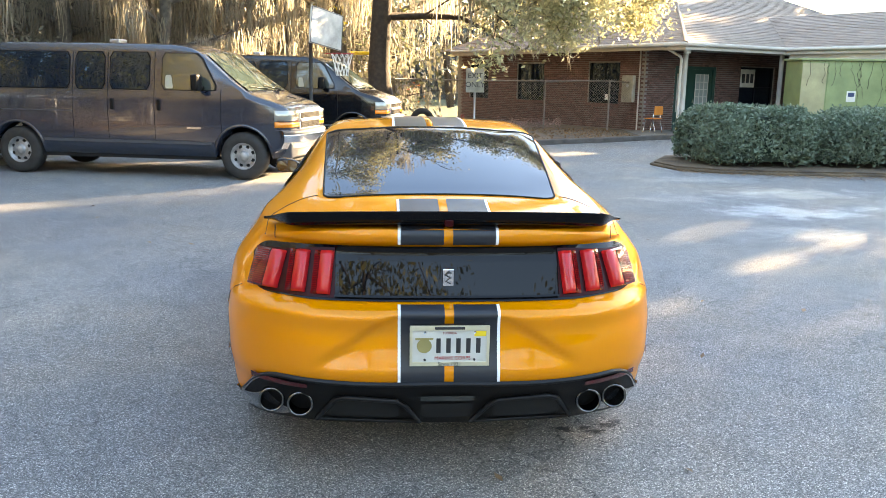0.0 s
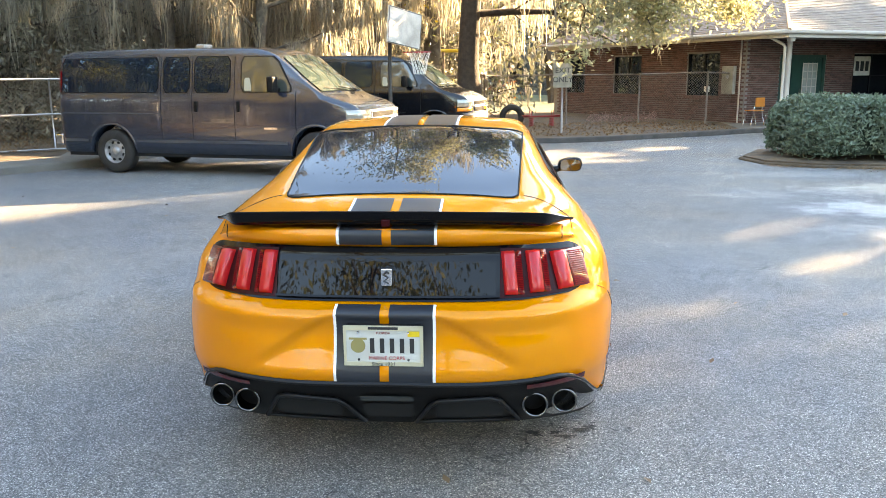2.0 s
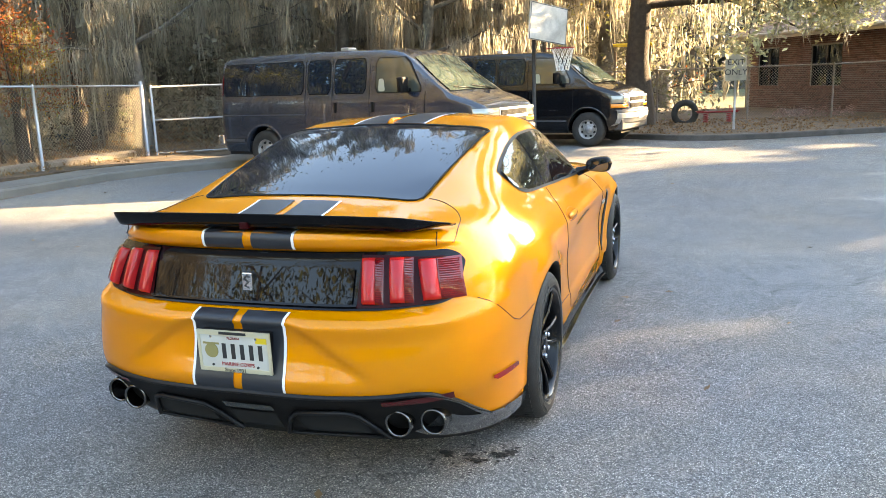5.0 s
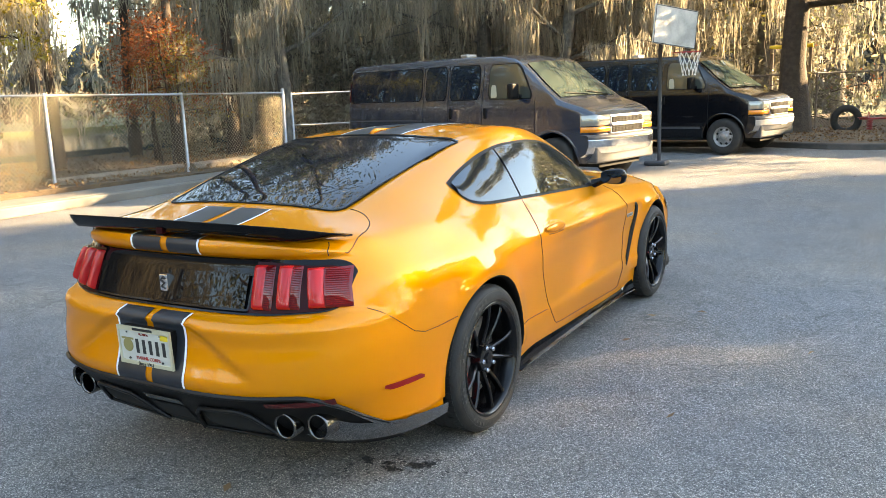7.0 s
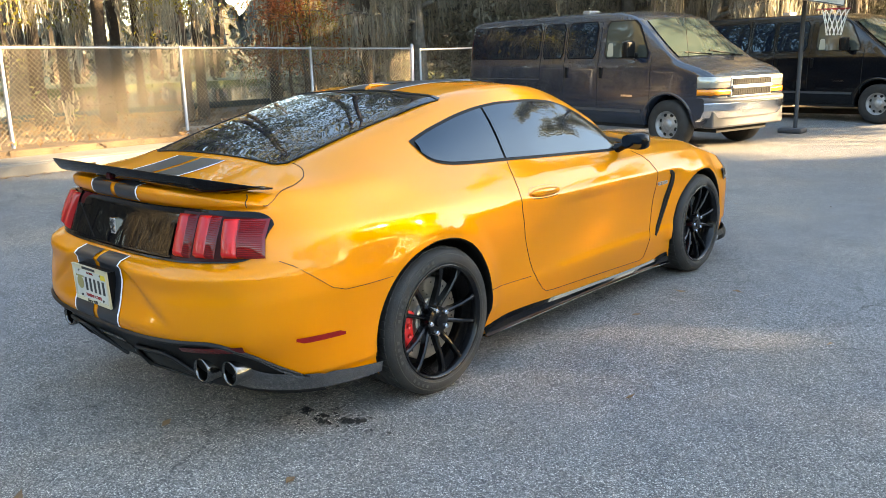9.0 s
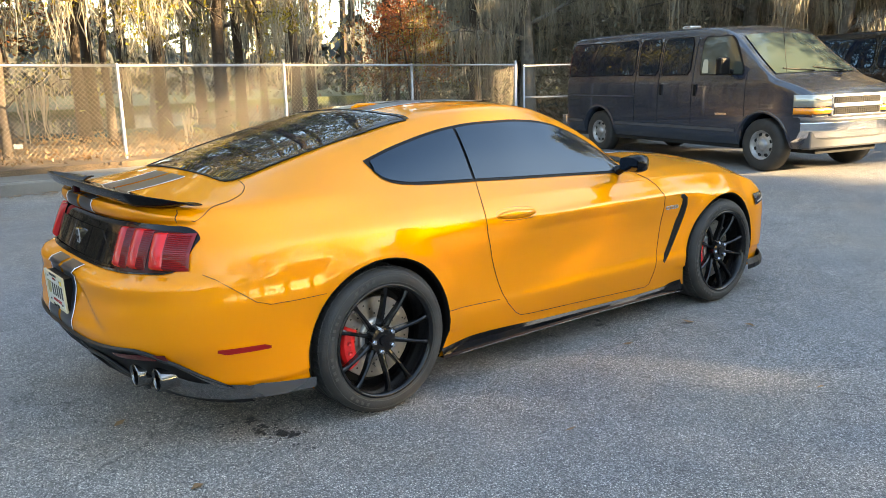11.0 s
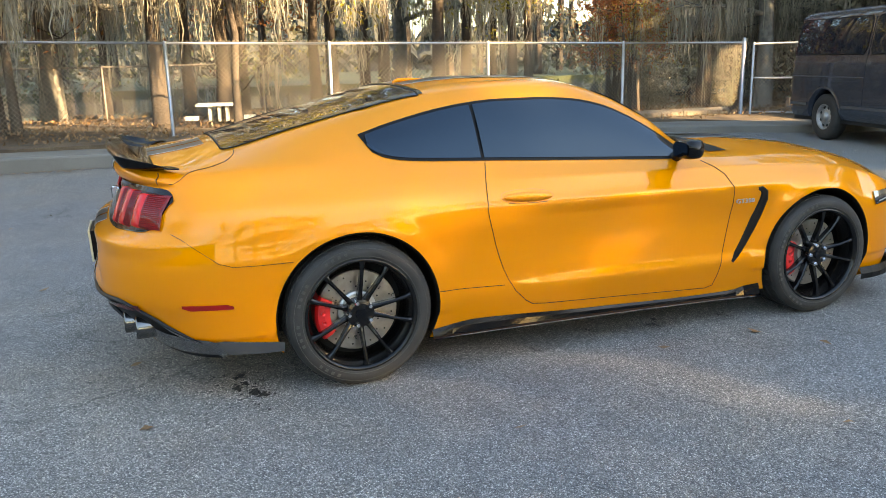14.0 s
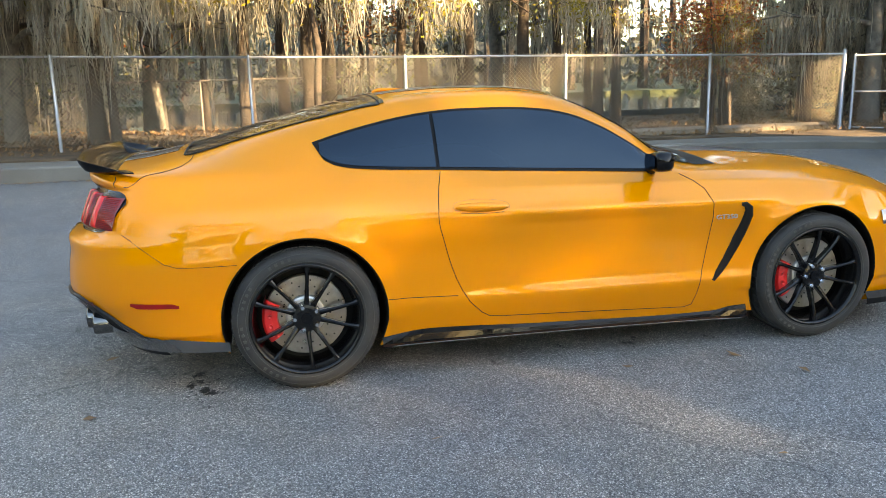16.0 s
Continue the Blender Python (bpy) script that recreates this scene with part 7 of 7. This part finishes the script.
    if moss:
        v, f = moss_strands([tuple(p) for p in tips + mid], moss, moss_len, moss_w, rs)
        tagged(part_v("moss", v, f, M_moss, tree, "grey-green hanging moss", smooth=False), kind="stuff")
    return tree


def plant(model, places, first=True):
    """Set the model at the first place, and copies of it at the others: (x, y, z, turn, scale)."""
    for i, (x, y, z, turn, s) in enumerate(places):
        m = pose(x, y, z, 0, 0, turn)
        if i == 0:
            model.matrix_basis = m @ Matrix.Diagonal((s, s, s, 1))
            base = s
        else:
            o = copy_thing(model, m)
            o.scale = (s, s, s)


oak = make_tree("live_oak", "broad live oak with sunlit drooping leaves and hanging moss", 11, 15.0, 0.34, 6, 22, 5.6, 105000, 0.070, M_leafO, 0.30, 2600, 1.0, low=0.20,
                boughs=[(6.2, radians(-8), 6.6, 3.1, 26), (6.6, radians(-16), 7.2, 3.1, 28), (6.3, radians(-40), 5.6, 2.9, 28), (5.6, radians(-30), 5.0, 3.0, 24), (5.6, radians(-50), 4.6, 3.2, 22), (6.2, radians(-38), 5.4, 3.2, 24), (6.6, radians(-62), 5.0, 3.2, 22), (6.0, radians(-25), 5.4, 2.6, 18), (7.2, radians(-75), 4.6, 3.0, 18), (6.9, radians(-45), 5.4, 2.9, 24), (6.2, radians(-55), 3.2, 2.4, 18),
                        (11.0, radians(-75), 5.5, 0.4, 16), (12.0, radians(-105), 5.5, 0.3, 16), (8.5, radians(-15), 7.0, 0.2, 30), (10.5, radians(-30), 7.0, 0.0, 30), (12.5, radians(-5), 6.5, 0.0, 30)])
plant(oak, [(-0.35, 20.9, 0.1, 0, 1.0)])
shade = make_tree("shade_oak", "unseen dense tall oak added for shade and reflections", 12, 15.0, 0.42, 6, 36, 5.0, 4900, 0.20, M_leafA, 1.2, 0, low=0.08, taper=0.2)
# unseen oaks added across the sun, east of the car park, to shade it
plant(shade, [(30.0, 26.1, 0, 10, 1.18), (28.5, 22.1, 0, 140, 1.0), (24.9, 16.5, 0, 200, 0.92), (29.6, 10.6, 0, 100, 1.05), (33.9, 5.6, 0, 220, 1.0), (37.8, 1.0, 0, 300, 1.1), (41.5, -3.5, 0, 50, 1.0),
              (36.0, -10.0, 0, 80, 1.0), (36.9, 24.5, 0, 150, 1.0),
              # south of the camera, seen only as reflections in the car
              (-16.0, -27.0, 0, 20, 1.0), (-5.0, -25.0, 0, 120, 1.0), (1.5, -33.0, 0, 140, 1.1), (12.0, -31.0, 0, 260, 0.95), (18.0, -27.0, 0, 330, 1.05), (-24.0, -20.0, 0, 75, 1.0)])
# unseen cedars, added only to give the cast shade its sharp edges
cedar = make_tree("shade_cedar", "unseen narrow evergreen added to shape the cast shade", 13, 18.4, 0.30, 3, 70, 0.95, 11000, 0.22, M_leafA, 0.22, 0, low=0.04, taper=0.1, twist=0.05)
plant(cedar, [(34.88, 36.18, 0, 0, 1.12), (35.6, 35.4, 0, 120, 1.28), (36.8, 34.0, 0, 60, 1.28), (36.2, 34.7, 0, 170, 1.27), (35.15, 35.9, 0, 220, 1.15), (34.25, 36.98, 0, 80, 1.08), (33.2, 38.2, 0, 200, 0.67), (32.4, 39.2, 0, 300, 0.67), (31.5, 40.2, 0, 20, 0.67), (30.4, 41.5, 0, 250, 0.70)])
moss_a = make_tree("moss_tree", "tall tree draped with long grey hanging moss", 21, 14.0, 0.24, 4, 24, 3.8, 2000, 0.07, M_scrub, 0.5, 10000, 1.5, low=0.14, bark=M_greybark)
plant(moss_a, [(-14.6, 15.5, 0.1, 0, 1.0), (-9.0, 19.5, 0.1, 70, 1.05), (-4.0, 21.5, 0.1, 150, 1.0), (-20.5, 22.0, 0.1, 230, 1.1), (-12.5, 22.5, 0.1, 300, 1.1), (-6.5, 25.5, 0.1, 20, 1.15), (-15.8, -2.6, 0.3, 110, 0.95), (-0.5, 34.0, 0.1, 200, 1.5), (-18.5, 19.5, 0.1, 250, 1.15), (-24, 8, 0.1, 10, 1.1), (-22, -9, 0.1, 330, 1.0), (-15.0, -14.0, 0.2, 80, 1.0), (-20.0, -19.0, 0.1, 190, 1.1), (-12.5, -9.0, 0.3, 260, 0.9)])
moss_b = make_tree("moss_tree", "leaning tree hung with dense pale moss curtains", 22, 12.5, 0.20, 4, 22, 3.4, 1300, 0.07, M_scrub, 0.45, 11000, 1.7, low=0.13, lean=0.03, bark=M_greybark)
plant(moss_b, [(-13.4, -5.0, 0.3, 40, 0.95), (-11.9, 13.6, 0.1, 140, 0.95), (-6.6, 19.6, 0.1, 320, 1.0), (-16.8, 16.8, 0.1, 200, 1.05), (-2.0, 25.8, 0.1, 80, 1.6), (-10.5, 24.5, 0.1, 10, 1.1), (-13.0, 18.5, 0.1, 260, 1.0), (-18.5, -6.0, 0.3, 170, 1.0), (-8.0, 23.0, 0.1, 190, 1.0), (-17.5, 22.0, 0.1, 100, 1.1)])
slim = make_tree("slim_tree", "slender dark trunk with thin upper twigs", 31, 15.0, 0.125, 3, 20, 2.4, 3600, 0.075, M_leafA, 0.5, 260, 0.8, low=0.30, twist=0.25)
plant(slim, [(-14.0, 5.9, 0.2, 0, 1.15), (-13.6, 7.6, 0.2, 60, 0.9), (-13.9, 8.2, 0.2, 130, 0.85), (-12.2, 10.1, 0.15, 200, 0.95), (-16.0, 3.4, 0.2, 280, 1.0), (-12.9, -0.4, 0.35, 330, 1.1), (-15.2, 1.5, 0.3, 90, 1.0), (-17.5, 8.0, 0.2, 45, 1.1), (-19.0, 4.5, 0.2, 180, 1.2), (-18.0, 0.5, 0.2, 250, 1.1), (-21.0, 6.0, 0.2, 20, 1.2), (-23.0, 2.0, 0.2, 140, 1.2), (-20.5, -3.0, 0.2, 75, 1.1), (-12.9, 12.6, 0.1, 10, 1.2), (-25.0, 10.0, 0.2, 210, 1.3), (-15.4, 11.5, 0.1, 300, 1.1), (-3.0, 19.8, 0.1, 33, 1.1), (-4.6, 23.6, 0.1, 66, 1.1)])
fall_tree = make_tree("autumn_tree", "small tree with orange and yellow autumn leaves", 41, 4.6, 0.06, 2, 14, 1.5, 2600, 0.055, M_leafB, 0.35, 0, low=0.32, twist=0.6)
plant(fall_tree, [(-11.6, 9.4, 0.15, 0, 0.72), (-12.6, 9.9, 0.15, 120, 0.66), (-13.6, 10.6, 0.15, 240, 0.7), (-22.5, 3.0, 0.2, 10, 1.5)])
gold = make_tree("yellow_tree", "thin tree with yellow-green sunlit leaves and moss", 42, 7.0, 0.08, 2, 16, 2.0, 2400, 0.06, M_leafY, 0.4, 700, 1.1, low=0.35, twist=0.6)
plant(gold, [(-12.0, 1.0, 0.3, 0, 1.0), (-12.8, -3.0, 0.3, 100, 1.1), (-11.5, 9.6, 0.15, 250, 0.42), (-14.0, 3.4, 0.2, 200, 1.1), (-17.0, -1.5, 0.2, 300, 1.2), (-20.0, 10.0, 0.2, 50, 1.4), (-14.5, -6.5, 0.3, 20, 1.2)])
drape = make_tree("draped_tree", "tree with low boughs trailing thick pale moss", 43, 9.0, 0.17, 3, 14, 2.6, 900, 0.06, M_leafY, 0.4, 9000, 1.25, low=0.4, twist=0.4, moss_w=0.011,
                  boughs=[(3.6, radians(-70), 2.6, 0.9, 16), (3.9, radians(-35), 2.4, 1.0, 16), (3.7, radians(5), 2.2, 1.1, 16), (4.1, radians(40), 2.4, 0.9, 16), (3.8, radians(75), 2.6, 0.8, 16)])
plant(drape, [(-13.1, -3.4, 0.3, 0, 1.0), (-13.4, -7.6, 0.3, 20, 1.05)])
spray = make_tree("yellow_bough_tree", "moss-hung tree with drooping sprays of yellow leaves", 44, 8.0, 0.16, 3, 14, 2.4, 7000, 0.05, M_leafY, 0.22, 4000, 0.9, low=0.42, twist=0.4, moss_w=0.010,
                  boughs=[(4.0, radians(-30), 2.8, 1.9, 16), (4.2, radians(10), 3.0, 2.0, 16), (4.0, radians(45), 2.8, 1.6, 16), (3.8, radians(80), 2.4, 1.2, 12)])
plant(spray, [(-13.6, 0.9, 0.3, 0, 1.0), (-14.6, 4.8, 0.2, 60, 0.95)])
shrub = make_tree("shrub", "dense dry woodland shrub", 51, 2.2, 0.04, 1, 16, 1.3, 3400, 0.06, M_scrub, 0.32, 0, low=0.05, twist=0.8, group="shrubs")
plant(shrub, [(-13.0, 11.0, 0.1, 0, 0.5), (-14.5, 13.4, 0.1, 80, 1.2), (-12.0, 16.5, 0.1, 160, 1.3), (-9.5, 16.6, 0.1, 240, 1.1), (-11.0, 19.5, 0.1, 120, 1.5), (-7.0, 22.0, 0.1, 200, 1.5), (-4.5, 25.0, 0.1, 280, 1.6), (-1.5, 26.5, 0.1, 10, 1.5), (-18.5, -9.0, 0.3, 99, 1.5), (-21.5, -6.0, 0.2, 340, 1.7), (-10.0, 27.0, 0.1, 145, 2.0), (-15.0, 26.0, 0.1, 225, 2.2), (-20.0, 22.0, 0.1, 5, 2.2)])


def far_woods():
    """The woods further off: one sheet of countless trunks, leaves and moss."""
    rs = np.random.default_rng(77)
    bag = Bag()
    spots = []
    for k in range(90):
        a = radians(rs.uniform(80, 205))
        d = rs.uniform(34, 62)
        x, y = d * math.cos(a) - 2, d * math.sin(a) + 4
        hh = rs.uniform(9, 17)
        bag.add(tube([(x, y, 0), (x + rs.normal(0, 0.4), y, hh * 0.5), (x + rs.normal(0, 0.8), y, hh)], [0.25, 0.18, 0.05], 5))
        for j in range(14):
            spots.append((x + rs.normal(0, 2.0), y + rs.normal(0, 2.0), rs.uniform(0.5, hh)))
    # a thin place in the woods, open to the sky beyond the pond
    spots = [p for p in spots if not 144 < math.degrees(math.atan2(p[1], p[0] - 4)) < 168 or rs.random() < 0.5]
    tagged(bag.part("far_trunks", M_bark), "distant tree trunks of the woods", "woods", kind="stuff")
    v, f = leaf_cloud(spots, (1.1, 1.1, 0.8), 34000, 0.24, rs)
    tagged(part_v("far_foliage", v, f, M_leafF, smooth=False), "distant foliage of the woods, coloured dark as in shade", "woods", kind="stuff")
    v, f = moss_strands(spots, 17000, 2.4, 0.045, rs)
    tagged(part_v("far_moss", v, f, M_farmoss, smooth=False), "distant hanging moss, coloured darker as in shade", "woods", kind="stuff")


def tree_line():
    """The dense edge of the woods far behind, a lumpy bank of crowns with an uneven top."""
    verts = []
    nu, nv = 700, 16
    for i in range(nu):
        a = radians(62 + 280 * i / (nu - 1))
        low = 1 - 0.54 * math.exp(-((a - radians(157)) / radians(13)) ** 2)
        top = 9.5 * low + 3.2 * low * noise.noise(Vector((a * 9, 0, 3))) + 2.2 * noise.noise(Vector((a * 31, 0, 7))) + 1.2 * noise.noise(Vector((a * 90, 1, 7)))
        for j in range(nv):
            h = j / (nv - 1)
            d = 66 + 6 * h + 2.5 * noise.noise(Vector((a * 40, h * 5, 1))) + 1.0 * noise.noise(Vector((a * 120, h * 14, 5)))
            verts.append((d * math.cos(a) - 2, d * math.sin(a) + 4, -0.2 + top * h))
    tagged(part_v("far_tree_line", verts, grid_faces(nu, nv), M_treeline, smooth=False), "distant bank of tree crowns, coloured dark as in shade", "woods", kind="stuff")


far_woods()
tree_line()


def undergrowth():
    """The tangle behind the fence: countless twigs, leaves and moss tufts."""
    rs = np.random.default_rng(91)
    spots = []
    for _ in range(520):
        if rs.random() < 0.72:
            spots.append((rs.uniform(-30, -13.5), rs.uniform(-14, 24), rs.uniform(0.6, 9.5)))
        else:
            spots.append((rs.uniform(-16, 1), rs.uniform(22, 34), rs.uniform(0.6, 9.0)))
    spots = [p for p in spots if not (p[0] < -12 and -1 < p[1] < 19) or rs.random() < (0.5 if p[2] > 2.8 else 0.3)]
    bag = Bag()
    for x, y, z in spots:
        p = Vector((x, y, z))
        for k in range(3):
            q = p + Vector((rs.normal(0, 0.9), rs.normal(0, 0.9), rs.normal(0, 0.5)))
            bag.add(tube([p, p.lerp(q, 0.5) + Vector((0, 0, rs.normal(0, 0.15))), q], [0.018, 0.011, 0.004], 4, False))
    tagged(bag.part("twig_tangle", M_bark), "bare twigs tangled among the woods", "twigs", kind="stuff")
    third = len(spots) // 3
    for name, part_spots, n, m, lab in (("green_leaves", spots[: 2 * third], 26000, M_leafA, "loose green leaves in the woods"), ("autumn_leaves", spots[2 * third : 2 * third + third // 2], 3000, M_leafB, "rust-coloured autumn leaves in the woods"), ("yellow_leaves", spots[2 * third + third // 2 :], 8000, M_leafY, "yellow-green leaves in the woods")):
        v, f = leaf_cloud(part_spots, (0.7, 0.7, 0.45), n, 0.06, rs)
        tagged(part_v(name, v, f, m, smooth=False), lab, "leaves", kind="stuff")
    v, f = moss_strands(spots, 9000, 0.9, 0.022, rs)
    tagged(part_v("moss_tufts", v, f, M_moss, smooth=False), "tufts of hanging moss in the woods", "moss", kind="stuff")


undergrowth()


def hedge(name, x0, x1, y0, y1, h, seed, label):
    """A clipped hedge: a dark core for its inner shade, an uneven rounded skin of many small leaves."""
    rs = np.random.default_rng(seed)
    ob = thing(name, pose(0, 0, 0.09), label, "hedge", "hedges")
    core = []
    nu, nv = 60, 18
    cx, cy, ax, ay = (x0 + x1) / 2, (y0 + y1) / 2, (x1 - x0) / 2, (y1 - y0) / 2

    def skin(u, w, k=1.0):
        a = 2 * math.pi * u
        e = 0.55
        x = cx + ax * k * math.copysign(abs(math.cos(a)) ** e, math.cos(a)) * (1 - 0.30 * max(0.0, w) ** 5)
        y = cy + ay * k * math.copysign(abs(math.sin(a)) ** e, math.sin(a)) * (1 - 0.34 * max(0.0, w) ** 4)
        z = h * (0.08 + 0.92 * w) * k
        nn = noise.noise(Vector((x * 0.9, y * 0.9, z * 0.9))) * 0.14 + noise.noise(Vector((x * 3, y * 3, z * 3))) * 0.05
        return (x + nn * (x - cx) / ax, y + nn * (y - cy) / ay, z + nn * 0.6)

    pts = []
    for _ in range(9000):
        pts.append(skin(rs.random(), rs.random() ** 0.7))
    for _ in range(2600):
        q = math.sqrt(rs.random())
        p = skin(rs.random(), 1.0)
        x, y = cx + (p[0] - cx) * q, cy + (p[1] - cy) * q
        z = h * (1.0 + 0.035 * (1 - q)) + noise.noise(Vector((x * 0.9, y * 0.9, 2))) * 0.10 + noise.noise(Vector((x * 3, y * 3, 5))) * 0.05
        pts.append((x, y, z))
    v, f = leaf_cloud(pts, (0.05, 0.05, 0.045), 52000, 0.040, rs)
    tagged(part_v("leaves", v, f, M_leafC, ob, smooth=False), kind="stuff")
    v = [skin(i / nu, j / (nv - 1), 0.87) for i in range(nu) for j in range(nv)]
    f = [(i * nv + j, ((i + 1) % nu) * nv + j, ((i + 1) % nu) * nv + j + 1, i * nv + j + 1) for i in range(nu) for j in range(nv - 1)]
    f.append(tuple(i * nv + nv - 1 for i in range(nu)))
    # closed dark body: the shade between the leaves is put into its colour
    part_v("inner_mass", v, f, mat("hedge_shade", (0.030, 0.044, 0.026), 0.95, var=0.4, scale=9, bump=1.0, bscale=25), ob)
    return ob


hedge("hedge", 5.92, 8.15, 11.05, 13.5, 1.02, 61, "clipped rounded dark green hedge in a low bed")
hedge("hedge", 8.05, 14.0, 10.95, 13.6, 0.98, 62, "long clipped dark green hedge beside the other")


def scattered_leaves():
    rs = np.random.default_rng(5)
    pts = []
    for _ in range(170):
        x, y = rs.uniform(-8.8, 9), rs.uniform(-3, 16)
        pts.append((x, y))
    for _ in range(900):
        t = rs.random()
        pts.append((-9.0 + abs(rs.normal(0, 0.15)) + 0.1, -8 + 17 * t))
    for _ in range(1500):
        t = rs.random() ** 1.4
        pts.append((5.3 + 7 * t, 11.2 - 1.1 * min(1.0, 3.0 * t) + rs.normal(0, 0.22)))
    v, f = [], []
    for x, y in pts:
        a, s = rs.uniform(0, 6.28), rs.uniform(0.018, 0.042)
        c, d = math.cos(a) * s, math.sin(a) * s
        z = 0.006
        n = len(v)
        v += [(x - c, y - d, z), (x + d * 0.5, y - c * 0.5, z + rs.uniform(0, 0.014)), (x + c, y + d, z + rs.uniform(0, 0.02)), (x - d * 0.5, y + c * 0.5, z + rs.uniform(0, 0.012))]
        f.append((n, n + 1, n + 2, n + 3))
    tagged(part_v("fallen_leaves", v, f, M_dryleaf, smooth=False), "dry brown fallen leaves on the ground", "leaves", kind="stuff")
    n = 5200
    y = rs.uniform(17.0, 23.2, n)
    x = np.clip(rs.uniform(-5.0, 7.2, n), -6.8, 7.0)
    keep = y > np.interp(x, (-7.0, -0.6, 0.9, 2.9, 4.3, 5.9, 7.3), (17.6, 17.5, 16.7, 17.0, 17.9, 18.8, 19.9))
    v, f = leaf_cloud(np.stack([x[keep], y[keep], np.full(keep.sum(), 0.128)], 1), (0.01, 0.01, 0.006), int(keep.sum()), 0.036, rs)
    tagged(part_v("leaf_drift", v, f, M_dryleaf, smooth=False), "brown leaves strewn over the play yard", "leaves", kind="stuff")
    tufts = [(q, 23.35 + rs.normal(0, 0.08), 0.20 + 0.14 * rs.random()) for q in np.linspace(3.4, 5.6, 40)]
    v, f = leaf_cloud(tufts, (0.05, 0.05, 0.07), 900, 0.035, rs)
    tagged(part_v("flower_bed", v, f, M_pinkleaf, smooth=False), "low bed of pale pink flowers by the fence", "flowers", kind="stuff")
    # deeper drifts on the verge and the woodland floor
    n = 16000
    x = rs.uniform(-17.0, -9.4, n)
    y = rs.uniform(-12, 24, n)
    z = np.where(y < 4, 0.31 + 0.002 * (4 - y), 0.26 - 0.1 * np.clip((y - 4) / 6, 0, 1)) + 0.06
    v, f = leaf_cloud(np.stack([x, y, z], 1), (0.02, 0.02, 0.015), n, 0.034, rs)
    tagged(part_v("leaf_drift", v, f, M_dryleaf, smooth=False), "brown leaf litter under the trees", "leaves", kind="stuff")


scattered_leaves()
